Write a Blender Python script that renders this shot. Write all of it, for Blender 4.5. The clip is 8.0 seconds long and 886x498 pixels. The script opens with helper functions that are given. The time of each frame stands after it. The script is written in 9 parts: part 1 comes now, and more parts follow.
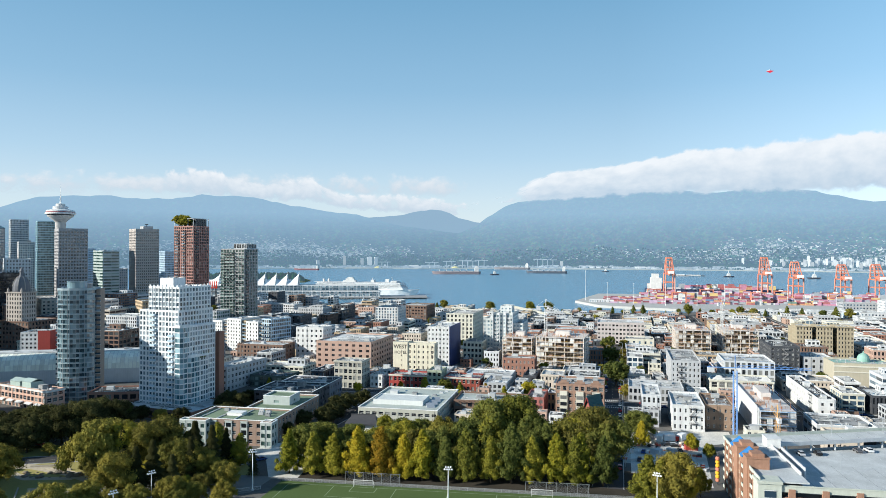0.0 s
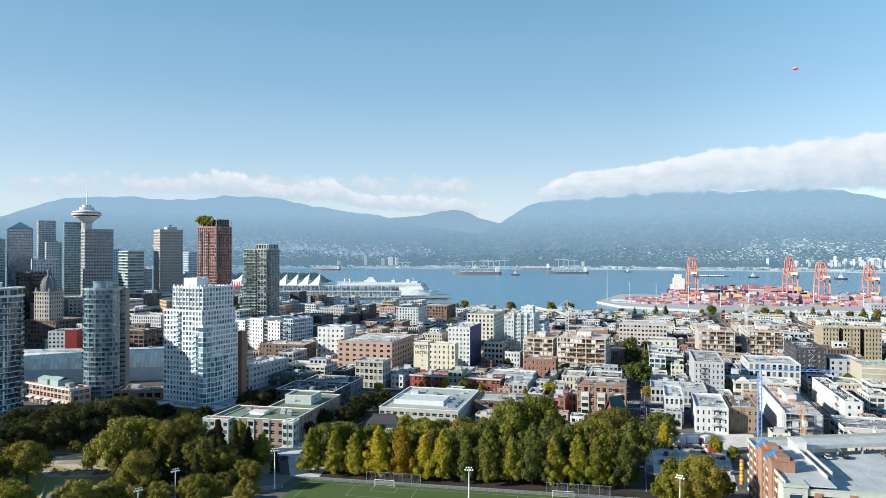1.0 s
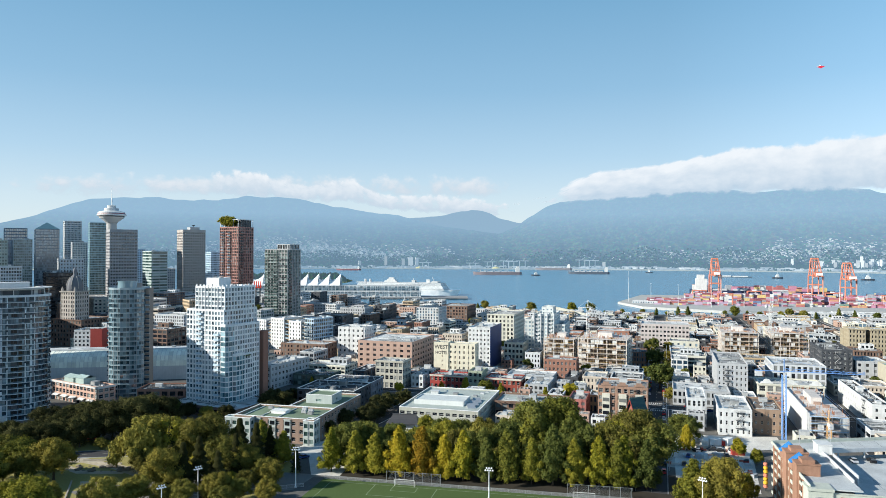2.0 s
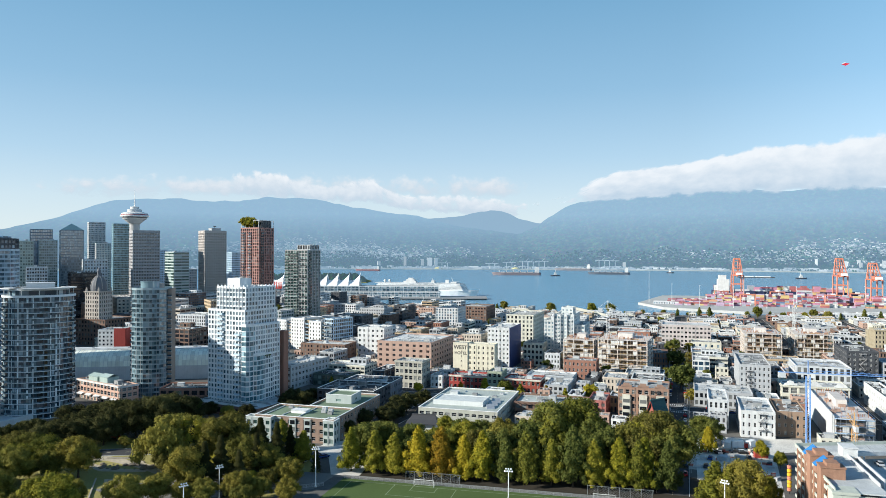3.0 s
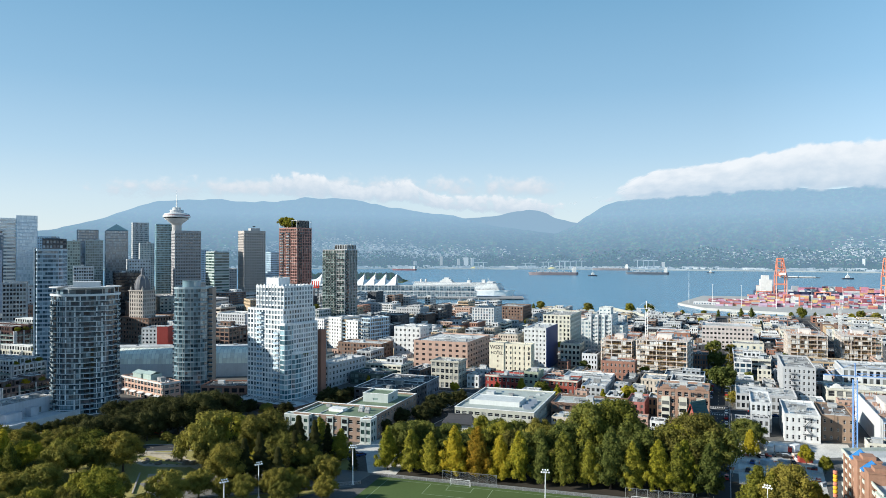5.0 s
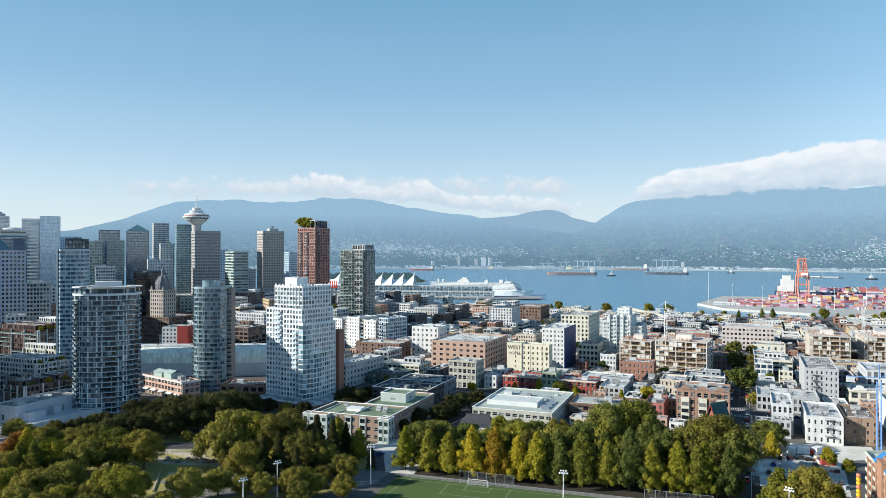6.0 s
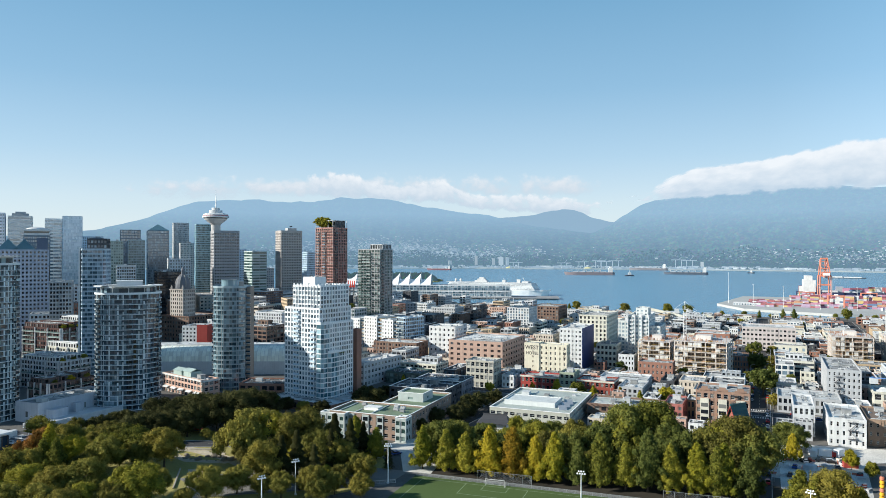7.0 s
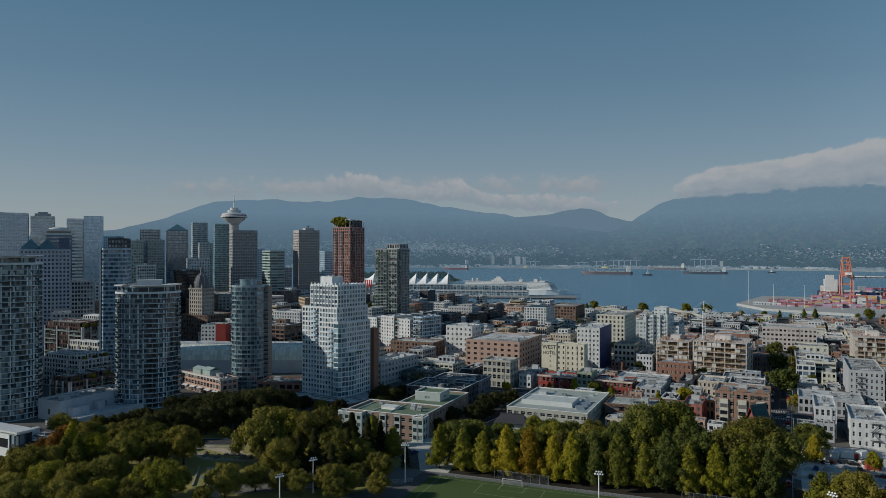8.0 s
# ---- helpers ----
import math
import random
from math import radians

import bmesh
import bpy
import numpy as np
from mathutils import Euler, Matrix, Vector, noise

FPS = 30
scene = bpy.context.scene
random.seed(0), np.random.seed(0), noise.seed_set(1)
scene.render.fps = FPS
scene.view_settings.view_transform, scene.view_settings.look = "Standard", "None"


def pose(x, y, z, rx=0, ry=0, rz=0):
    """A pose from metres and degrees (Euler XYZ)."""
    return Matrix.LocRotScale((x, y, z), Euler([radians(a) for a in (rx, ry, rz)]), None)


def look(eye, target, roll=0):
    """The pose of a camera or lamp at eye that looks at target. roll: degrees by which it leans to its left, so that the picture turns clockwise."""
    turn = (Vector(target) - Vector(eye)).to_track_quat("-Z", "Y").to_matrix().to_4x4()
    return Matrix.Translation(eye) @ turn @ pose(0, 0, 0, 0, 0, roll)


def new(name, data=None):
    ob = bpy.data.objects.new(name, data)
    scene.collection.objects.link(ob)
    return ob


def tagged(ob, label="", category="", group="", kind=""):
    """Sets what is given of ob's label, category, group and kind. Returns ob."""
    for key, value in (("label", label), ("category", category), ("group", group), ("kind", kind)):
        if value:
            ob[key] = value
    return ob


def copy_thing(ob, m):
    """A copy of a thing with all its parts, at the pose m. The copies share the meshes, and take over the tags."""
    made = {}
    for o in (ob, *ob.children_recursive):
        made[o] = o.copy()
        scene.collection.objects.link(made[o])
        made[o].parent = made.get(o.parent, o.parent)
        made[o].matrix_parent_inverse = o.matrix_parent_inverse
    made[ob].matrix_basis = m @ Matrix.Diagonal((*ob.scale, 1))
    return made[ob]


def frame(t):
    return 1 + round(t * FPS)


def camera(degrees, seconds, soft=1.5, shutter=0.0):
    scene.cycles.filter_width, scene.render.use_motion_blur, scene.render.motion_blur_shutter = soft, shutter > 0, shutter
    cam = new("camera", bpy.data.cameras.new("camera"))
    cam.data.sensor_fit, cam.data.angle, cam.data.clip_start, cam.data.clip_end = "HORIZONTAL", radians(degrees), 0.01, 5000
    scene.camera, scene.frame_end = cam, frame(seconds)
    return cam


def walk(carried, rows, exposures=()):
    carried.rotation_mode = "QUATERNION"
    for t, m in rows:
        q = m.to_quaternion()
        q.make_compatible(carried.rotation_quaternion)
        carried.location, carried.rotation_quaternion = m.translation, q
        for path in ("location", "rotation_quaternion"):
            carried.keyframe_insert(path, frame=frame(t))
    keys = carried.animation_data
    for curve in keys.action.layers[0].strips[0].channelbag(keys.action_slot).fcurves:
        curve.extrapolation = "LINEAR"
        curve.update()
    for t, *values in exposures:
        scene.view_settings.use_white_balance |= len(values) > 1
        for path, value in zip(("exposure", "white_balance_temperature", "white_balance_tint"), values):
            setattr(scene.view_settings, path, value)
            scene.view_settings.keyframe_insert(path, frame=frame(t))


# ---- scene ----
from mathutils import geometry

# ------------------------------------------------------------ camera
EYE, YAW0 = 85.0, 14.0
cam = camera(64.0, 8.0, soft=0.6)
ROWS = [(0.0, 0.0, .20, .15), (0.5, .82, .20, .16), (1.0, 1.67, .22, .14), (1.5, 2.50, .22, .17),
        (3.0, 4.84, .26, .12), (3.5, 5.60, .25, .12), (4.0, 6.31, .25, .11), (4.5, 7.04, .24, .11),
        (6.0, 9.18, .23, .08), (6.5, 9.89, .22, .10), (7.0, 10.58, .20, .11), (7.5, 11.26, .18, .09), (8.0, 11.94, .15, .07)]
walk(cam, [(t, pose(0, 0, EYE, 90 + p, -r, YAW0 + a)) for t, a, p, r in ROWS],
     exposures=[(0.0, .6), (7.35, .6), (7.5, .32), (7.6, .15), (7.7, -.08), (7.8, -.3), (8.0, -.72)])

# ------------------------------------------------------------ light
SUN_AZ, SUN_EL = 237.0, 22.5          # compass bearing in the street grid, height
world = bpy.data.worlds.new("sky")
scene.world = world
world.use_nodes = True
wn, wl = world.node_tree.nodes, world.node_tree.links
sky = wn.new("ShaderNodeTexSky")
sky.sky_type, sky.sun_disc = "NISHITA", False
sky.sun_elevation, sky.sun_rotation = radians(SUN_EL), radians(SUN_AZ)
sky.air_density, sky.dust_density, sky.ozone_density = 1.0, 0.2, 3.0
# clear sky, evened out by thin haze that pales towards the horizon all round
geo = wn.new("ShaderNodeTexCoord")
sep = wn.new("ShaderNodeSeparateXYZ")
wl.new(geo.outputs["Generated"], sep.inputs[0])
ramp = wn.new("ShaderNodeValToRGB")
for pos, col in ((0.0, (.745, .85, .925)), (.07, (.64, .785, .895)), (.13, (.465, .675, .85)), (.22, (.295, .535, .75)), (.33, (.195, .435, .66)), (.48, (.10, .28, .48)), (.7, (.04, .13, .27)), (1.0, (.025, .085, .20))):
    e = ramp.color_ramp.elements[0] if pos == 0 else ramp.color_ramp.elements[-1] if pos == 1 else ramp.color_ramp.elements.new(pos)
    e.position, e.color = pos, (*col, 1)
wl.new(sep.outputs["Z"], ramp.inputs[0])
dim = wn.new("ShaderNodeVectorMath")
dim.operation = "SCALE"
dim.inputs[3].default_value = 0.12
wl.new(sky.outputs[0], dim.inputs[0])
mixw = wn.new("ShaderNodeMix")
mixw.data_type = "RGBA"
mixw.inputs[0].default_value = 0.75
wl.new(dim.outputs[0], mixw.inputs[6])
wl.new(ramp.outputs[0], mixw.inputs[7])
# haze thickens a little towards the east
east = wn.new("ShaderNodeMath")
east.operation, east.use_clamp = "MAXIMUM", False
east.inputs[1].default_value = 0.0
wl.new(sep.outputs["X"], east.inputs[0])
gain = wn.new("ShaderNodeMath")
gain.operation = "MULTIPLY_ADD"
gain.inputs[1].default_value, gain.inputs[2].default_value = 0.62, 1.012
wl.new(east.outputs[0], gain.inputs[0])
hz = wn.new("ShaderNodeVectorMath")
hz.operation = "SCALE"
wl.new(mixw.outputs[2], hz.inputs[0])
wl.new(gain.outputs[0], hz.inputs[3])
wl.new(hz.outputs[0], wn["Background"].inputs["Color"])
wn["Background"].inputs["Strength"].default_value = 0.70
sun = new("sun", bpy.data.lights.new("sun", "SUN"))
sun.data.energy, sun.data.angle, sun.data.color = 5.0, radians(0.6), (0.985, 0.96, 0.875)
SD = Vector((math.sin(radians(SUN_AZ)) * math.cos(radians(SUN_EL)), math.cos(radians(SUN_AZ)) * math.cos(radians(SUN_EL)), math.sin(radians(SUN_EL))))
sun.matrix_world = look(SD * 900, (0, 0, 0))

# ------------------------------------------------------------ materials
MATS = {}


def mat(name, col, rough=0.8, metal=0.0, var=0.25, scale=0.35, fine=6.0, tint=0.12, island=0.0, bump=0.15, spec=0.22, streak=0.14, patch=0.0, haze=0.0, hazecol=(.35, .52, .72)):
    """A weathered surface: broad stains, fine grain, relief, and a tint that differs from thing to thing."""
    if name in MATS:
        return MATS[name]
    m = bpy.data.materials.new(name)
    m.use_nodes = True
    n, l = m.node_tree.nodes, m.node_tree.links
    b = n["Principled BSDF"]
    tc = n.new("ShaderNodeTexCoord")
    big, small = n.new("ShaderNodeTexNoise"), n.new("ShaderNodeTexNoise")
    big.inputs["Scale"].default_value, big.inputs["Detail"].default_value = scale, 5
    small.inputs["Scale"].default_value, small.inputs["Detail"].default_value = fine, 3
    oi = n.new("ShaderNodeObjectInfo")
    geo = n.new("ShaderNodeNewGeometry")
    # every thing takes its own piece of the pattern
    far, at = n.new("ShaderNodeMath"), n.new("ShaderNodeVectorMath")
    far.operation, far.inputs[1].default_value = "MULTIPLY", 93.0
    l.new(oi.outputs["Random"], far.inputs[0])
    l.new(tc.outputs["Object"], at.inputs[0])
    l.new(far.outputs[0], at.inputs[1])
    for q in (big, small):
        l.new(at.outputs[0], q.inputs["Vector"])
    add = n.new("ShaderNodeMath")
    add.operation = "ADD"
    l.new(big.outputs[0], add.inputs[0])
    l.new(small.outputs[0], add.inputs[1])
    src = add.outputs[0]

    def scaled(s, k):
        x = n.new("ShaderNodeMath")
        x.operation = "MULTIPLY_ADD"
        x.inputs[1].default_value, x.inputs[2].default_value = k, -k / 2
        l.new(s, x.inputs[0])
        return x.outputs[0]
    tot = n.new("ShaderNodeMath")
    tot.operation = "ADD"
    l.new(scaled(src, var), tot.inputs[0])
    l.new(scaled(oi.outputs["Random"], tint), tot.inputs[1])
    t2 = n.new("ShaderNodeMath")
    t2.operation = "ADD"
    l.new(tot.outputs[0], t2.inputs[0])
    l.new(scaled(geo.outputs["Random Per Island"], island), t2.inputs[1])
    total = t2.outputs[0]
    extra = []
    if streak:
        # rain streaks down the walls
        mp, st = n.new("ShaderNodeMapping"), n.new("ShaderNodeTexNoise")
        mp.inputs["Scale"].default_value = (1.1, 1.1, .07)
        st.inputs["Scale"].default_value, st.inputs["Detail"].default_value = 1.0, 4
        l.new(at.outputs[0], mp.inputs[0])
        l.new(mp.outputs[0], st.inputs["Vector"])
        extra.append(scaled(st.outputs[0], streak * 2))
    if patch:
        # mended strips and sheets of roofing
        vo, sx = n.new("ShaderNodeTexVoronoi"), n.new("ShaderNodeSeparateColor")
        vo.distance = "CHEBYCHEV"
        vo.inputs["Scale"].default_value, vo.inputs["Randomness"].default_value = .21, .75
        l.new(at.outputs[0], vo.inputs["Vector"])
        l.new(vo.outputs["Color"], sx.inputs[0])
        extra.append(scaled(sx.outputs[0], patch))
    for x in extra:
        ad = n.new("ShaderNodeMath")
        ad.operation = "ADD"
        l.new(total, ad.inputs[0])
        l.new(x, ad.inputs[1])
        total = ad.outputs[0]
    sub = n.new("ShaderNodeMath")
    sub.operation = "ADD"
    sub.inputs[1].default_value = 1.0 - var / 2
    l.new(total, sub.inputs[0])
    hsv = n.new("ShaderNodeHueSaturation")
    hsv.inputs["Color"].default_value = (*col, 1)
    l.new(sub.outputs[0], hsv.inputs["Value"])
    l.new(hsv.outputs[0], b.inputs["Base Color"])
    b.inputs["Roughness"].default_value, b.inputs["Metallic"].default_value = rough, metal
    b.inputs["Specular IOR Level"].default_value = spec
    if bump:
        bp = n.new("ShaderNodeBump")
        bp.inputs["Strength"].default_value, bp.inputs["Distance"].default_value = bump, 0.05
        l.new(small.outputs[0], bp.inputs["Height"])
        l.new(bp.outputs[0], b.inputs["Normal"])
    # distance haze painted over the surface as an even glow
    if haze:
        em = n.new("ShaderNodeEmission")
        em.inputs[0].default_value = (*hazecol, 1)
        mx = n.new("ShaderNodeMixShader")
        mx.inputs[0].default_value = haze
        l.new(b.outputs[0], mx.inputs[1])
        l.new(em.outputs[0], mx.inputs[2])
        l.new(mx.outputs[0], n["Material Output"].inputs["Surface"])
    MATS[name] = m
    return m


def glass(name, dark, light, share=0.3, rough=0.07, ior=1.5):
    """Window panes: dark rooms behind, some with pale blinds."""
    if name in MATS:
        return MATS[name]
    m = bpy.data.materials.new(name)
    m.use_nodes = True
    n, l = m.node_tree.nodes, m.node_tree.links
    b = n["Principled BSDF"]
    geo, oi = n.new("ShaderNodeNewGeometry"), n.new("ShaderNodeObjectInfo")
    a = n.new("ShaderNodeMath")
    a.operation = "ADD"
    l.new(geo.outputs["Random Per Island"], a.inputs[0])
    l.new(oi.outputs["Random"], a.inputs[1])
    w = n.new("ShaderNodeMath")
    w.operation = "FRACT"
    l.new(a.outputs[0], w.inputs[0])
    r = n.new("ShaderNodeValToRGB")
    r.color_ramp.elements[0].color = (*dark, 1)
    r.color_ramp.elements[0].position = 1 - share - 0.25
    r.color_ramp.elements[1].color = (*light, 1)
    r.color_ramp.elements[1].position = 1.0
    l.new(w.outputs[0], r.inputs[0])
    l.new(r.outputs[0], b.inputs["Base Color"])
    b.inputs["Roughness"].default_value = rough
    b.inputs["Specular IOR Level"].default_value = 0.8
    b.inputs["IOR"].default_value = ior
    # slightly buckled sheets
    tc, nz, bp = n.new("ShaderNodeTexCoord"), n.new("ShaderNodeTexNoise"), n.new("ShaderNodeBump")
    nz.inputs["Scale"].default_value, nz.inputs["Detail"].default_value = .55, 2
    l.new(tc.outputs["Object"], nz.inputs["Vector"])
    bp.inputs["Strength"].default_value, bp.inputs["Distance"].default_value = .8, .06
    l.new(nz.outputs[0], bp.inputs["Height"])
    l.new(bp.outputs[0], b.inputs["Normal"])
    MATS[name] = m
    return m


def leaves(name, cols):
    m = bpy.data.materials.new(name)
    m.use_nodes = True
    n, l = m.node_tree.nodes, m.node_tree.links
    b = n["Principled BSDF"]
    geo, oi = n.new("ShaderNodeNewGeometry"), n.new("ShaderNodeObjectInfo")
    tc, nz = n.new("ShaderNodeTexCoord"), n.new("ShaderNodeTexNoise")
    nz.inputs["Scale"].default_value = 0.5
    l.new(tc.outputs["Object"], nz.inputs["Vector"])
    mx = n.new("ShaderNodeMath")
    mx.operation = "MULTIPLY_ADD"
    mx.inputs[1].default_value = 0.34
    l.new(geo.outputs["Random Per Island"], mx.inputs[0])
    ad = n.new("ShaderNodeMath")
    ad.operation = "MULTIPLY_ADD"
    ad.inputs[1].default_value = 0.45
    l.new(oi.outputs["Random"], ad.inputs[0])
    l.new(nz.outputs[0], mx.inputs[2])
    l.new(mx.outputs[0], ad.inputs[2])
    sc = n.new("ShaderNodeMath")
    sc.operation = "SUBTRACT"
    sc.inputs[1].default_value = 0.36
    l.new(ad.outputs[0], sc.inputs[0])
    r = n.new("ShaderNodeValToRGB")
    r.color_ramp.elements[0].color, r.color_ramp.elements[1].color = (*cols[0], 1), (*cols[-1], 1)
    for i, c in enumerate(cols[1:-1]):
        e = r.color_ramp.elements.new((i + 1) / (len(cols) - 1))
        e.color = (*c, 1)
    l.new(sc.outputs[0], r.inputs[0])
    l.new(r.outputs[0], b.inputs["Base Color"])
    b.inputs["Roughness"].default_value = 0.8
    b.inputs["Specular IOR Level"].default_value = 0.08
    tr = n.new("ShaderNodeBsdfTranslucent")
    l.new(r.outputs[0], tr.inputs[0])
    ms = n.new("ShaderNodeMixShader")
    ms.inputs[0].default_value = 0.33
    l.new(b.outputs[0], ms.inputs[1])
    l.new(tr.outputs[0], ms.inputs[2])
    l.new(ms.outputs[0], n["Material Output"].inputs["Surface"])
    return m


WHITE = mat("white_paint", (.60, .605, .595), .6, var=.45, scale=.2, streak=.2)
CREAM = mat("cream_render", (.58, .56, .475), .8, var=.4, scale=.2)
BEIGE = mat("beige_concrete", (.55, .48, .40), .85)
GREY = mat("grey_concrete", (.39, .40, .41), .85)
LIGHTGREY = mat("light_concrete", (.53, .545, .555), .85, var=.4, scale=.2)
DARKGREY = mat("charcoal_cladding", (.062, .066, .074), .6)
BRICK = mat("red_brick", (.29, .15, .11), .9, fine=9)
BROWN = mat("brown_brick", (.185, .12, .092), .9, fine=9)
PINKB = mat("pink_brick", (.44, .30, .24), .9, fine=9)
TAN = mat("tan_stone", (.47, .36, .24), .85)
OCHRE = mat("ochre_render", (.365, .312, .22), .85)
REDP = mat("red_paint", (.33, .055, .045), .6)
NAVY = mat("navy_paint", (.025, .04, .12), .6)
PALEBLUE = mat("pale_blue_cladding", (.44, .56, .66), .55)
TEAL = mat("teal_tiles", (.03, .10, .11), .5, fine=12)
GREENROOF = mat("green_roofing", (.17, .225, .15), .9, var=.45, scale=.15, streak=0, patch=.3)
COPPER = mat("verdigris_copper", (.25, .42, .36), .7)
ROOFPALE = mat("pale_roofing", (.53, .545, .54), .9, var=.6, scale=.15, streak=0, patch=.55)
ROOFGREY = mat("grey_gravel_roofing", (.30, .30, .295), .95, var=.45, scale=.15, streak=0, patch=.8)
ROOFDARK = mat("tar_roofing", (.075, .075, .078), .95, var=.45, scale=.15, streak=0, patch=.9)
METAL = mat("galvanised_steel", (.50, .52, .54), .45, .6)
STEELW = mat("white_steel", (.80, .80, .78), .4)
ORANGE = mat("orange_steel", (.56, .21, .14), .55)
BLUEST = mat("blue_steel", (.15, .30, .60), .45)
YELLOW = mat("yellow_steel", (.75, .42, .04), .45)
ASPHALT = mat("asphalt", (.058, .058, .06), .95, var=.4, scale=.08)
PAVE = mat("concrete_paving", (.22, .21, .195), .9, var=.35, scale=.1)
GLASS_D = glass("dark_window_glass", (.010, .013, .018), (.26, .265, .25), .22)
GLASS_B = glass("blue_window_glass", (.02, .045, .075), (.24, .34, .42), .28)
GLASS_G = glass("green_window_glass", (.03, .06, .055), (.26, .34, .32), .25)
GLASS_K = glass("black_window_glass", (.012, .015, .018), (.08, .09, .10), .15)
BARK = mat("bark", (.09, .065, .045), .95)


# ------------------------------------------------------------ mesh tools
class Form:
    """Collects faces for one mesh."""

    def __init__(self):
        self.v, self.f = [], []

    def poly(self, *pts):
        i = len(self.v)
        self.v += [tuple(p) for p in pts]
        self.f.append(tuple(range(i, i + len(pts))))
        return self

    def box(self, x0, y0, z0, x1, y1, z1, m=None):
        i = len(self.v)
        c = [(x, y, z) for z in (z0, z1) for x, y in ((x0, y0), (x1, y0), (x1, y1), (x0, y1))]
        self.v += [tuple(m @ Vector(p)) for p in c] if m else c
        self.f += [(i + a, i + b, i + c, i + d) for a, b, c, d in ((3, 2, 1, 0), (4, 5, 6, 7), (0, 1, 5, 4), (1, 2, 6, 5), (2, 3, 7, 6), (3, 0, 4, 7))]
        return self

    def prism(self, pts, z0, z1):
        n, i = len(pts), len(self.v)
        self.v += [(x, y, z0) for x, y in pts] + [(x, y, z1) for x, y in pts]
        self.f += [tuple(range(i + n - 1, i - 1, -1)), tuple(range(i + n, i + 2 * n))]
        self.f += [(i + k, i + (k + 1) % n, i + n + (k + 1) % n, i + n + k) for k in range(n)]
        return self

    def lathe(self, prof, n=12, cx=0.0, cy=0.0, a0=0.0):
        """A turned shape from (radius, height) pairs, closed at both ends."""
        i = len(self.v)
        for r, z in prof:
            self.v += [(cx + r * math.cos(a0 + 6.28319 * k / n), cy + r * math.sin(a0 + 6.28319 * k / n), z) for k in range(n)]
        for j in range(len(prof) - 1):
            self.f += [(i + j * n + k, i + j * n + (k + 1) % n, i + (j + 1) * n + (k + 1) % n, i + (j + 1) * n + k) for k in range(n)]
        self.f += [tuple(range(i + n - 1, i - 1, -1)), tuple(range(i + (len(prof) - 1) * n, i + len(prof) * n))]
        return self

    def cyl(self, cx, cy, z0, z1, r, n=10, r1=None):
        return self.lathe([(r, z0), (r if r1 is None else r1, z1)], n, cx, cy)

    def beam(self, p, q, w, n=4):
        p, q = Vector(p), Vector(q)
        d = (q - p).normalized()
        a = d.orthogonal().normalized()
        if abs(d.z) < .99:
            a = d.cross(Vector((0, 0, 1))).normalized()
        b = d.cross(a)
        i = len(self.v)
        for e in (p, q):
            for k in range(n):
                t = 6.28319 * (k + .5) / n
                self.v.append(tuple(e + (a * math.cos(t) + b * math.sin(t)) * w * .7071))
        self.f += [(i + k, i + (k + 1) % n, i + n + (k + 1) % n, i + n + k) for k in range(n)]
        self.f += [tuple(range(i + n - 1, i - 1, -1)), tuple(range(i + n, i + 2 * n))]
        return self

    def mesh(self, name, *mats):
        me = bpy.data.meshes.new(name)
        me.from_pydata(self.v, [], self.f)
        for m in mats:
            me.materials.append(m)
        return me


class Bulk:
    """Gathers far buildings into one object of stuff, a mesh for each material."""

    def __init__(self, name, label, category):
        self.name, self.label, self.category, self.forms, self.at = name, label, category, {}, Matrix()

    def add(self, form, material, m):
        if not isinstance(form, Form):
            material = form.materials[0]
            src, faces = [v.co for v in form.vertices], [tuple(p.vertices) for p in form.polygons]
        else:
            src, faces = form.v, form.f
        f = self.forms.setdefault(material, Form())
        i, m = len(f.v), self.at @ m
        f.v += [tuple(m @ Vector(v)) for v in src]
        f.f += [tuple(i + k for k in face) for face in faces]

    def finish(self):
        ob = tagged(new(self.name), self.label, self.category, kind="stuff")
        for material, f in self.forms.items():
            part("fabric", f, material, ob, kind="stuff")


def part(name, form, material, parent=None, label="", kind="", at=None):
    """One mesh object under a thing or a part."""
    if isinstance(parent, Bulk):
        return parent.add(form, material, at or Matrix())
    me = form.mesh(name, material) if isinstance(form, Form) else form
    ob = new(name, me)
    ob.parent = parent
    if at is not None:
        ob.matrix_basis = at
    return tagged(ob, label=label, kind=kind)


def thing(name, label, category, x, y, z=0.0, rot=0.0, group="", kind=""):
    ob = new(name)
    ob.empty_display_size = 1
    ob.matrix_basis = pose(x, y, z, 0, 0, rot)
    return tagged(ob, label, category, group, kind)


def solid(name, form, material, label="", category="", kind="", x=0, y=0, z=0, rot=0, group=""):
    ob = new(name, form.mesh(name, material))
    ob.matrix_basis = pose(x, y, z, 0, 0, rot)
    return tagged(ob, label, category, group, kind)


FOOT = []
# ------------------------------------------------------------ ground, water, far shore
WATER_Z = -3.0
COAST = [(-6000, 700), (-900, 1150), (-640, 1030), (-520, 985), (-434, 970), (-330, 1028), (-150, 1015), (-43, 1010), (28, 1025), (90, 1050), (150, 1095), (258, 1160), (420, 1200), (900, 1210), (6000, 1210)]
g = Form()
pts = [(-6000, -4000)] + [(x, y) for x, y in COAST] + [(6000, -4000)]
g.prism([(x, y) for x, y in reversed(pts)], -6.0, 0.0)
solid("ground", g, mat("worn_ground", (.125, .12, .11), .95, var=.6, scale=.05, fine=1.2), "dark worn paved city ground running down to the harbour", "ground", "structure")


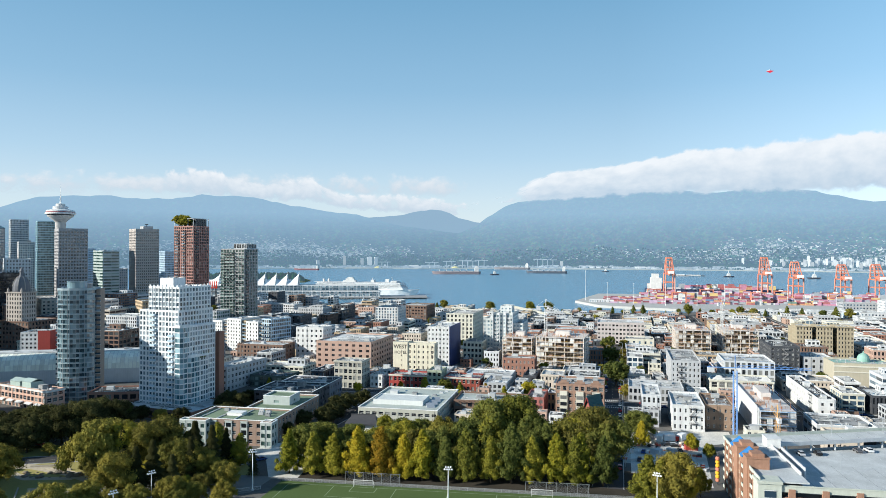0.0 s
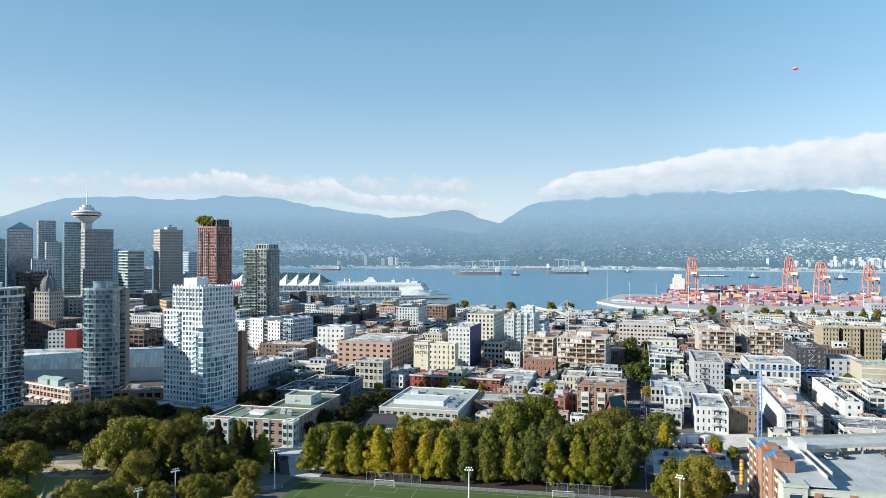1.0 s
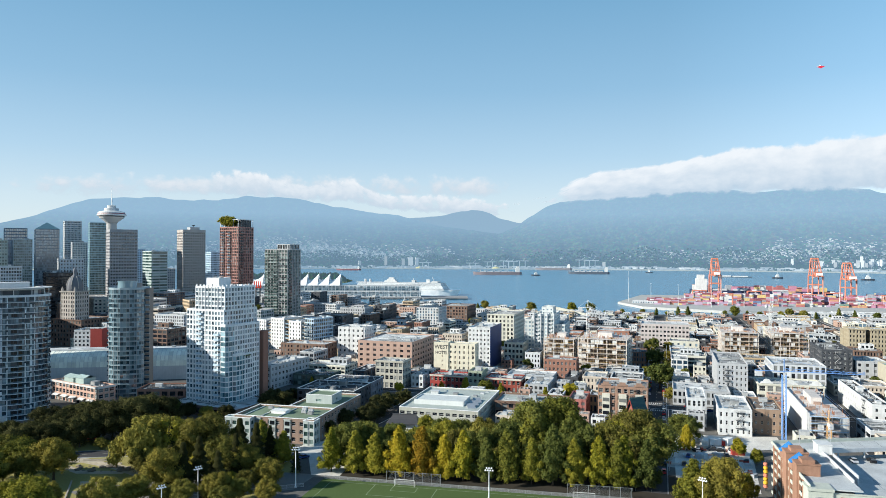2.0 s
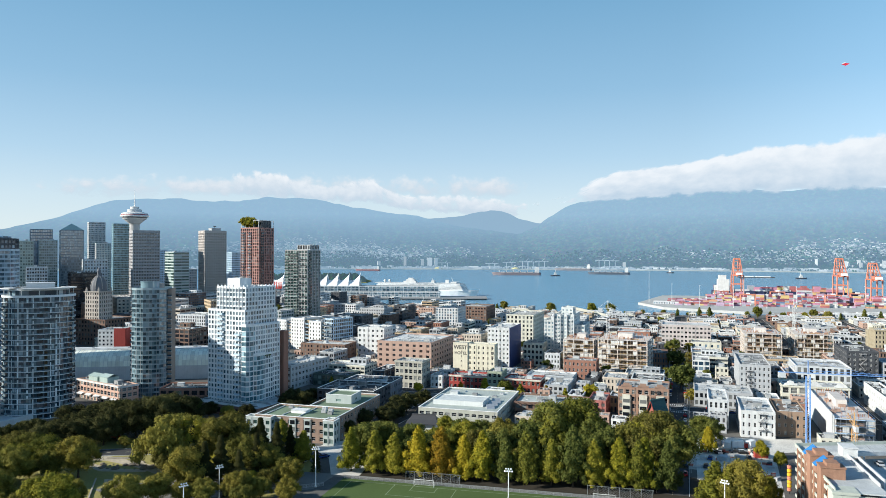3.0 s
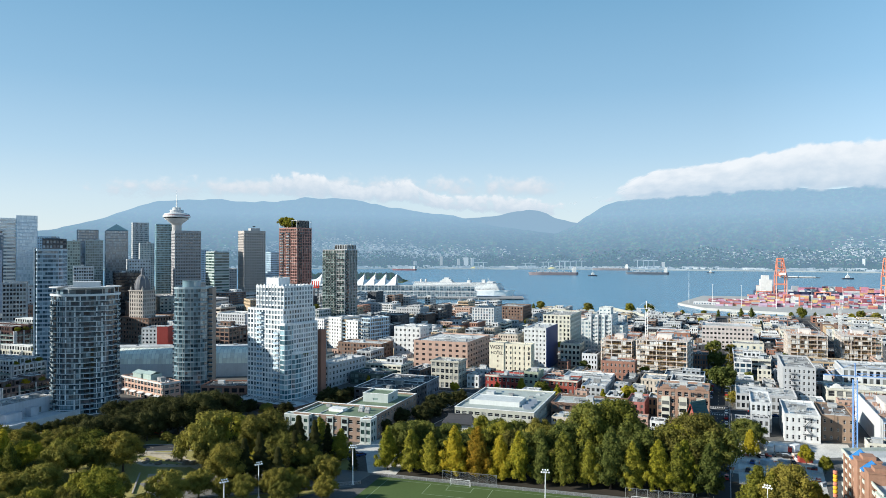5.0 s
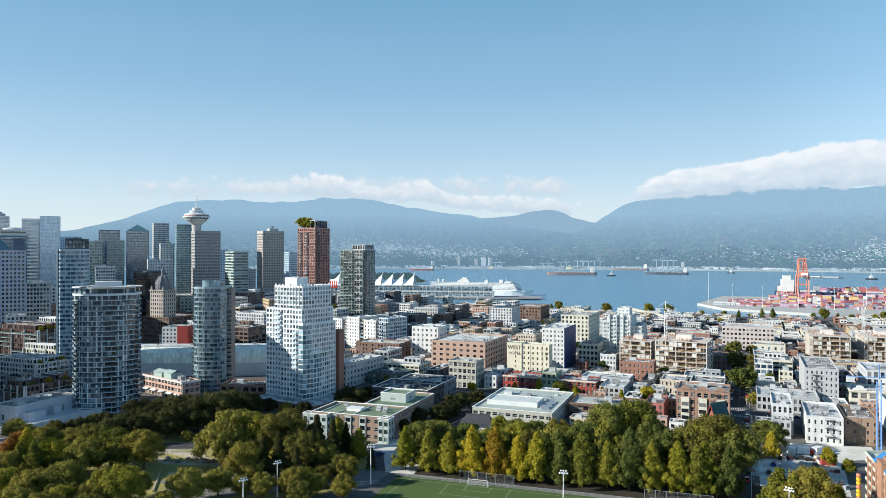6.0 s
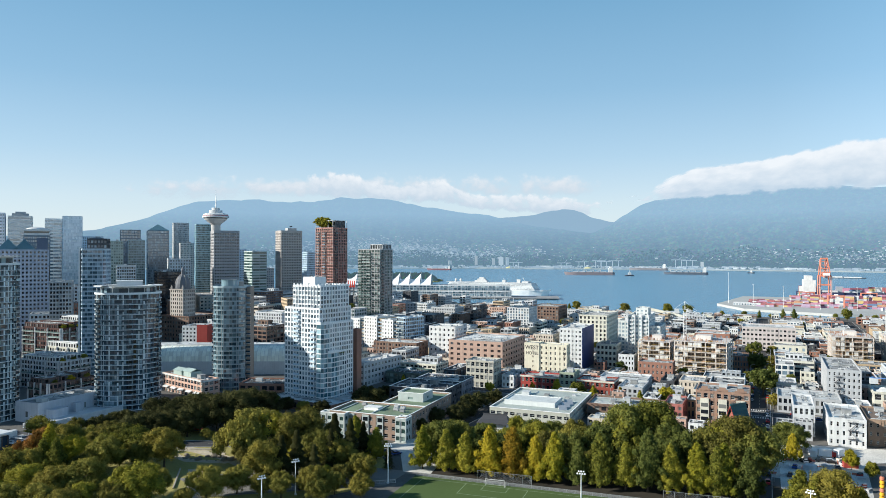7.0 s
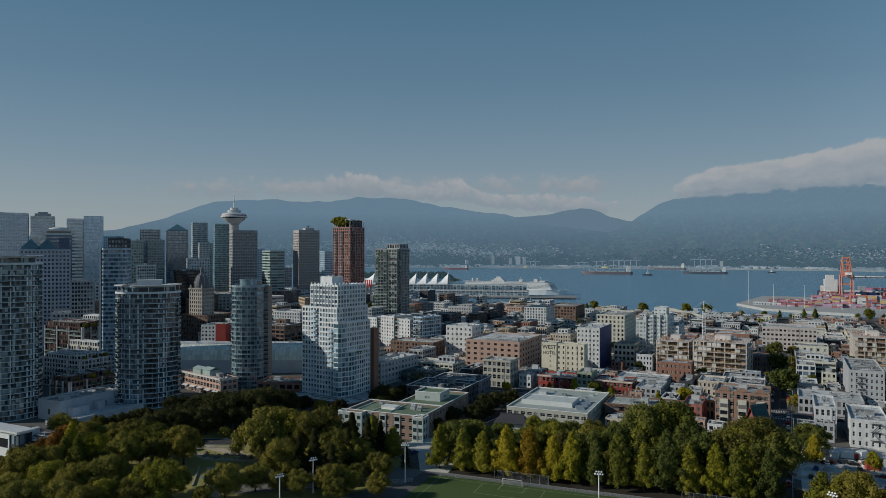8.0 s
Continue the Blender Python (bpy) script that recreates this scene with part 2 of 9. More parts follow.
def water_material():
    m = bpy.data.materials.new("harbour_water")
    m.use_nodes = True
    n, l = m.node_tree.nodes, m.node_tree.links
    b = n["Principled BSDF"]
    b.inputs["Base Color"].default_value = (.02, .12, .22, 1)
    b.inputs["Roughness"].default_value = .22
    tc, mp = n.new("ShaderNodeTexCoord"), n.new("ShaderNodeMapping")
    mp.inputs["Scale"].default_value = (.05, .12, .1)
    l.new(tc.outputs["Object"], mp.inputs[0])
    a = n.new("ShaderNodeTexNoise")
    a.inputs["Scale"].default_value, a.inputs["Detail"].default_value = 1.0, 8
    l.new(mp.outputs[0], a.inputs["Vector"])
    bp = n.new("ShaderNodeBump")
    bp.inputs["Strength"].default_value, bp.inputs["Distance"].default_value = 1.0, 4.0
    l.new(a.outputs[0], bp.inputs["Height"])
    l.new(bp.outputs[0], b.inputs["Normal"])
    mp2, c = n.new("ShaderNodeMapping"), n.new("ShaderNodeTexNoise")
    mp2.inputs["Scale"].default_value = (.009, .03, .01)
    c.inputs["Detail"].default_value, c.inputs["Roughness"].default_value = 12, .86
    l.new(tc.outputs["Object"], mp2.inputs[0])
    l.new(mp2.outputs[0], c.inputs["Vector"])
    r = n.new("ShaderNodeValToRGB")
    r.color_ramp.elements[0].color, r.color_ramp.elements[1].color = (.035, .15, .26, 1), (.18, .37, .50, 1)
    l.new(c.outputs[0], r.inputs[0])
    l.new(r.outputs[0], b.inputs["Base Color"])
    return m


w = Form()
w.poly((-6000, 0, WATER_Z), (6000, 0, WATER_Z), (6000, 6000, WATER_Z), (-6000, 6000, WATER_Z))
solid("water", w, water_material(), "rippled blue harbour water", "water", "structure")

# the mountains across the inlet: bearing and height of the ridge line, degrees
RIDGE = [(-110, 1.0), (-60, .9), (-52, 1.2), (-50.2, 1.75), (-47.9, 2.2), (-46.4, 2.85), (-44.3, 3.6), (-41.4, 3.95), (-38, 4.0), (-36.2, 3.78), (-33.6, 4.1), (-31.3, 4.28), (-29, 4.12), (-26.3, 3.62), (-23, 3.08), (-20.8, 2.9),
         (-19.2, 2.5), (-17, 2.0), (-14, 1.5), (-12, 1.55), (-11.2, 2.2), (-10.1, 2.9), (-8.7, 3.95), (-4.2, 4.3), (-1.6, 4.6), (1.4, 4.95), (3.9, 4.85), (7.5, 4.35), (9.5, 4.8), (11.8, 4.7), (14, 4.15), (15.4, 3.9), (16.7, 3.5), (18, 3.6), (40, 3.0), (80, 1.0)]


def haze_land(name, dark, light, haze, hazecol, scale, rise=0, crowns=.09):
    m = bpy.data.materials.new(name)
    m.use_nodes = True
    n, l = m.node_tree.nodes, m.node_tree.links
    b = n["Principled BSDF"]
    b.inputs["Roughness"].default_value, b.inputs["Specular IOR Level"].default_value = 1.0, 0.0
    tc, a = n.new("ShaderNodeTexCoord"), n.new("ShaderNodeTexNoise")
    a.inputs["Scale"].default_value, a.inputs["Detail"].default_value, a.inputs["Roughness"].default_value = scale, 9, .7
    l.new(tc.outputs["Object"], a.inputs["Vector"])
    r = n.new("ShaderNodeValToRGB")
    r.color_ramp.elements[0].color, r.color_ramp.elements[1].color = (*dark, 1), (*light, 1)
    r.color_ramp.elements[0].position, r.color_ramp.elements[1].position = .35, .65
    l.new(a.outputs[0], r.inputs[0])
    vo, cr2 = n.new("ShaderNodeTexVoronoi"), n.new("ShaderNodeMix")
    vo.inputs["Scale"].default_value = crowns
    l.new(tc.outputs["Object"], vo.inputs["Vector"])
    cr2.data_type, cr2.blend_type = "RGBA", "MULTIPLY"
    cr2.inputs[0].default_value = .85
    l.new(r.outputs[0], cr2.inputs[6])
    l.new(vo.outputs["Color"], cr2.inputs[7])
    l.new(cr2.outputs[2], b.inputs["Base Color"])
    # distance haze put in as an emission mixed over the forest colour
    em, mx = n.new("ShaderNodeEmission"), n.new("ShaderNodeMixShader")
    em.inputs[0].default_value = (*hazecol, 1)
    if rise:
        # painted haze: the glow grows stronger and paler with height
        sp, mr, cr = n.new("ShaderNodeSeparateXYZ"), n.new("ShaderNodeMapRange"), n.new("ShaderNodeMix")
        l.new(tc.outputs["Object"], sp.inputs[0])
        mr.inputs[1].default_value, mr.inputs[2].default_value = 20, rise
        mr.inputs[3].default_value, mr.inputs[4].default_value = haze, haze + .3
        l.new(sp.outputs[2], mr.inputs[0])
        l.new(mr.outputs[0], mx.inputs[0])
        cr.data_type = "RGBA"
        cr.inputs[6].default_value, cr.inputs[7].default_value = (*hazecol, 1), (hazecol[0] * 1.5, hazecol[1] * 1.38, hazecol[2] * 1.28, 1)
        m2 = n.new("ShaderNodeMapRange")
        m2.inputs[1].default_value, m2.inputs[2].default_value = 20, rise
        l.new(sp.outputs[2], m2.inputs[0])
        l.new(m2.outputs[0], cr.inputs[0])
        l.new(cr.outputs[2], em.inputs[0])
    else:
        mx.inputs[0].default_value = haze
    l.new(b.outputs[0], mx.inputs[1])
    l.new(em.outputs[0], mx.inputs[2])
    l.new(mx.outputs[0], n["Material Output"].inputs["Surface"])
    return m


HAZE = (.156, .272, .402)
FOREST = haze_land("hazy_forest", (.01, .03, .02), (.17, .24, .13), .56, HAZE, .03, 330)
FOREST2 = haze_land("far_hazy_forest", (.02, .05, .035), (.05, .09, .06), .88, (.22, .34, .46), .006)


def ridge_height(az, r, r0, r1, table):
    el = sum(np.interp(az + o, [p[0] for p in table], [p[1] for p in table]) for o in (-.9, -.45, 0, .45, .9)) / 5
    el += .11 * noise.noise(Vector((az * .9, 3.1, 0))) + .05 * noise.noise(Vector((az * 2.7, 1.3, 0)))
    top = EYE + r1 * math.tan(radians(el)) - WATER_Z
    s = min(1.0, max(0.0, (r - r0) / (r1 - r0)))
    x, y = math.sin(radians(az)) * r, math.cos(radians(az)) * r
    nz = noise.fractal(Vector((x * .004, y * .004, 1.7)), 1.0, 2.1, 6)
    gul = noise.fractal(Vector((az * .5 + s * 1.6, s * .9, 4.2)), .9, 2.0, 5)
    body = .10 * s + .90 * s * s * (1.6 - .6 * s)
    return WATER_Z + 2 + top * body + (nz * 26 + gul * 75 * s * (1 - s) * 2.0) * s * (1.12 - s) * 2 + nz * 4 * s


def mountains(name, r0, r1, table, material, label, a0=-100, a1=75, na=500, nr=34):
    f = Form()
    for j in range(nr + 1):
        r = r0 + (r1 - r0) * j / nr
        for i in range(na + 1):
            az = a0 + (a1 - a0) * i / na
            f.v.append((math.sin(radians(az)) * r, math.cos(radians(az)) * r, ridge_height(az, r, r0, r1, table)))
    w1 = na + 1
    for j in range(nr):
        for i in range(na):
            f.f.append((j * w1 + i, j * w1 + i + 1, (j + 1) * w1 + i + 1, (j + 1) * w1 + i))
    return solid(name, f, material, label, "mountain", "structure")


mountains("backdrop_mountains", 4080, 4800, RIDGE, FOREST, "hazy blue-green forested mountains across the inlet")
GAP = [(-30, 1.0), (-20.8, 2.6), (-17.8, 2.9), (-15.6, 3.3), (-14.6, 3.4), (-13.3, 3.0), (-11.7, 2.35), (-9, 2.0), (-2, 1.0)]
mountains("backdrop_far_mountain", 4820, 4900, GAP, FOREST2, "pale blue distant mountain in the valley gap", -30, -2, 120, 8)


def cloud_material(name, bright, soft, thr, sc, stretch, amp=1.0):
    m = bpy.data.materials.new(name)
    m.use_nodes = True
    n, l = m.node_tree.nodes, m.node_tree.links
    tc, uv = n.new("ShaderNodeTexCoord"), n.new("ShaderNodeUVMap")
    mp, a = n.new("ShaderNodeMapping"), n.new("ShaderNodeTexNoise")
    mp.inputs["Scale"].default_value = stretch
    a.inputs["Scale"].default_value, a.inputs["Detail"].default_value, a.inputs["Roughness"].default_value = sc, 10, .55
    l.new(uv.outputs[0], mp.inputs[0])
    l.new(mp.outputs[0], a.inputs["Vector"])
    sx = n.new("ShaderNodeSeparateXYZ")
    l.new(uv.outputs[0], sx.inputs[0])
    # cover falls off towards the sheet's rim
    def curve(sock, pts):
        c = n.new("ShaderNodeMapRange")
        c.interpolation_type = "SMOOTHSTEP"
        c.inputs[1].default_value, c.inputs[2].default_value = pts
        l.new(sock, c.inputs[0])
        return c.outputs[0]
    top, bot = curve(sx.outputs[1], (1.0, soft[0])), curve(sx.outputs[1], (0.0, soft[1]))
    lft, rgt = curve(sx.outputs[0], (0.0, soft[2])), curve(sx.outputs[0], (1.0, 1 - soft[3]))
    prod = top
    for s in (bot, lft, rgt):
        k = n.new("ShaderNodeMath")
        k.operation = "MULTIPLY"
        l.new(prod, k.inputs[0])
        l.new(s, k.inputs[1])
        prod = k.outputs[0]
    ad = n.new("ShaderNodeMath")
    ad.operation = "ADD"
    lump = n.new("ShaderNodeMath")
    lump.operation = "MULTIPLY_ADD"
    lump.inputs[1].default_value, lump.inputs[2].default_value = amp, .5 - amp / 2
    l.new(a.outputs[0], lump.inputs[0])
    l.new(prod, ad.inputs[0])
    l.new(lump.outputs[0], ad.inputs[1])
    al = curve(ad.outputs[0], thr)
    em, trn, mx = n.new("ShaderNodeEmission"), n.new("ShaderNodeBsdfTransparent"), n.new("ShaderNodeMixShader")
    r = n.new("ShaderNodeValToRGB")
    r.color_ramp.elements[0].color, r.color_ramp.elements[1].color = (.42, .56, .70, 1), (.80, .85, .90, 1)
    r.color_ramp.elements[0].position, r.color_ramp.elements[1].position = .25, .75
    shade = n.new("ShaderNodeMath")
    shade.operation = "MULTIPLY_ADD"
    shade.inputs[1].default_value = .6
    l.new(sx.outputs[1], shade.inputs[0])
    half = n.new("ShaderNodeMath")
    half.operation = "MULTIPLY"
    half.inputs[1].default_value = .5
    l.new(a.outputs[0], half.inputs[0])
    l.new(half.outputs[0], shade.inputs[2])
    l.new(shade.outputs[0], r.inputs[0])
    l.new(r.outputs[0], em.inputs[0])
    em.inputs[1].default_value = bright
    l.new(al, mx.inputs[0])
    l.new(trn.outputs[0], mx.inputs[1])
    l.new(em.outputs[0], mx.inputs[2])
    l.new(mx.outputs[0], n["Material Output"].inputs["Surface"])
    return m


def cloud_sheet(name, label, low, high, material, r=4780, n=60):
    """A curved sheet of cloud far behind everything; low and high: bearing and height tables."""
    az0, az1 = low[0][0], low[-1][0]
    f, uvs = Form(), []
    for i in range(n + 1):
        az = az0 + (az1 - az0) * i / n
        lo, hi = (np.interp(az, [p[0] for p in t], [p[1] for p in t]) for t in (low, high))
        for k in range(7):
            el = radians(lo + (hi - lo) * k / 6)
            f.v.append((math.sin(radians(az)) * r, math.cos(radians(az)) * r, EYE + r * math.tan(el)))
            uvs.append((i / n, k / 6))
    for i in range(n):
        for k in range(6):
            f.f.append((i * 7 + k, (i + 1) * 7 + k, (i + 1) * 7 + k + 1, i * 7 + k + 1))
    ob = solid(name, f, material, label, "cloud", "structure")
    lay = ob.data.uv_layers.new(name="UVMap")
    for lp in ob.data.loops:
        lay.data[lp.index].uv = uvs[lp.vertex_index]
    ob.visible_shadow = False
    return ob


cloud_sheet("backdrop_cloud_bank", "long white cloud bank resting on the mountain tops",
            [(-12, 3.4), (-5, 3.7), (1, 3.95), (20, 3.5), (55, 3.4)],
            [(-12, 3.9), (-8.9, 4.9), (-6.9, 6.0), (-4.9, 6.8), (0.1, 7.2), (6, 8.4), (9.5, 8.3), (13.6, 8.9), (18, 9.0), (35, 10), (55, 9.4)],
            cloud_material("bank_cloud", .72, (.72, .34, .12, .1), (.80, 1.16), 3.0, (15.0, 1.5, 1.0), 1.35), r=4700)
cloud_sheet("backdrop_cumulus", "broken white cumulus above the western ridge",
            [(-38, 4.0), (-24, 3.3), (-18, 2.6), (-9, 2.6)], [(-38, 5.0), (-35.5, 6.7), (-32.5, 6.9), (-29, 6.0), (-24.5, 6.4), (-22, 4.9), (-18, 5.2), (-14, 4.6), (-9, 4.4)],
            cloud_material("cumulus_cloud", .70, (.62, .35, .14, .2), (.98, 1.5), 2.6, (12.0, 1.3, 1.0), 2.0), r=4915)
cloud_sheet("backdrop_low_clouds", "thin small white clouds low over the western ridge",
            [(-52, 3.0), (-30, 3.4), (-8, 3.2)], [(-52, 6.2), (-30, 7.2), (-20, 7.4), (-8, 7.4)],
            cloud_material("wisp_cloud", .68, (.45, .45, .15, .15), (1.08, 1.75), 2.6, (11.0, 1.2, 1.0), 2.0), r=4940)
# ------------------------------------------------------------ parts of buildings
WINDOW_MESH = {}


def window_mesh(w, h, frame_mat, glass_mat):
    """A sash window seen along -y: pane, surround and a middle bar."""
    key = (round(w, 2), round(h, 2), frame_mat.name, glass_mat.name)
    if key not in WINDOW_MESH:
        f, t = Form(), .07
        for a, b, c, d in ((-w / 2, -h / 2, w / 2, -h / 2 + t), (-w / 2, h / 2 - t, w / 2, h / 2), (-w / 2, -h / 2 + t, -w / 2 + t, h / 2 - t),
                           (w / 2 - t, -h / 2 + t, w / 2, h / 2 - t), (-w / 2 + t, -t / 2, w / 2 - t, t / 2)):
            f.box(a, -.05, b, c, .05, d)
        nf = len(f.f)
        f.poly((-w / 2, .03, -h / 2), (w / 2, .03, -h / 2), (w / 2, .03, h / 2), (-w / 2, .03, h / 2))
        me = f.mesh("window", frame_mat, glass_mat)
        me.polygons[nf].material_index = 1
        WINDOW_MESH[key] = me
    return WINDOW_MESH[key]


ROOFGEAR = mat("roof_gear", (.36, .37, .37), .6, island=1.1)
ROOFSHEET = mat("mended_roofing", (.30, .305, .30), .95, island=1.3, streak=0, patch=.3)
SIDES = {"S": 0, "E": 90, "N": 180, "W": 270}


def shell(par, w, d, h, wall, gl, z0=0.0, ox=0.0, oy=0.0, storey=3.4, bay=3.2, ww=.5, wh=.55, parapet=.9, roof=None, sides="SENW", blank="",
          single=False, sill=.28, proud=0.0, trim=None, ground=0.0, inset=.35, cornice=0.0, coping=False, bare=False):
    """Walls of piers and spandrels with recessed panes, a roof and a parapet, for one box of a building."""
    top = z0 + h
    nf = max(1, round((h - parapet - ground) / storey))
    st = (h - parapet - ground) / nf
    f, panes = Form(), []
    e = inset
    f.box(ox - w / 2 + e, oy - d / 2 + e, z0, ox + w / 2 - e, oy + d / 2 - e, top - parapet - .25)
    for s in "SENW":
        m = Matrix.Translation((ox, oy, 0)) @ pose(0, 0, 0, 0, 0, SIDES[s])
        L, D = (w, d / 2) if s in "SN" else (d - 2 * e, w / 2)
        if s in blank or s not in sides:
            f.box(-L / 2, -D, z0, L / 2, -D + e, top, m)
            continue
        nb = max(1, round(L / bay))
        bw = L / nb
        win, wv = bw * ww, st * wh
        pw = (bw - win)
        for i in range(nb + 1):
            a, b = -L / 2 + i * bw - pw / 2, -L / 2 + i * bw + pw / 2
            f.box(max(a, -L / 2), -D, z0, min(b, L / 2), -D + e, top, m)
        base = z0 + ground
        for k in range(nf + 1):
            lo = z0 if k == 0 else base + (k - 1) * st + st * sill + wv
            hi = top if k == nf else base + k * st + st * sill
            if k == 0 and ground:
                lo = z0 + ground * .8
            for i in range(nb):
                f.box(-L / 2 + i * bw + pw / 2, -D - proud + .02, lo, -L / 2 + (i + 1) * bw - pw / 2, -D + e, hi, m)
        for k in range(nf):
            for i in range(nb):
                panes.append((s, m, -L / 2 + (i + .5) * bw, -D + e * .7, base + k * st + st * sill + wv / 2, win, wv))
        if ground:
            for i in range(nb):
                panes.append((s, m, -L / 2 + (i + .5) * bw, -D + e * .8, z0 + ground * .4, win * 1.25 if ww < .75 else win, ground * .8))
    pick = random.Random(int(w * 7 + d * 13 + h * 5))
    if bay < 6 and h > 7 and sides:
        for s in sides:
            if s in blank:
                continue
            m = Matrix.Translation((ox, oy, 0)) @ pose(0, 0, 0, 0, 0, SIDES[s])
            L, D = (w, d / 2) if s in "SN" else (d, w / 2)
            if pick.random() < .6:
                for k in range(1, nf + 1, pick.choice((1, 2, 3))):
                    z = z0 + ground + k * st - .12
                    f.box(-L / 2, -D - .09, z, L / 2, -D - .002, z + .2, m)
            for k in range(pick.choice((0, 1, 2))):
                x = pick.uniform(-.46, .46) * L
                f.box(x, -D - .2, z0, x + .13, -D - .07, top - .3, m)
    part("wall", f, wall, par)
    if coping:
        f = Form()
        f.box(ox - w / 2 - .12, oy - d / 2 - .12, top, ox + w / 2 + .12, oy - d / 2 + e, top + .22).box(ox - w / 2 - .12, oy + d / 2 - e, top, ox + w / 2 + .12, oy + d / 2 + .12, top + .22)
        f.box(ox - w / 2 - .12, oy - d / 2 + e, top, ox - w / 2 + e, oy + d / 2 - e, top + .22).box(ox + w / 2 - e, oy - d / 2 + e, top, ox + w / 2 + .12, oy + d / 2 - e, top + .22)
        part("coping", f, STEELW, par, "thin white coping")
    left = panes
    if single:
        near = [p for p in panes if p[0] != "N"][:300]
        left = [p for p in panes if p not in near]
        for s, m, x, y, z, a, b in near:
            part("window", window_mesh(a, b, trim or WHITE, gl), None, par, at=m @ pose(x, y, z))
    if left:
        f = Form()
        for s, m, x, y, z, a, b in left:
            f.poly(*[m @ Vector(p) for p in ((x - a / 2, y, z - b / 2), (x + a / 2, y, z - b / 2), (x + a / 2, y, z + b / 2), (x - a / 2, y, z + b / 2))])
        part("glazing", f, gl, par, kind="stuff")
    f = Form()
    f.box(ox - w / 2 + e, oy - d / 2 + e, top - parapet - .25, ox + w / 2 - e, oy + d / 2 - e, top - parapet)
    gear, sheet, zr = Form(), Form(), top - parapet
    iw, idp = w / 2 - e - .5, d / 2 - e - .5
    if iw > 1.5 and idp > 1.5 and not bare:
        for k in range(min(26, int(4 + w * d / 26))):
            x, y = ox + pick.uniform(-1, 1) * (iw - .7), oy + pick.uniform(-1, 1) * (idp - .7)
            a, b, c = pick.choice(((.3, .3, .7), (.6, .5, .9), (.25, .25, 1.1), (.9, .5, .45), (.15, .15, 1.6)))
            gear.box(x - a / 2, y - b / 2, zr, x + a / 2, y + b / 2, zr + c)
        for k in range(1 + int(w * d / 220)):
            L, y = pick.uniform(.25, .8) * iw, oy + pick.uniform(-.8, .8) * idp
            x = ox + pick.uniform(-1, 1) * (iw - L)
            gear.box(x - L, y, zr + .15, x + L, y + .35, zr + .5)
            y = oy + pick.uniform(-.7, .7) * idp
            L = pick.uniform(.2, .7) * idp
            gear.box(x, y - min(L, idp + y - oy), zr + .08, x + .2, y, zr + .3)
        for k in range(2 + int(w * d / 120)):
            a, b = pick.uniform(.6, min(4, iw)), pick.uniform(.6, min(3, idp))
            x, y = ox + pick.uniform(-1, 1) * max(0, iw - a), oy + pick.uniform(-1, 1) * max(0, idp - b)
            sheet.box(x - a, y - b, zr + .004 + k * .003, x + a, y + b, zr + .02 + k * .003)
    if isinstance(par, Bulk):
        part("roof", f, roof or ROOFGREY, par)
        part("gear", gear, ROOFGEAR, par)
        part("sheet", sheet, ROOFSHEET, par)
    else:
        i, j = len(f.f), len(f.f) + len(gear.f)
        for g in (gear, sheet):
            q = len(f.v)
            f.v += g.v
            f.f += [tuple(q + v for v in face) for face in g.f]
        me = f.mesh("roof", roof or ROOFGREY, ROOFGEAR, ROOFSHEET)
        for p in me.polygons[i:]:
            p.material_index = 1 if p.index < j else 2
        part("roof", me, None, par)
    if cornice:
        f = Form()
        for c, a0, a1 in ((cornice, top - .85, top - .25), (cornice * .6, top - 1.25, top - .852)):
            i = len(f.v)
            for x, y in ((w / 2 + c, d / 2 + c), (w / 2 + .003, d / 2 + .003)):
                for z in (a0, a1):
                    f.v += [(ox + p * x, oy + q * y, z) for p, q in ((-1, -1), (1, -1), (1, 1), (-1, 1))]
            for k in range(4):
                j = (k + 1) % 4
                f.f += [(i + k, i + j, i + 4 + j, i + 4 + k), (i + 4 + k, i + 4 + j, i + 12 + j, i + 12 + k), (i + j, i + k, i + 8 + k, i + 8 + j), (i + 8 + j, i + 8 + k, i + 12 + k, i + 12 + j)]
        part("cornice", f, trim or wall, par)
    return top - parapet


def fan_unit():
    f = Form()
    f.box(-1.1, -.8, .15, 1.1, .8, 1.3)
    f.box(-1.0, -.7, 0, -.8, .7, .15).box(.8, -.7, 0, 1.0, .7, .15)
    f.cyl(-.5, 0, 1.3, 1.5, .42, 10).cyl(.5, 0, 1.3, 1.5, .42, 10)
    return f.mesh("roof_unit", mat("roof_plant_steel", (.42, .43, .44), .5, .3, tint=.8))


def hut():
    f = Form()
    f.box(-2.0, -1.6, 0, 2.0, 1.6, 2.6).box(-2.15, -1.75, 2.6, 2.15, 1.75, 2.8)
    f.box(-.5, -1.66, 0, .5, -1.6, 2.05)
    return f.mesh("stair_head", mat("rooftop_cladding", (.40, .41, .41), .8, tint=.9, var=.4))


def pipe_vent():
    f = Form()
    f.cyl(0, 0, 0, 1.2, .16, 8).cyl(0, 0, 1.2, 1.45, .3, 8)
    return f.mesh("roof_vent", METAL)


def skylight():
    f = Form()
    f.box(-1.2, -.7, 0, 1.2, .7, .3)
    f.poly((-1.2, -.7, .3), (1.2, -.7, .3), (1.2, 0, .75), (-1.2, 0, .75)).poly((1.2, .7, .3), (-1.2, .7, .3), (-1.2, 0, .75), (1.2, 0, .75))
    f.poly((1.2, -.7, .3), (1.2, .7, .3), (1.2, 0, .75)).poly((-1.2, .7, .3), (-1.2, -.7, .3), (-1.2, 0, .75))
    return f.mesh("skylight", GLASS_B)


UNIT, HUT, VENT, SKYL = fan_unit(), hut(), pipe_vent(), skylight()


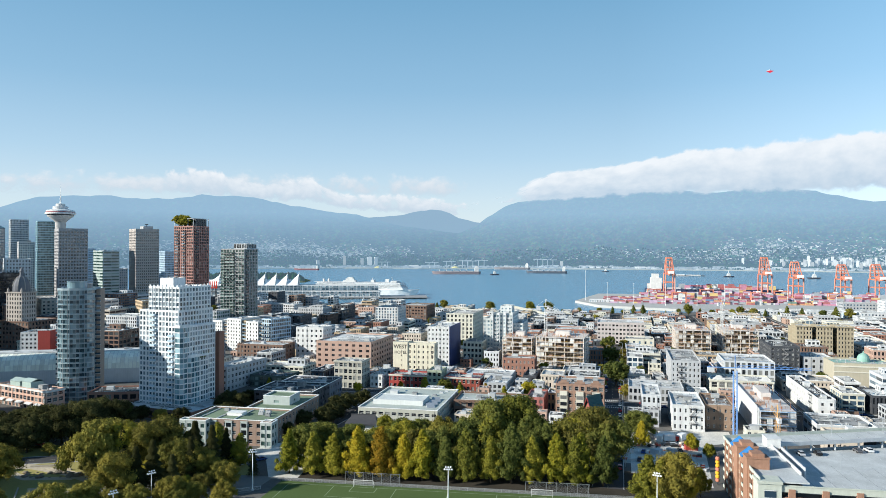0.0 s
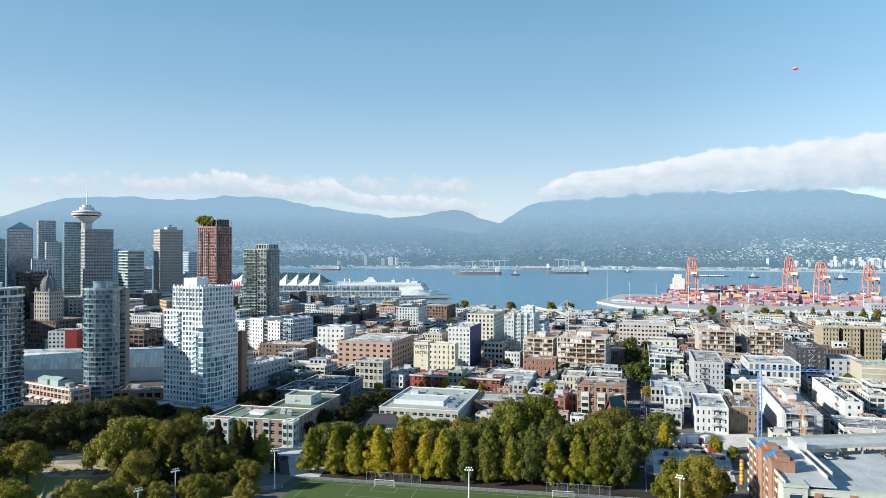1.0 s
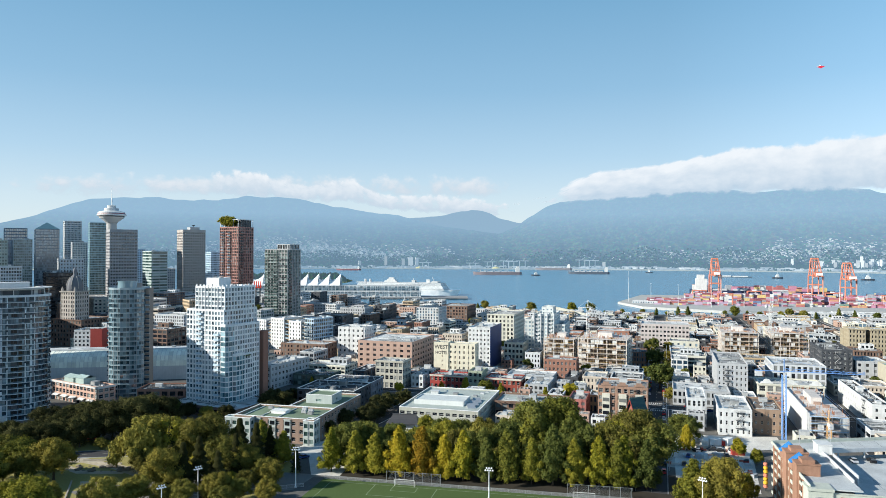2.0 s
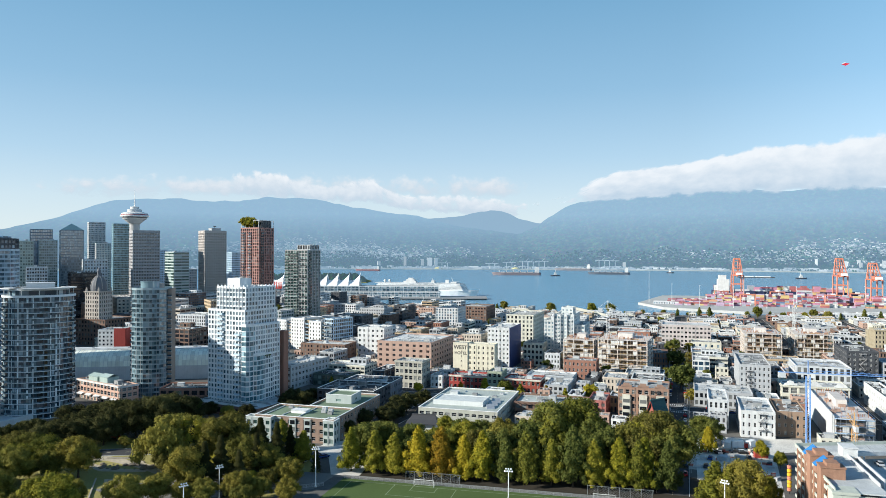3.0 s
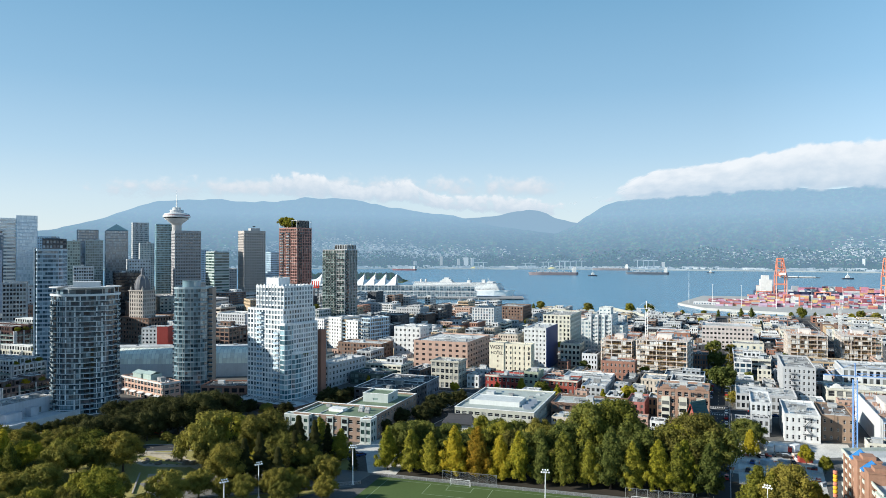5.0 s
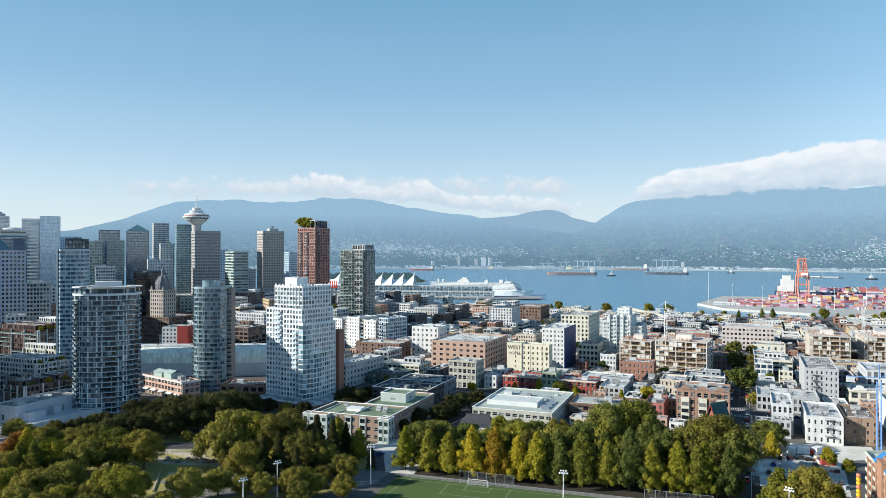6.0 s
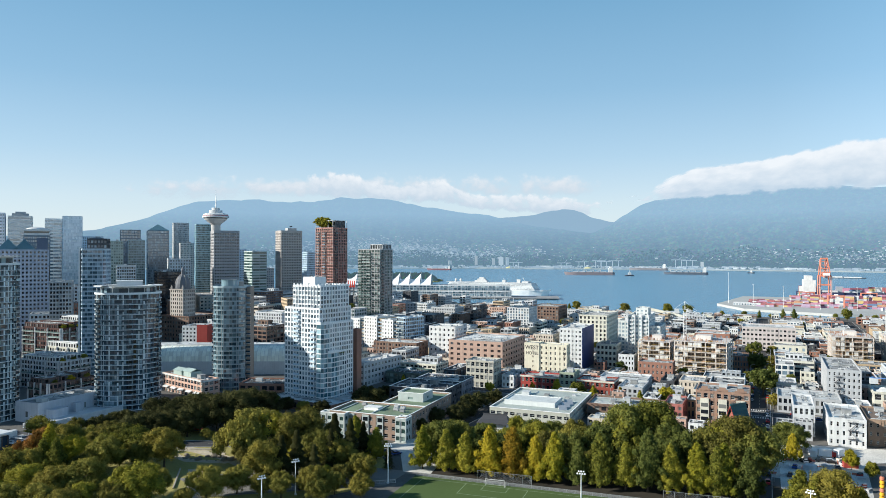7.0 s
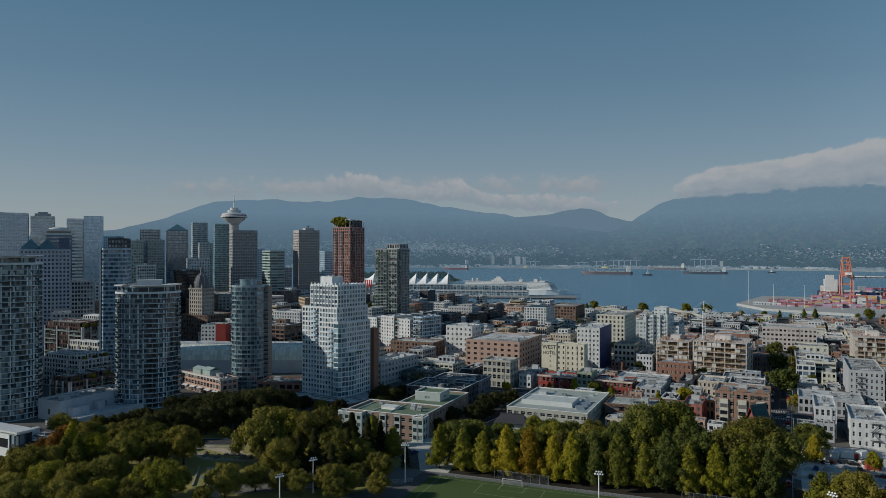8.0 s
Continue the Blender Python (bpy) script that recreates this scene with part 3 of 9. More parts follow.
def clutter(par, w, d, z, n, rng, ox=0.0, oy=0.0):
    """Plant on a flat roof, spread without touching."""
    put = []
    kinds = [("stair_head", HUT, 3.0), ("roof_unit", UNIT, 1.8), ("roof_unit", UNIT, 1.8), ("roof_vent", VENT, .8), ("skylight", SKYL, 1.7), ("roof_vent", VENT, .8)]
    for i in range(n * 3):
        if len(put) >= n:
            break
        nm, me, r = kinds[len(put) % len(kinds)]
        if w / 2 - r - .8 <= 0 or d / 2 - r - .8 <= 0:
            continue
        x, y = rng.uniform(-1, 1) * (w / 2 - r - .8), rng.uniform(-1, 1) * (d / 2 - r - .8)
        if any(math.hypot(x - a, y - b) < r + c + .3 for a, b, c in put):
            continue
        put.append((x, y, r))
        k = rng.uniform(.55, 1.1)
        part(nm, me, None, par, at=pose(ox + x, oy + y, z, 0, 0, rng.choice((0, 90))) @ Matrix.Diagonal((k, rng.uniform(.6, 1.2), k * rng.uniform(.6, 1), 1)))


def building(name, label, x, y, w, d, h, rot, wall, gl, category="building", units=4, seed=1, group="", bulk=None, **kw):
    """A plain flat-roofed building on the ground."""
    if bulk:
        ob, bulk.at = bulk, pose(x, y, 0, 0, 0, rot)
    else:
        ob = thing(name, label, category, x, y, 0, rot, group)
    z = shell(ob, w, d, h, wall, gl, **kw)
    rr = random.Random(seed * 7 + int(x))
    if name == "low_rise" and w > 12 and d > 14 and rr.random() < .45:
        pw, pd = w * rr.uniform(.3, .5), d * rr.uniform(.25, .4)
        px, py = rr.uniform(-.2, .2) * w, d * .5 - pd * .5 - 1.2
        shell(ob, pw, pd, rr.uniform(2.8, 4.2), rr.choice((wall, LIGHTGREY, METAL, WHITE)), gl, z0=z, ox=px, oy=py, storey=3, bay=3, ww=.6, wh=.5, parapet=.3, roof=kw.get("roof"))
        clutter(ob, w - 2, d - pd - 4, z, units + 3, rr, oy=-(pd + 2) / 2)
    else:
        clutter(ob, w, d, z, max(1, units + (2 if y < 470 else -2)), rr)
    FOOT.append((x, y, max(w, d) * .5 + 3, w, d))
    return ob


def balcony_mesh(w, d, slab_mat, rail_mat):
    f = Form()
    f.box(-w / 2, -d, 0, w / 2, 0, .2)
    nf = len(f.f)
    f.box(-w / 2, -d, .2, w / 2, -d + .05, 1.2).box(-w / 2, -d + .05, .2, -w / 2 + .05, 0, 1.2).box(w / 2 - .05, -d + .05, .2, w / 2, 0, 1.2)
    me = f.mesh("balcony", slab_mat, rail_mat)
    for p in me.polygons[nf:]:
        p.material_index = 1
    return me


def balconies(par, side, w, d, along, z0, st, n, bw=3.0, bd=1.3, slab_mat=WHITE, rail_mat=PALEBLUE):
    me = balcony_mesh(bw, bd, slab_mat, rail_mat)
    D = d / 2 if side in "SN" else w / 2
    for k in range(n):
        part("balcony", me, None, par, at=pose(0, 0, 0, 0, 0, SIDES[side]) @ pose(along, -D - .003, z0 + k * st))


def fire_escape(par, side, w, d, along, z0, z1, st=3.4, material=None):
    """An iron fire stair on a wall: landings, rails and zigzag flights."""
    D = d / 2 if side in "SN" else w / 2
    f, z, k = Form(), z0, 0
    m = pose(0, 0, 0, 0, 0, SIDES[side]) @ pose(along, -D - .05, 0)
    while z < z1:
        f.box(-2.0, -1.1, z, 2.0, -.02, z + .08)
        f.beam((-2, -1.1, z + 1), (2, -1.1, z + 1), .05).beam((-2, -1.1, z + .5), (2, -1.1, z + .5), .04)
        for x in (-2, -1, 0, 1, 2):
            f.beam((x, -1.1, z), (x, -1.1, z + 1), .05)
        if z + st < z1:
            a, b = (-1.6, 1.6) if k % 2 else (1.6, -1.6)
            f.beam((a, -.4, z), (b, -.4, z + st), .12).beam((a, -.9, z), (b, -.9, z + st), .12)
        z += st
        k += 1
    return part("fire_escape", f, material or DARKGREY, par, "iron zigzag fire stair", at=m)


# ------------------------------------------------------------ trees
GREENS = leaves("green_leaves", [(.034, .042, .01), (.132, .14, .026), (.30, .275, .036), (.46, .37, .042)])
DARKGREENS = leaves("dark_green_leaves", [(.028, .03, .011), (.124, .115, .028), (.25, .212, .042), (.38, .30, .055)])
GOLDS = leaves("yellow_leaves", [(.07, .085, .012), (.22, .22, .025), (.40, .33, .03), (.52, .36, .03)])
ORANGES = leaves("orange_leaves", [(.07, .055, .01), (.24, .17, .02), (.40, .225, .022), (.42, .17, .022)])
REDS = leaves("red_leaves", [(.09, .06, .015), (.26, .13, .03), (.38, .17, .045), (.42, .25, .06)])
OLIVES = leaves("olive_leaves", [(.04, .042, .012), (.155, .15, .032), (.27, .24, .05), (.37, .31, .062)])
MIDGREENS = leaves("fresh_green_leaves", [(.028, .042, .014), (.086, .108, .028), (.17, .18, .042), (.285, .26, .055)])
# conifers, and broad trees whose shade is put into the leaf colour
CONIFER = leaves("conifer_and_shade_leaves", [(.015, .017, .007), (.048, .05, .018), (.086, .086, .03), (.125, .118, .042)])


def crown_lobes(kind, rng):
    """Centres and sizes of the leaf masses of a tree one unit high."""
    out = []
    if kind == "column":
        out = [(0, 0, .26, .15), (0, 0, .42, .17), (0, 0, .57, .14), (0, 0, .71, .10), (0, 0, .84, .06), (0, 0, .94, .03)]
        for i in range(54):
            z = .10 + .84 * (i + rng.random()) / 54
            q = .30 * math.sin(math.pi * min(1.0, ((z - .02) / .98)) ** .52)
            a = i * 2.4 + rng.uniform(-.5, .5)
            r = q * rng.uniform(.45, 1.12)
            out.append((math.cos(a) * r, math.sin(a) * r, z, rng.uniform(.025, .075) * (1.2 - .6 * z)))
    elif kind == "round":
        out = [(0, 0, .55, .25), (.08, .05, .40, .22), (-.1, .02, .42, .2)]
        for i in range(58):
            a, u = i * 2.4 + rng.uniform(-.4, .4), rng.random()
            el = math.asin(min(1, -.35 + 1.35 * u))
            k = rng.uniform(.7, 1.16)
            out.append((math.cos(a) * math.cos(el) * .40 * k, math.sin(a) * math.cos(el) * .40 * k, .52 + math.sin(el) * .37 * k, rng.uniform(.04, .11)))
    elif kind == "willow":
        for i in range(46):
            a, r = i * 2.4, rng.uniform(.03, .44)
            out.append((math.cos(a) * r, math.sin(a) * r, .86 - r * r * 1.9 + rng.uniform(-.16, .02), rng.uniform(.07, .125)))
    return out


def crown_mesh(kind, seed, material, n=2600, leaf=.055):
    rng = random.Random(seed)
    f = Form()
    if kind == "conifer":
        for _ in range(n):
            t = rng.random() ** .8
            z = .1 + .9 * t
            tier = .75 + .25 * math.cos(z * 46)
            r = (1 - t) * .2 * tier * rng.uniform(.55, 1.05) + .006
            a = rng.uniform(0, 6.28)
            c = Vector((math.cos(a) * r, math.sin(a) * r, z - r * .25))
            out = Vector((math.cos(a), math.sin(a), -.35)).normalized()
            side = Vector((-math.sin(a), math.cos(a), rng.uniform(-.4, .4))).normalized()
            s = leaf * rng.uniform(.6, 1.2)
            f.poly(c - side * s * .5, c + out * s * .8, c + side * s * .5)
        return f.mesh("crown", material)
    lobes = crown_lobes(kind, rng)
    wts = [l[3] ** 2 for l in lobes]
    # the leafy mass inside each bough
    for x, y, z, r in lobes:
        if r > .05:
            f.lathe([(r * .3, z - r * .66), (r * .66, z - r * .25), (r * .66, z + r * .25), (r * .3, z + r * .66)], 6, x, y, rng.random())
    want = len(f.f) + n
    while len(f.f) < want:
        x, y, z, r = rng.choices(lobes, wts)[0]
        v = Vector((rng.gauss(0, 1), rng.gauss(0, 1), rng.gauss(.15, 1))).normalized()
        c = Vector((x, y, z)) + v * r * rng.uniform(.72, 1.38) ** 1.1 * (1 + .4 * noise.noise(v * 3.5 + Vector((x, y, z)) * 9))
        if c.z < .085 or any((c - Vector(l[:3])).length < l[3] * .68 for l in lobes):
            continue
        nv = (v + Vector((rng.gauss(0, .28), rng.gauss(0, .28), rng.gauss(.2, .28)))).normalized()
        a = Matrix.Rotation(rng.uniform(0, 6.28), 3, nv) @ nv.orthogonal().normalized()
        b = nv.cross(a)
        s = leaf * rng.uniform(.6, 1.25)
        dr = Vector((0, 0, -s * 1.3)) if kind == "willow" else nv * s * rng.uniform(-.1, .25)
        f.poly(c - a * s * .55 - b * s * .3, c + a * s * .55 - b * s * .25, c + b * s * .65 + dr)
    return f.mesh("crown", material)


def trunk_mesh(kind, seed):
    rng = random.Random(seed)
    f = Form()
    r = .016 if kind != "round" else .022
    f.lathe([(r * 1.5, 0), (r, .04), (r * .8, .3), (r * .45, .6), (r * .2, .85 if kind != "conifer" else .97)], 7)
    for i in range(9):
        a, z = rng.uniform(0, 6.28), rng.uniform(.18, .6)
        L = {"column": .13, "round": .3, "willow": .34, "conifer": .1}[kind] * rng.uniform(.7, 1.1)
        rise = {"column": .14, "round": .16, "willow": .2, "conifer": -.02}[kind]
        p = Vector((0, 0, z))
        q = p + Vector((math.cos(a) * L * .5, math.sin(a) * L * .5, rise * .6))
        f.beam(p, q, r * .7).beam(q, q + Vector((math.cos(a + .3) * L * .5, math.sin(a + .3) * L * .5, rise * .4)), r * .4)
    return f.mesh("trunk", BARK)


TREE = {}
TREE_LOOK = {"maple": ("column", GREENS, .05, "tall green street maple turning yellow"),
             "gold": ("column", GOLDS, .05, "tall maple with bright yellow autumn leaves"),
             "amber": ("column", ORANGES, .05, "tall maple with orange autumn leaves"),
             "oak": ("round", DARKGREENS, .055, "broad dark green park tree with a dense crown"),
             # park tree by the towers, with its shade painted as near-black leaves
             "shaded_oak": ("round", CONIFER, .055, "broad park tree, blackish leaves standing in for shade"),
             "lime": ("round", GREENS, .055, "broad green park tree with a yellowing crown"),
             "olive": ("round", OLIVES, .055, "rounded olive-green park tree"),
             "yellow": ("round", GOLDS, .055, "small round tree with yellow autumn leaves"),
             "redleaf": ("round", REDS, .055, "park tree with orange and red autumn leaves"),
             "willow": ("willow", OLIVES, .06, "drooping olive-green willow by the garden"),
             "elm": ("round", MIDGREENS, .055, "broad fresh green tree with a full crown"),
             "poplar": ("column", MIDGREENS, .05, "tall green tree with a pointed crown"),
             "fir": ("conifer", CONIFER, .06, "dark green pointed conifer")}


def tree(kind, x, y, h, wide=1.0, k=0, z=0.0):
    shape, material, leaf, label = TREE_LOOK[kind]
    near = y < 345
    k = (k or int(abs(x * 3 + y))) % 3
    if (kind, k, near) not in TREE:
        n = {"column": 10500, "round": 11500, "willow": 11000, "conifer": 8000}[shape]
        TREE[kind, k, near] = (trunk_mesh(shape, k + 5), crown_mesh(shape, k * 13 + 3, material, n if near else n // 5, leaf * (.56 if near else 1.2)))
    k = (kind, k, near)
    ob = thing("tree", label, "tree", x, y, z, (x * 37 + y * 11) % 360, "trees of the park and streets")
    ob.scale = (h * wide, h * wide, h)
    part("trunk", TREE[k][0], None, ob)
    part("crown", TREE[k][1], None, ob)
    return ob
# ------------------------------------------------------------ buildings of the old quarter
building("brick_warehouse", "five-storey pink brick warehouse with small paired windows", -186, 486, 40.5, 50, 22.5, 0, PINKB, GLASS_K, units=6, storey=3.6, bay=5.2, ww=.45, wh=.45, roof=ROOFPALE, single=True, trim=BROWN)
building("cream_corner_block", "cream three-storey corner block with tall shop windows", -164, 421.3, 18.3, 14.6, 16.8, 0, mat("stone_grey_render", (.43, .41, .35), .85), GLASS_D, units=6, storey=4.0, bay=3.0, ww=.7, wh=.62, roof=ROOFPALE, cornice=.5, ground=4, single=True)
t = thing("hotel_building", "cream-yellow six-storey hotel block with painted wall lettering", "building", -137.3, 472.5, 0, 0)
HOTELM = mat("yellow_render", (.62, .575, .455), .85)
shell(t, 10.5, 10, 22.7, HOTELM, GLASS_K, ox=-9.5, storey=3.6, blank="SENW", roof=ROOFPALE)
shell(t, 18.9, 9.4, 22.2, HOTELM, GLASS_K, ox=5.25, oy=.3, storey=3.5, bay=3.1, ww=.32, wh=.5, roof=ROOFPALE, single=True, trim=BEIGE, blank="N")
for k in range(5):
    part("window", window_mesh(.9, 1.5, BEIGE, GLASS_K), None, t, at=pose(-8.6, -5.03, 3.4 + k * 3.3))
FOOT.append((-137.3, 472.5, 16, 30, 11))
building("navy_sided_hotel", "white apartment hotel with a navy blue blank side wall", -128.6, 520.7, 16.4, 36.8, 30, 0, WHITE, GLASS_D, units=5, storey=3.1, bay=2.7, ww=.45, wh=.45, roof=ROOFPALE, blank="E", single=True)
part("navy_side_wall", Form().box(8.2, -18.4, 0, 8.5, 18.4, 30.1), NAVY, bpy.data.objects["navy_sided_hotel"], "deep navy painted side wall")
building("beige_loft_block", "tall beige loft block with pilasters", -138, 640, 24, 50, 30, 0, CREAM, GLASS_D, storey=3.6, bay=3.4, ww=.5, wh=.6, cornice=.5)
building("apartment_block", "small white apartment block with square windows", -108, 536.3, 14.6, 20, 17, 0, CREAM, GLASS_K, storey=4, bay=3.2, ww=.6, wh=.55)
building("apartment_block", "white and blue patterned apartment block", -244, 742.5, 25, 30, 24.7, 0, WHITE, GLASS_B, storey=3.0, bay=3.0, ww=.5, wh=.7)
building("brick_loft_block", "brown brick loft block by the waterfront", -234, 815, 32, 40, 22, 0, BROWN, GLASS_D, storey=3.6, bay=3.6)
t = thing("housing_tower", "pale grey-white stepped housing tower with balcony stacks", "tower", -87.6, 560, 0, 0)
hm = mat("pale_housing_render", (.57, .595, .58), .7, var=.3)
hg = glass("housing_glass", (.09, .15, .19), (.42, .52, .57), .6)
for ox, w, d, h in ((-11.5, 8, 30, 33), (0, 15, 34, 37.5), (11.5, 8, 30, 30)):
    z = shell(t, w, d, h, hm, hg, ox=ox, storey=2.9, bay=2.5, ww=.6, wh=.55, roof=ROOFPALE, parapet=1.1)
    clutter(t, w, d, z, 3, random.Random(int(h)), ox=ox)
shell(t, 9, 14, 6, hm, GLASS_B, z0=36.4, ox=1, storey=3, bay=3, ww=.4, wh=.4, roof=ROOFPALE)
for a in (-5, 5):
    balconies(t, "S", 15, 34, a, 4, 2.9, 11, 2.6, .8, WHITE, LIGHTGREY)
for x in (-7.6, -2.5, 2.5, 7.6):
    part("fin", Form().box(x - .25, -18.6, 0, x + .25, -17.0, 38.4), LIGHTGREY, t, "slim pale vertical fin")
FOOT.append((-87.6, 560, 20, 32, 36))
building("low_brick_block", "low red brick block with arched shop windows", -66.8, 488.6, 21.8, 15, 12.6, 0, BRICK, GLASS_D, storey=4, bay=2.6, ww=.4, wh=.5, single=True)
building("red_shop_row", "two-storey red painted shop row", -127.5, 428.6, 24, 14, 8.7, 0, REDP, GLASS_D, storey=4.0, bay=2.6, ww=.6, wh=.55, ground=3.6, roof=ROOFGREY, single=True, cornice=.4, trim=CREAM)
building("shop_house", "green and cream shop house", -110.5, 429, 9, 14, 12.0, 0, mat("sage_render", (.36, .40, .30), .8), GLASS_D, storey=4.0, bay=2.6, ww=.6, wh=.55, ground=3.6, single=True)
building("red_shop_row", "two-storey red brick shop row with flat roofs", -93.3, 430, 22, 16, 8.5, 0, mat("dark_red_brick", (.28, .07, .05), .85), GLASS_D, storey=4.0, bay=2.6, ww=.6, wh=.55, ground=3.6, single=True, cornice=.4, trim=CREAM)
building("brick_apartment_block", "orange-brown brick apartment block with white windows", -19.4, 373.5, 24, 22, 18.6, 0, mat("orange_brick", (.30, .19, .14), .9), GLASS_D, storey=3.3, bay=3.0, ww=.62, wh=.58, roof=ROOFGREY, single=True, units=7)
building("shop_house", "narrow pink-red shop house", -42, 375, 9, 22, 10.5, 0, mat("faded_red_render", (.36, .14, .12), .8), GLASS_D, storey=4.0, bay=3, ww=.6, wh=.55, ground=3.6)
t = thing("white_apartment_complex", "long white stepped apartment complex with tan recessed bays", "building", -309.3, 552.9, 0, -16)
x0 = -36
for i, (bw, dp, bh, m) in enumerate(((15, 23, 25, WHITE), (6, 19, 24, BEIGE), (16, 23, 27.5, WHITE), (6, 19, 26, TAN), (14, 23, 26, WHITE), (5, 19, 25, BEIGE), (10, 24, 29, PALEBLUE))):
    z = shell(t, bw - .04, dp, bh, m, GLASS_D, ox=x0 + bw / 2, storey=3.05, bay=3.2 if m is WHITE else 2.4, ww=.36 if m is WHITE else .8, wh=.48 if m is WHITE else .7, roof=ROOFPALE if i % 2 == 0 else ROOFGREY)
    clutter(t, bw, dp, z, 3, random.Random(i), ox=x0 + bw / 2)
    if m is not WHITE:
        balconies(t, "S", bw, dp, x0 + bw / 2, 4, 3.05, 7, bw - 1, 1.2, LIGHTGREY, GLASS_B)
    x0 += bw
FOOT.append((-309, 553, 38, 72, 40))
building("white_office_block", "plain white seven-storey office block", -227, 503.5, 22, 17.3, 27.7, 0, WHITE, GLASS_K, storey=3.6, bay=3.4, ww=.4, wh=.45, roof=ROOFPALE, single=True)
building("brown_apartment_block", "long brown brick apartment block with bay windows", -258, 485.8, 37, 19.8, 16.1, 0, BROWN, GLASS_D, storey=3.1, bay=2.6, ww=.5, wh=.55, roof=ROOFPALE, units=6)
building("grey_apartment_block", "long grey stucco apartment block", -233.7, 404.6, 12, 41.9, 15, -5, GREY, GLASS_D, storey=3.2, bay=3.6, ww=.55, wh=.5, roof=ROOFPALE, single=True)
# dark roof paints in the shade that falls beside the towers
building("glass_pavilion_block", "low green-grey block with a glazed top storey", -212.7, 412, 24.5, 18.9, 7.6, 0, mat("dark_green_cladding", (.08, .12, .11), .6), GLASS_G, storey=3.4, bay=3, ww=.75, wh=.6, roof=ROOFDARK)
building("cream_shop_house", "narrow pale grey four-storey shop house with tall windows", 15.5, 382.6, 9, 30, 14.1, 0, LIGHTGREY, GLASS_D, storey=4.2, bay=2.3, ww=.55, wh=.6, roof=ROOFPALE, single=True)
building("white_rooming_house", "bright white rooming house with fire stairs", 31.8, 372, 14.6, 34, 12.4, 0, WHITE, GLASS_K, storey=3.6, bay=2.5, ww=.35, wh=.5, roof=ROOFPALE, single=True)
building("brown_brick_block", "brown brick block with a flat brown roof", 46.6, 376, 13, 30, 11.9, 0, mat("brown_render", (.30, .21, .15), .9), GLASS_D, storey=4, bay=2.4, ww=.35, wh=.45, roof=mat("brown_roofing", (.20, .15, .12), .95), single=True)
building("grey_rooming_house", "grey stucco rooming house with many small windows", 38.3, 468.5, 16.5, 50, 20.8, 0, GREY, GLASS_K, storey=3.2, bay=2.5, ww=.4, wh=.5, roof=ROOFGREY, single=True)
building("white_frame_block", "pale concrete-frame block with tall deep windows", 77.4, 485, 29, 34, 18, 0, LIGHTGREY, GLASS_D, storey=4.2, bay=3.4, ww=.6, wh=.7, roof=ROOFPALE, units=6)
building("charcoal_apartment_block", "charcoal brick apartment block with white window frames", 107, 533, 18, 39.8, 22.6, 0, DARKGREY, GLASS_D, storey=3.3, bay=2.8, ww=.45, wh=.5, roof=ROOFDARK, single=True)
building("heritage_arcade_block", "long cream heritage block with curved gables and arcades", 68.6, 451, 34, 22, 10.8, 0, CREAM, GLASS_D, storey=4.6, bay=4.2, ww=.72, wh=.6, roof=ROOFPALE, cornice=.6, single=True)
building("white_side_block", "long white block with a blank side wall and fire stairs", 100, 423, 8, 70, 12.3, 0, WHITE, GLASS_K, storey=3.8, bay=3.6, ww=.28, wh=.4, roof=ROOFDARK, units=8)
building("theatre_block", "tan brick theatre with a green copper dome", 146, 497, 34, 24, 16.8, 0, mat("tan_brick", (.42, .385, .30), .9), GLASS_D, sides="", blank="SENW", roof=COPPER, units=3)
t = thing("ochre_hotel", "ochre brick hotel of three tall wings with bracketed cornices", "building", 161, 640, 0, 0)
for ox in (-15.2, 0, 15.2):
    shell(t, 11.6, 18, 25.5, OCHRE, GLASS_K, ox=ox, storey=3.5, bay=2.3, ww=.4, wh=.55, cornice=.7, roof=ROOFPALE)
shell(t, 43, 10, 23, OCHRE, GLASS_K, oy=14.2, storey=3.5, bay=2.6, ww=.4, wh=.55, roof=ROOFPALE)
clutter(t, 10, 16, 24.6, 3, random.Random(3), ox=-15.2)
FOOT.append((164, 650, 30, 44, 60))
building("pink_school_block", "long pink-grey block with rows of windows", 1, 690, 42, 34, 20, 0, mat("pinkish_render", (.50, .445, .425), .85), GLASS_D, storey=3.6, bay=3.2, ww=.6, wh=.45, roof=ROOFPALE)


t = bpy.data.objects["brick_apartment_block"]
for x in (-8, 0, 8):
    part("stepped_gable", Form().prism([(x - 2.6, -11.3), (x + 2.6, -11.3), (x + 2.6, -10.95), (x - 2.6, -10.95)], 18.6, 19.5).prism([(x - 1.5, -11.3), (x + 1.5, -11.3), (x + 1.5, -10.95), (x - 1.5, -10.95)], 19.5, 20.5), MATS["orange_brick"], t)
    part("bay_window", Form().box(x - 1.9, -11.7, 3.4, x + 1.9, -11.02, 14.8), CREAM, t, "cream framed bay window")
    part("bay_glazing", Form().box(x - 1.6, -11.76, 4.2, x + 1.6, -11.71, 6.0).box(x - 1.6, -11.76, 7.5, x + 1.6, -11.71, 9.3).box(x - 1.6, -11.76, 10.8, x + 1.6, -11.71, 12.6), GLASS_D, t, kind="stuff")

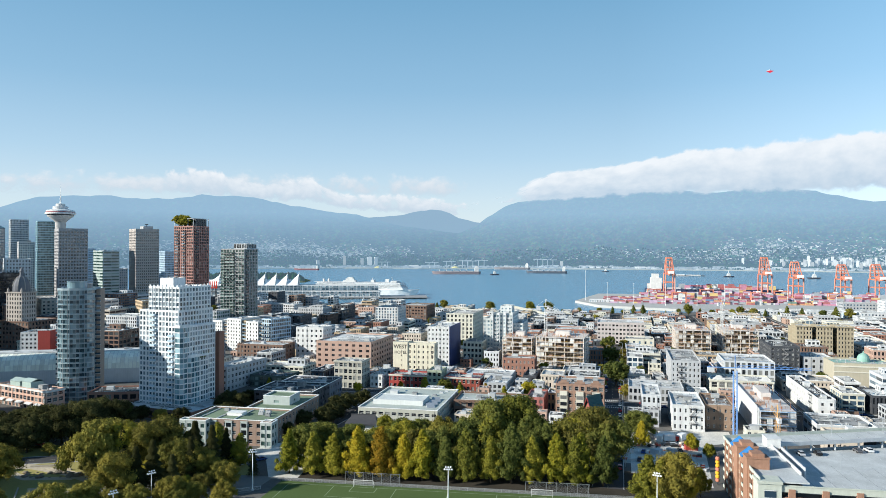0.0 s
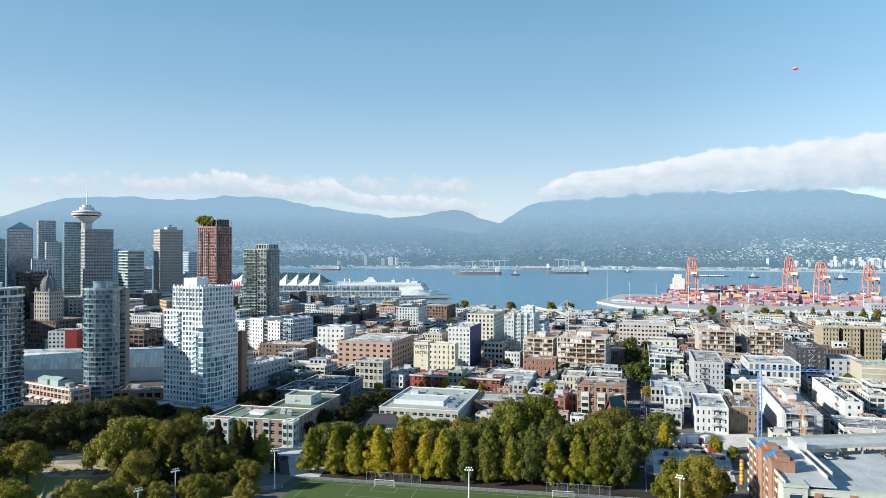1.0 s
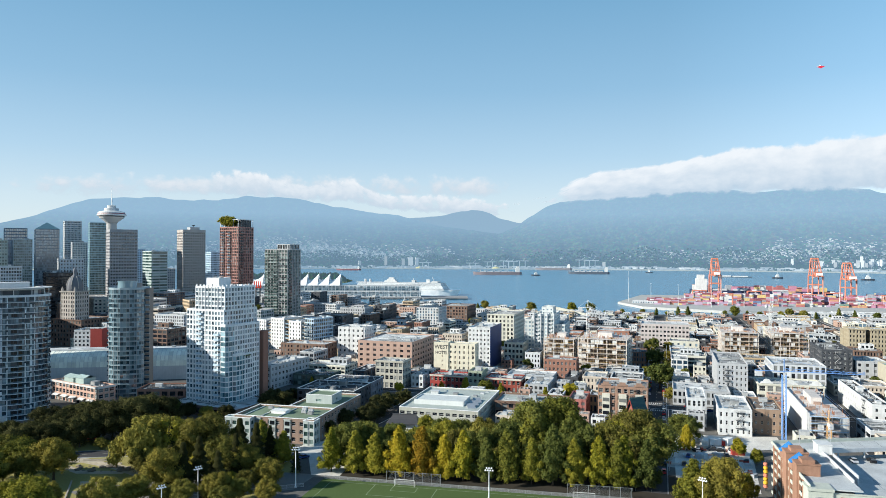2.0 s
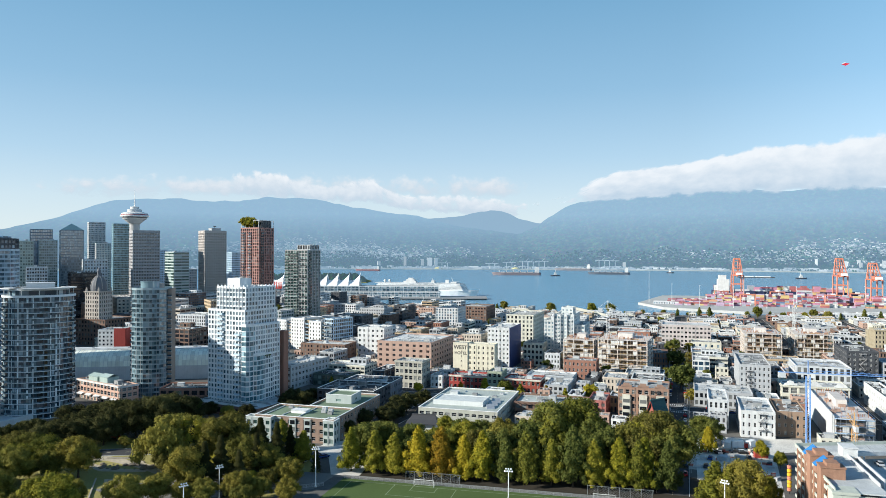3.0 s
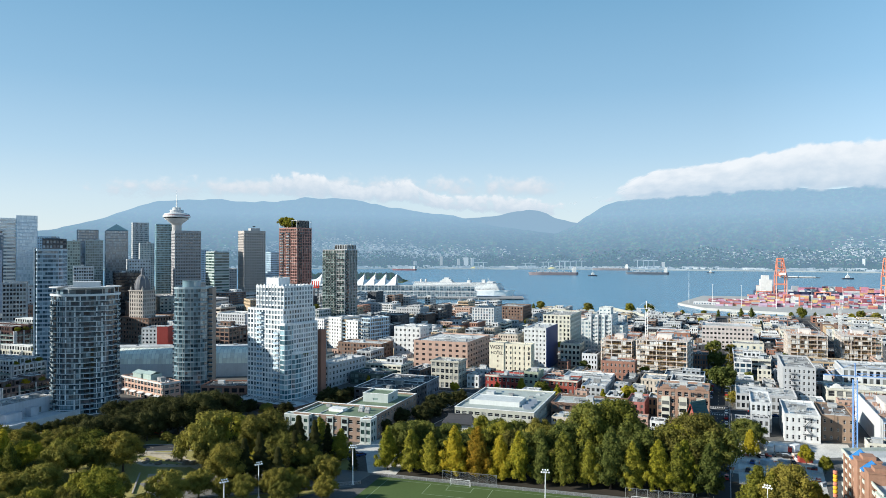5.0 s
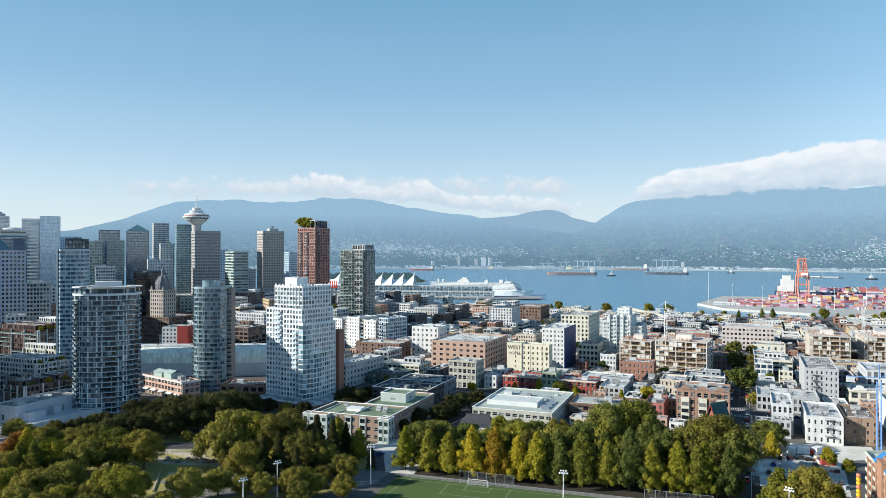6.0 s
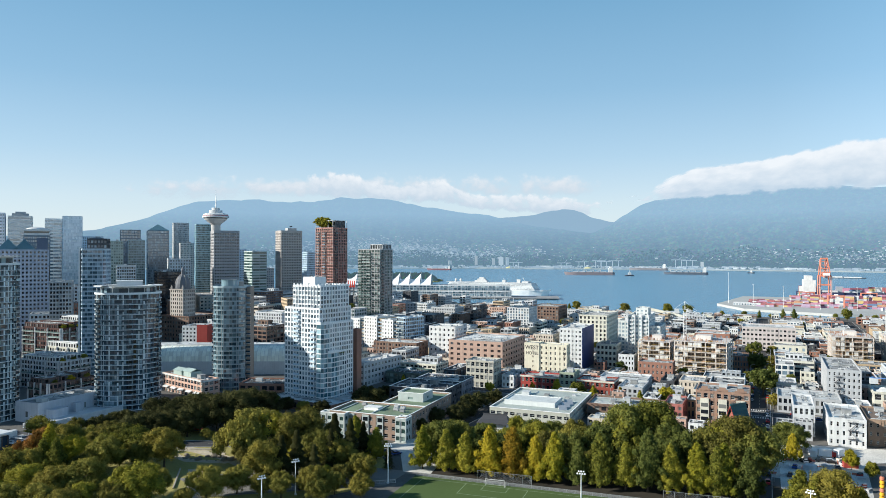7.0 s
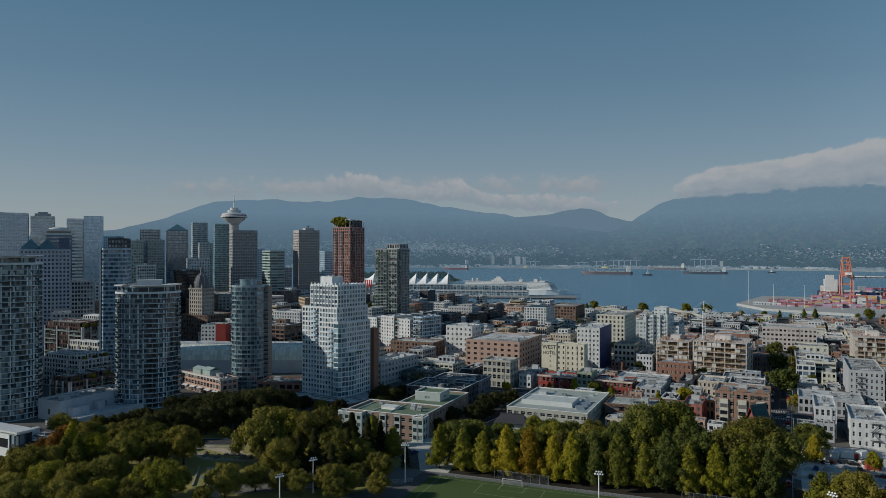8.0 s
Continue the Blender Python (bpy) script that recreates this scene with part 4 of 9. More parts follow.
# fire stairs, gables, the theatre's dome
fire_escape(bpy.data.objects["white_rooming_house"], "S", 14.6, 34, 2.2, 3.6, 11.5, 3.6)
fire_escape(bpy.data.objects["grey_rooming_house"], "S", 16.5, 50, -3, 4, 19, 3.2)
fire_escape(bpy.data.objects["charcoal_apartment_block"], "S", 18, 39.8, 0, 4, 21, 3.3, mat("light_iron", (.42, .42, .42), .6))
fire_escape(bpy.data.objects["white_side_block"], "W", 8, 70, 22, 3.8, 11.6, 3.8)
fire_escape(bpy.data.objects["brick_apartment_block"], "S", 24, 22, 6, 3.6, 17, 3.3)
t = bpy.data.objects["theatre_block"]
part("copper_dome", Form().lathe([(3.6, 16.1), (3.6, 17.6), (3.3, 19.0), (2.5, 20.3), (1.2, 21.1), (.4, 21.5), (.3, 22.6)], 20, 4, 4), COPPER, t, "pale green copper dome")
part("string_course", Form().box(-17.3, -12.3, 11, 17.3, -12.02, 11.6).box(-17.3, -12.3, 14.4, 17.3, -12.02, 15.2), CREAM, t)
t = bpy.data.objects["heritage_arcade_block"]
for x in (-12.5, 0, 12.5):
    f = Form()
    pts = [(x - 3.4, 0), (x + 3.4, 0), (x + 3.2, 1.0), (x + 2.0, 1.2), (x + 1.6, 2.2), (x, 2.7), (x - 1.6, 2.2), (x - 2.0, 1.2), (x - 3.2, 1.0)]
    f.poly(*[(a, -11.3, 10.8 + b) for a, b in pts]).poly(*[(a, -10.9, 10.8 + b) for a, b in reversed(pts)])
    for (a, b), (c, d) in zip(pts, pts[1:] + pts[:1]):
        f.poly((a, -10.9, 10.8 + b), (c, -10.9, 10.8 + d), (c, -11.3, 10.8 + d), (a, -11.3, 10.8 + b))
    part("curved_gable", f, WHITE, t, "white scrolled gable")
# ------------------------------------------------------------ towers
def ellipse(a, b, n=40):
    return [(a * math.cos(6.28319 * k / n), b * math.sin(6.28319 * k / n)) for k in range(n)]


def offset(pts, o):
    """The outline pushed outwards by o metres."""
    n, out = len(pts), []
    for i in range(n):
        p, q, r = Vector(pts[i - 1]), Vector(pts[i]), Vector(pts[(i + 1) % n])
        a, b = (q - p).normalized(), (r - q).normalized()
        na, nb = Vector((a.y, -a.x)), Vector((b.y, -b.x))
        m = (na + nb).normalized()
        out.append(tuple(q + m * (o / max(.4, m.dot(na)))))
    return out


def glass_tower(par, pts, z0, floors, st, slab_mat, gl, out=.3, thick=.5, pane=1.6, mull=None, roof=ROOFPALE, top=1.0, span=0, span_mat=None):
    """A tower of floor slabs and panes round any outline that runs anticlockwise."""
    f, fm, fs = Form(), Form(), Form()
    n = len(pts)
    for i in range(n):
        p, q = Vector(pts[i]), Vector(pts[(i + 1) % n])
        k = max(1, round((q - p).length / pane))
        d = (q - p).normalized()
        nrm = Vector((d.y, -d.x))
        for j in range(k):
            a, b = p.lerp(q, j / k), p.lerp(q, (j + 1) / k)
            for s in range(floors):
                zb, zt = z0 + s * st + thick, z0 + (s + 1) * st
                if span:
                    fs.poly((a.x, a.y, zb), (b.x, b.y, zb), (b.x, b.y, zb + span), (a.x, a.y, zb + span))
                    zb += span
                f.poly((a.x, a.y, zb), (b.x, b.y, zb), (b.x, b.y, zt), (a.x, a.y, zt))
            if mull and (j % 2 == 0):
                m = Matrix.Translation((a.x, a.y, 0)) @ Matrix.Rotation(math.atan2(d.y, d.x), 4, "Z")
                fm.box(-.06, -.14, z0, .06, .04, z0 + floors * st, m)
    part("glazing", f, gl, par, kind="stuff")
    if span:
        part("spandrel", fs, span_mat, par, kind="stuff")
    if mull:
        part("mullion_grid", fm, mull, par, kind="stuff")
    sl = Form().prism(offset(pts, out), 0, thick).mesh("floor_slab", slab_mat)
    for s in range(floors + 1):
        part("floor_slab", sl, None, par, at=pose(0, 0, z0 + s * st))
    z = z0 + floors * st + thick
    rim, inn = offset(pts, out), offset(pts, out - .3)
    f = Form()
    for i in range(n):
        a, b, c, d = rim[i], rim[(i + 1) % n], inn[(i + 1) % n], inn[i]
        j = len(f.v)
        f.v += [(*a, z), (*b, z), (*c, z), (*d, z), (*a, z + top), (*b, z + top), (*c, z + top), (*d, z + top)]
        f.f += [(j, j + 1, j + 5, j + 4), (j + 2, j + 3, j + 7, j + 6), (j + 4, j + 5, j + 6, j + 7)]
    part("parapet", f, slab_mat, par)
    part("roof", Form().prism(inn, z - .05, z + .02), roof, par)
    return z


TW = mat("white_tower_paint", (.67, .685, .69), .55, var=.2, streak=.2)


def white_tower():
    t = thing("white_residential_tower", "white stepped residential tower with balcony stacks and a crenellated crown", "tower", -232.8, 338, 0, -8)
    gl = glass("tower_glass", (.035, .06, .08), (.36, .43, .47), .55, .07, 1.7)
    shell(t, 26.2, 26.3, 54, TW, gl, storey=2.65, bay=2.2, ww=.68, wh=.66, parapet=1.0, roof=ROOFPALE, inset=.3)
    shell(t, 20.6, 24, 13.2, TW, gl, z0=53, ox=2.3, oy=0, storey=2.65, bay=2.35, ww=.7, wh=.74, parapet=1.0, roof=ROOFPALE, inset=.3)
    shell(t, 3.2, 20, 46, TW, gl, ox=14.7, oy=1.5, storey=2.65, bay=2.0, ww=.74, wh=.72, parapet=1.0, roof=ROOFPALE, inset=.3)
    shell(t, 1.4, 14, 30, TW, gl, ox=17.0, oy=-2.5, storey=2.65, bay=2.0, ww=.78, wh=.74, parapet=1.0, roof=ROOFPALE, inset=.3)
    shell(t, 9, 9, 5.5, TW, gl, z0=65, ox=-1, oy=-2, storey=5, bay=9, ww=.1, wh=.1, parapet=.4, roof=ROOFPALE)
    me = Form().box(-.4, -.2, 0, .4, .2, .9).mesh("merlon", TW)
    for i in range(8):
        part("merlon", me, None, t, at=pose(-7.2 + i * 2.6, -11.7, 66.2))
        part("merlon", me, None, t, at=pose(12.3, -10 + i * 2.9, 66.2, 0, 0, 90))
    part("roof_unit", UNIT, None, t, at=pose(5, 4, 65.2))
    part("roof_unit", UNIT, None, t, at=pose(8, -1, 65.2))
    for a, n in ((-3.6, 19), (8.6, 15)):
        balconies(t, "S", 26.2, 26.3, a, 3.0, 2.65, n, 3.4, 1.2, TW, PALEBLUE)
    pil = Form().box(-.13, -.25, 0, .13, 0, 13).mesh("pilaster", TW)
    for i in range(1, 9):
        part("pilaster", pil, None, t, at=pose(-8 + i * 2.29, -11.98, 53))
    bay = glass("cyan_bay_glass", (.05, .11, .14), (.34, .50, .56), .5)
    for nm, x0, x1, y0, y1, h in (("glazed_bay", 12.2, 16.6, -14.6, -9.0, 45), ("glazed_bay", 16.4, 18.0, -10.4, -3, 29)):
        glass_tower(t, [(x0, y0), (x1 - 1.2, y0), (x1, y0 + 1.2), (x1, y1), (x0, y1)], 0, round(h / 2.65), 2.65, TW, bay, out=.1, thick=.55, pane=1.3, mull=TW)
    for x, y, z in ((15.2, -6, 45.2), (15.2, 4, 45.2), (17.0, 0, 29.2)):
        hd = part("terrace_hedge", Form().box(-.7, -2.6, 0, .7, 2.6, .8), mat("clipped_hedge", (.05, .07, .02), .9, var=.8, fine=14, bump=1), t, "clipped green terrace hedge", at=pose(x, y, z - .9))
    part("brick_wing", Form().box(13.2, 13.4, 0, 17.5, 17.5, 40).box(13.3, 13.5, 40, 17.4, 17.4, 40.5), BRICK, t, "dark red brick stair wing")
    FOOT.append((-232, 339, 22, 30, 30))
    p = thing("tower_podium", "low pale podium with white roof terraces round the tower's foot", "podium", -226, 333, 0, -8)
    shell(p, 48, 32, 5.2, BROWN, GLASS_D, storey=4.2, bay=4, ww=.6, wh=.55, parapet=.6, roof=ROOFPALE, oy=-4)
    rng = random.Random(4)
    clutter(p, 22, 6, 4.6, 8, rng, ox=12, oy=-16.3)
    clutter(p, 20, 6, 4.6, 8, rng, ox=-12, oy=-16.3)
    FOOT.append((-222, 332, 36, 60, 36))


white_tower()


def tower_with_drum():
    t = thing("glass_residential_tower", "slender blue-green glass tower with a glazed drum on top", "tower", -300, 343, 0, 28)
    pts = [(-9.5, -5.5), (-6.2, -8.2), (-2.5, -9.4), (2.5, -9.4), (6.2, -8.2), (9.5, -5.5), (9.5, 8.5), (-9.5, 8.5)]
    gl = glass("aqua_glass", (.02, .045, .06), (.20, .30, .34), .35, .07, 1.7)
    glass_tower(t, pts, 0, 23, 2.72, mat("aqua_spandrel", (.30, .37, .40), .5), gl, out=.3, thick=.26, pane=1.5, mull=GREY, span=.7, span_mat=mat("aqua_spandrel_panel", (.14, .215, .25), .4, island=.7))
    part("drum", Form().lathe([(5.2, 62), (5.2, 67.2), (5.5, 67.25), (5.5, 67.6)], 24, 0, -3.6), gl, t, "pale glazed drum with a white rim")
    part("side_wall", Form().box(9.9, -3.0, 0, 12.0, 8.0, 62.5).box(9.8, -3.2, 62.5, 12.1, 8.2, 63), mat("brown_concrete", (.27, .22, .185), .85), t, "tan concrete side wall with balconies")
    me = balcony_mesh(2.6, 1.3, WHITE, GLASS_B)
    for k in range(21):
        part("balcony", me, None, t, at=pose(-9.7, -2.2, 4 + k * 2.72, 0, 0, -90))
        part("balcony", me, None, t, at=pose(10.9, -3.1, 4 + k * 2.72))
    part("roof_unit", UNIT, None, t, at=pose(-2, 5, 63.1))
    part("stair_head", HUT, None, t, at=pose(4, 5, 63.1))
    FOOT.append((-300, 343, 14, 22, 22))


tower_with_drum()


def barrel_tower(x, y, rot, a, b, floors, label, gl, slab):
    t = thing("curved_glass_tower", label, "tower", x, y, 0, rot)
    pts = ellipse(a, b, 44)
    z = glass_tower(t, pts, 0, floors, 2.68, slab, gl, out=.55, thick=.24, pane=1.15, mull=DARKGREY, top=.9, span=.75, span_mat=glass(gl.name + "_spandrel", (.055, .095, .12), (.17, .245, .285), .4, .2))
    glass_tower(t, ellipse(a - 2.6, b - 2.2, 36), z, 1, 3.2, slab, gl, out=.25, thick=.3, pane=1.8, top=.5)
    ring = Form()
    o, n2 = ellipse(a + 1.0, b + 1.0, 44), ellipse(a - 3.4, b - 3.4, 44)
    for i in range(44):
        j = (i + 1) % 44
        if i in (5, 6, 7, 8, 16, 17, 27, 28):
            continue
        for zz, fl in ((z + 4.4, True), (z + 4.0, False)):
            ring.poly(*[(*p, zz) for p in ((o[i], o[j], n2[j], n2[i]) if fl else (n2[i], n2[j], o[j], o[i]))])
        ring.poly((*o[i], z + 4.0), (*o[j], z + 4.0), (*o[j], z + 4.4), (*o[i], z + 4.4))
        ring.poly((*n2[j], z + 4.0), (*n2[i], z + 4.0), (*n2[i], z + 4.4), (*n2[j], z + 4.4))
    rr, pale, deep = random.Random(int(-x)), Form(), Form()
    for ang in range(0, 360, 9):
        q = radians(ang + rr.uniform(-3, 3))
        px, py = a * math.cos(q), b * math.sin(q)
        tn = math.atan2(b * math.cos(q), -a * math.sin(q))
        m = Matrix.Translation((px, py, 0)) @ Matrix.Rotation(tn, 4, "Z")
        wide, kind = rr.choice((.35, .5, .8)), rr.random()
        for k in range(floors):
            if kind < .5 and rr.random() < .85:
                pale.box(-wide / 2, -.09, k * 2.68 + .25, wide / 2, .05, k * 2.68 + rr.choice((1.7, 2.4, 2.66)), m)
            elif kind > .72 and rr.random() < .9:
                deep.box(-wide * 1.6, -.07, k * 2.68 + .95, wide * 1.6, .05, k * 2.68 + 2.6, m)
    part("panel_stack", pale, mat("pale_panel", (.50, .56, .58), .5, island=.7), t, "stacks of pale wall panels", kind="stuff")
    # black strips on the facade imitate the shade of recesses
    part("deep_bay", deep, GLASS_K, t, "dark glass strips standing in for shaded recesses", kind="stuff")
    part("canopy_ring", ring, WHITE, t, "white flat ring canopy round the roof")
    part("penthouse", Form().box(-6, -4, z + 3.5, 7, 5, z + 6.6).box(-6.2, -4.2, z + 6.6, 7.2, 5.2, z + 6.9), LIGHTGREY, t)
    posts = Form().cyl(0, 0, 0, 4.2, .18, 8).mesh("post", WHITE)
    for k in range(12):
        part("post", posts, None, t, at=pose((a - .6) * math.cos(k * .5236), (b - .6) * math.sin(k * .5236), z - .1))
    me = balcony_mesh(3.0, 1.2, WHITE, gl)
    for k in range(floors - 2):
        for ang in (205, 335):
            px, py = a * math.cos(radians(ang)), b * math.sin(radians(ang))
            tn = math.degrees(math.atan2(b * math.cos(radians(ang)), -a * math.sin(radians(ang))))
            part("balcony", me, None, t, at=pose(px, py, 2.68 * (k + 1), 0, 0, tn))
    FOOT.append((x, y, a + 3, a * 1.8, a * 1.8))


barrel_tower(-318.2, 281.7, 48.5, 16.4, 12.5, 23, "curved blue glass residential tower with white balcony bands", glass("deep_blue_glass", (.018, .036, .05), (.28, .38, .43), .28, .06, 1.55), mat("pale_slab_edge", (.60, .64, .66), .5))
barrel_tower(-359.5, 226.5, 57.0, 17.4, 12.5, 29, "curved green glass residential tower with pale floor bands", glass("sea_green_glass", (.014, .03, .036), (.34, .44, .46), .3, .06, 1.5), mat("pale_green_slab_edge", (.62, .66, .66), .5))


def slim_tower():
    t = thing("slim_glass_tower", "slim pale blue glass tower with a bright white edge", "tower", -410.2, 335.7, 0, 40)
    pts = [(-8, -6), (-6, -9), (6, -9), (8, -6), (8, 9), (-8, 9)]
    glass_tower(t, pts, 0, 31, 2.75, mat("pale_blue_spandrel", (.42, .50, .56), .5), glass("sky_blue_glass", (.03, .06, .085), (.30, .40, .47), .45, .06, 1.6), out=.2, thick=.28, pane=1.6, mull=PALEBLUE, span=.8, span_mat=mat("sky_blue_panel", (.38, .455, .51), .4, island=.4))
    part("edge_fin", Form().box(-8.7, -7.6, 0, -7.7, -4.6, 87), WHITE, t, "white corner fin")
    shell(t, 12, 12, 7, DARKGREY, GLASS_B, z0=86.2, ox=2, oy=1, storey=3, bay=2, ww=.7, wh=.6)
    FOOT.append((-409, 340, 16, 26, 26))


slim_tower()


def red_tower():
    t = thing("red_brick_tower", "red-brown brick tower with balcony stacks and trees on its roof", "tower", -423.4, 639.3, 0, -7)
    rb = mat("red_precast", (.37, .20, .17), .85)
    shell(t, 24, 23.7, 110, rb, GLASS_D, storey=2.95, bay=2.7, ww=.72, wh=.74, parapet=1.2, roof=ROOFGREY, inset=.7, sides="SEW")
    for a in (-8, 0.5):
        balconies(t, "S", 24, 23.7, a, 9, 2.95, 33, 3.6, 1.3, mat("pink_slab", (.70, .58, .52), .8), GLASS_B)
    balconies(t, "E", 24, 23.7, -7, 9, 2.95, 33, 3.4, 1.2, DARKGREY, GLASS_D)
    shell(t, 13, 16, 8.2, DARKGREY, GLASS_K, z0=109, ox=4.5, oy=1, storey=3.5, bay=2.7, ww=.7, wh=.7, parapet=.8)
    fr = Form()
    for x in (-11.5, -6, -.5, 5, 11.5):
        fr.box(x - .2, -11.6, 110, x + .2, -11.2, 117.6)
    fr.box(-11.7, -11.7, 117.3, 11.7, -11.1, 117.8).box(11.2, -11.1, 117.3, 11.7, 11.7, 117.8).box(11.2, 11.3, 110, 11.7, 11.7, 117.3)
    part("roof_frame", fr, WHITE, t, "thin white roof frame")
    FOOT.append((-423, 639, 20, 30, 30))
    s = thing("sign_mast", "small lattice mast with a red sign box", "sign", -396, 636, 0, 20)
    m = Form()
    for x, y in ((-2, -2), (2, -2), (2, 2), (-2, 2)):
        m.beam((x * 1.6, y * 1.6, 0), (x, y, 48), .4)
    for k in range(6):
        for a, b in (((-2.6, -2.6), (2.6, -2.6)), ((2.6, -2.6), (2.6, 2.6)), ((-2.6, 2.6), (2.6, 2.6)), ((-2.6, -2.6), (-2.6, 2.6))):
            m.beam((*a, 4 + k * 8), (*b, 4 + k * 8), .25)
    part("mast", m, DARKGREY, s)
    sg = Form()
    for x in (-3.2, -1.1, 1.1, 3.2):
        sg.box(x - .55, -2.4, 48, x + .55, -1.8, 54.5)
    sg.box(-3.7, -2.35, 47.4, 3.7, -1.85, 48.4)
    part("sign", sg, mat("red_sign", (.80, .07, .04), .4), s, "bright red sign of upright bars")
    FOOT.append((-396, 636, 6, 8, 8))


red_tower()


def framed_tower():
    t = thing("framed_residential_tower", "grey gridded residential tower with glass balconies", "tower", -358.7, 621, 0, -1)
    shell(t, 25, 25.2, 87, mat("warm_grey_frame", (.36, .355, .35), .8), GLASS_G, storey=2.95, bay=3.0, ww=.82, wh=.78, parapet=1.0, roof=ROOFDARK, inset=.6)
    for a in (-9.8, -4.9, 0):
        balconies(t, "S", 25, 25.2, a, 6, 2.95, 27, 4.6, 1.7, WHITE, GLASS_G)
    for a in (6, 10):
        balconies(t, "S", 25, 25.2, a, 6, 5.9, 13, 3.0, 1.2, LIGHTGREY, GLASS_D)
    balconies(t, "E", 25, 25.2, -8, 6, 2.95, 27, 4.0, 1.4, mat("rosy_slab", (.50, .38, .33), .8), GLASS_D)
    shell(t, 14, 18, 6, LIGHTGREY, GLASS_K, z0=86, ox=5, oy=2, storey=5, bay=3.0, ww=.8, wh=.7, parapet=.5)
    FOOT.append((-358, 621, 20, 30, 30))
    p = thing("glass_podium_block", "terraced glass podium block with planted roof", "building", -375, 590, 0, -1)
    z = shell(p, 36, 22, 30, GREY, GLASS_G, storey=3.2, bay=3, ww=.8, wh=.6)
    FOOT.append((-375, 590, 22, 36, 22))


framed_tower()
tree("lime", -372, 586, 7, 1.2, z=28.9)
tree("lime", -366, 588, 6, 1.2, z=28.9)
for i, (dx, dy) in enumerate(((-9, -8), (-6, -9), (-8, -4), (-3, -8), (0, -9), (-9, 0), (-5, -5))):
    tree("lime" if i % 3 == 1 else "yellow", -423.4 + dx, 639.3 + dy, 12.5 - (i % 3), 1.15, z=108.8)


def lookout_tower():
    t = thing("lookout_tower", "concrete office tower crowned by a round flying-saucer lookout with a mast", "tower", -640, 702, 0, -40)
    part("shaft", Form().lathe([(5.8, 0), (5.8, 118), (7.2, 120)], 24), mat("grey_shaft_concrete", (.40, .39, .38), .85), t, "round concrete shaft")
    rings = [("pod_base", [(7.2, 120), (10.5, 122.6), (12.5, 124.5)], LIGHTGREY), ("pod_band", [(13.2, 124.5), (14.6, 126.2)], WHITE), ("pod_glazing", [(14.0, 126.2), (14.6, 127.4)], GLASS_K),
             ("pod_rim", [(16.2, 127.4), (16.6, 128.4), (16.2, 129.6)], WHITE), ("pod_stripe", [(15.8, 129.6), (15.3, 130.6)], mat("maroon_band", (.25, .05, .06), .6)), ("pod_top", [(15.5, 130.6), (15.1, 132.0), (9.6, 133.4)], WHITE),
             ("pod_cap", [(8.2, 133.4), (8.2, 136.6), (7.3, 137)], LIGHTGREY), ("pod_crown", [(5.0, 137), (5.0, 140), (1.2, 140.4)], WHITE)]
    for nm, prof, m in rings:
        part(nm, Form().lathe(prof, 40), m, t)
    part("mast", Form().lathe([(.9, 140), (.6, 150), (.2, 158), (.12, 163)], 8), STEELW, t, "white radio mast")
    shell(t, 33, 30, 110, mat("precast_concrete", (.34, .335, .34), .85), GLASS_K, ox=29.4, oy=6.9, storey=3.75, bay=3.0, ww=.62, wh=.5, parapet=2.5, inset=.5)
    shell(t, 80, 26, 32, BEIGE, GLASS_D, ox=28, oy=-14, storey=4, bay=4, ww=.5, wh=.45)
    FOOT.append((-625, 712, 30, 40, 40))


lookout_tower()


def brown_office_tower():
    t = thing("brown_office_tower", "tan precast office tower with a grid of small dark windows", "tower", -599.6, 799.8, 0, -37)
    z = shell(t, 29, 29, 113, mat("tan_precast", (.40, .365, .34), .85), GLASS_K, storey=3.55, bay=2.3, ww=.55, wh=.55, parapet=3, inset=.5)
    shell(t, 14, 12, 6.5, GREY, GLASS_K, z0=110, ox=3, oy=2, storey=5, bay=20, ww=.1, wh=.1)
    part("dish", Form().lathe([(.2, 116.5), (.3, 118), (2.2, 119), (2.3, 119.4)], 12, 3, 2), DARKGREY, t, "dark satellite dish")
    FOOT.append((-599, 799, 24, 30, 30))


brown_office_tower()


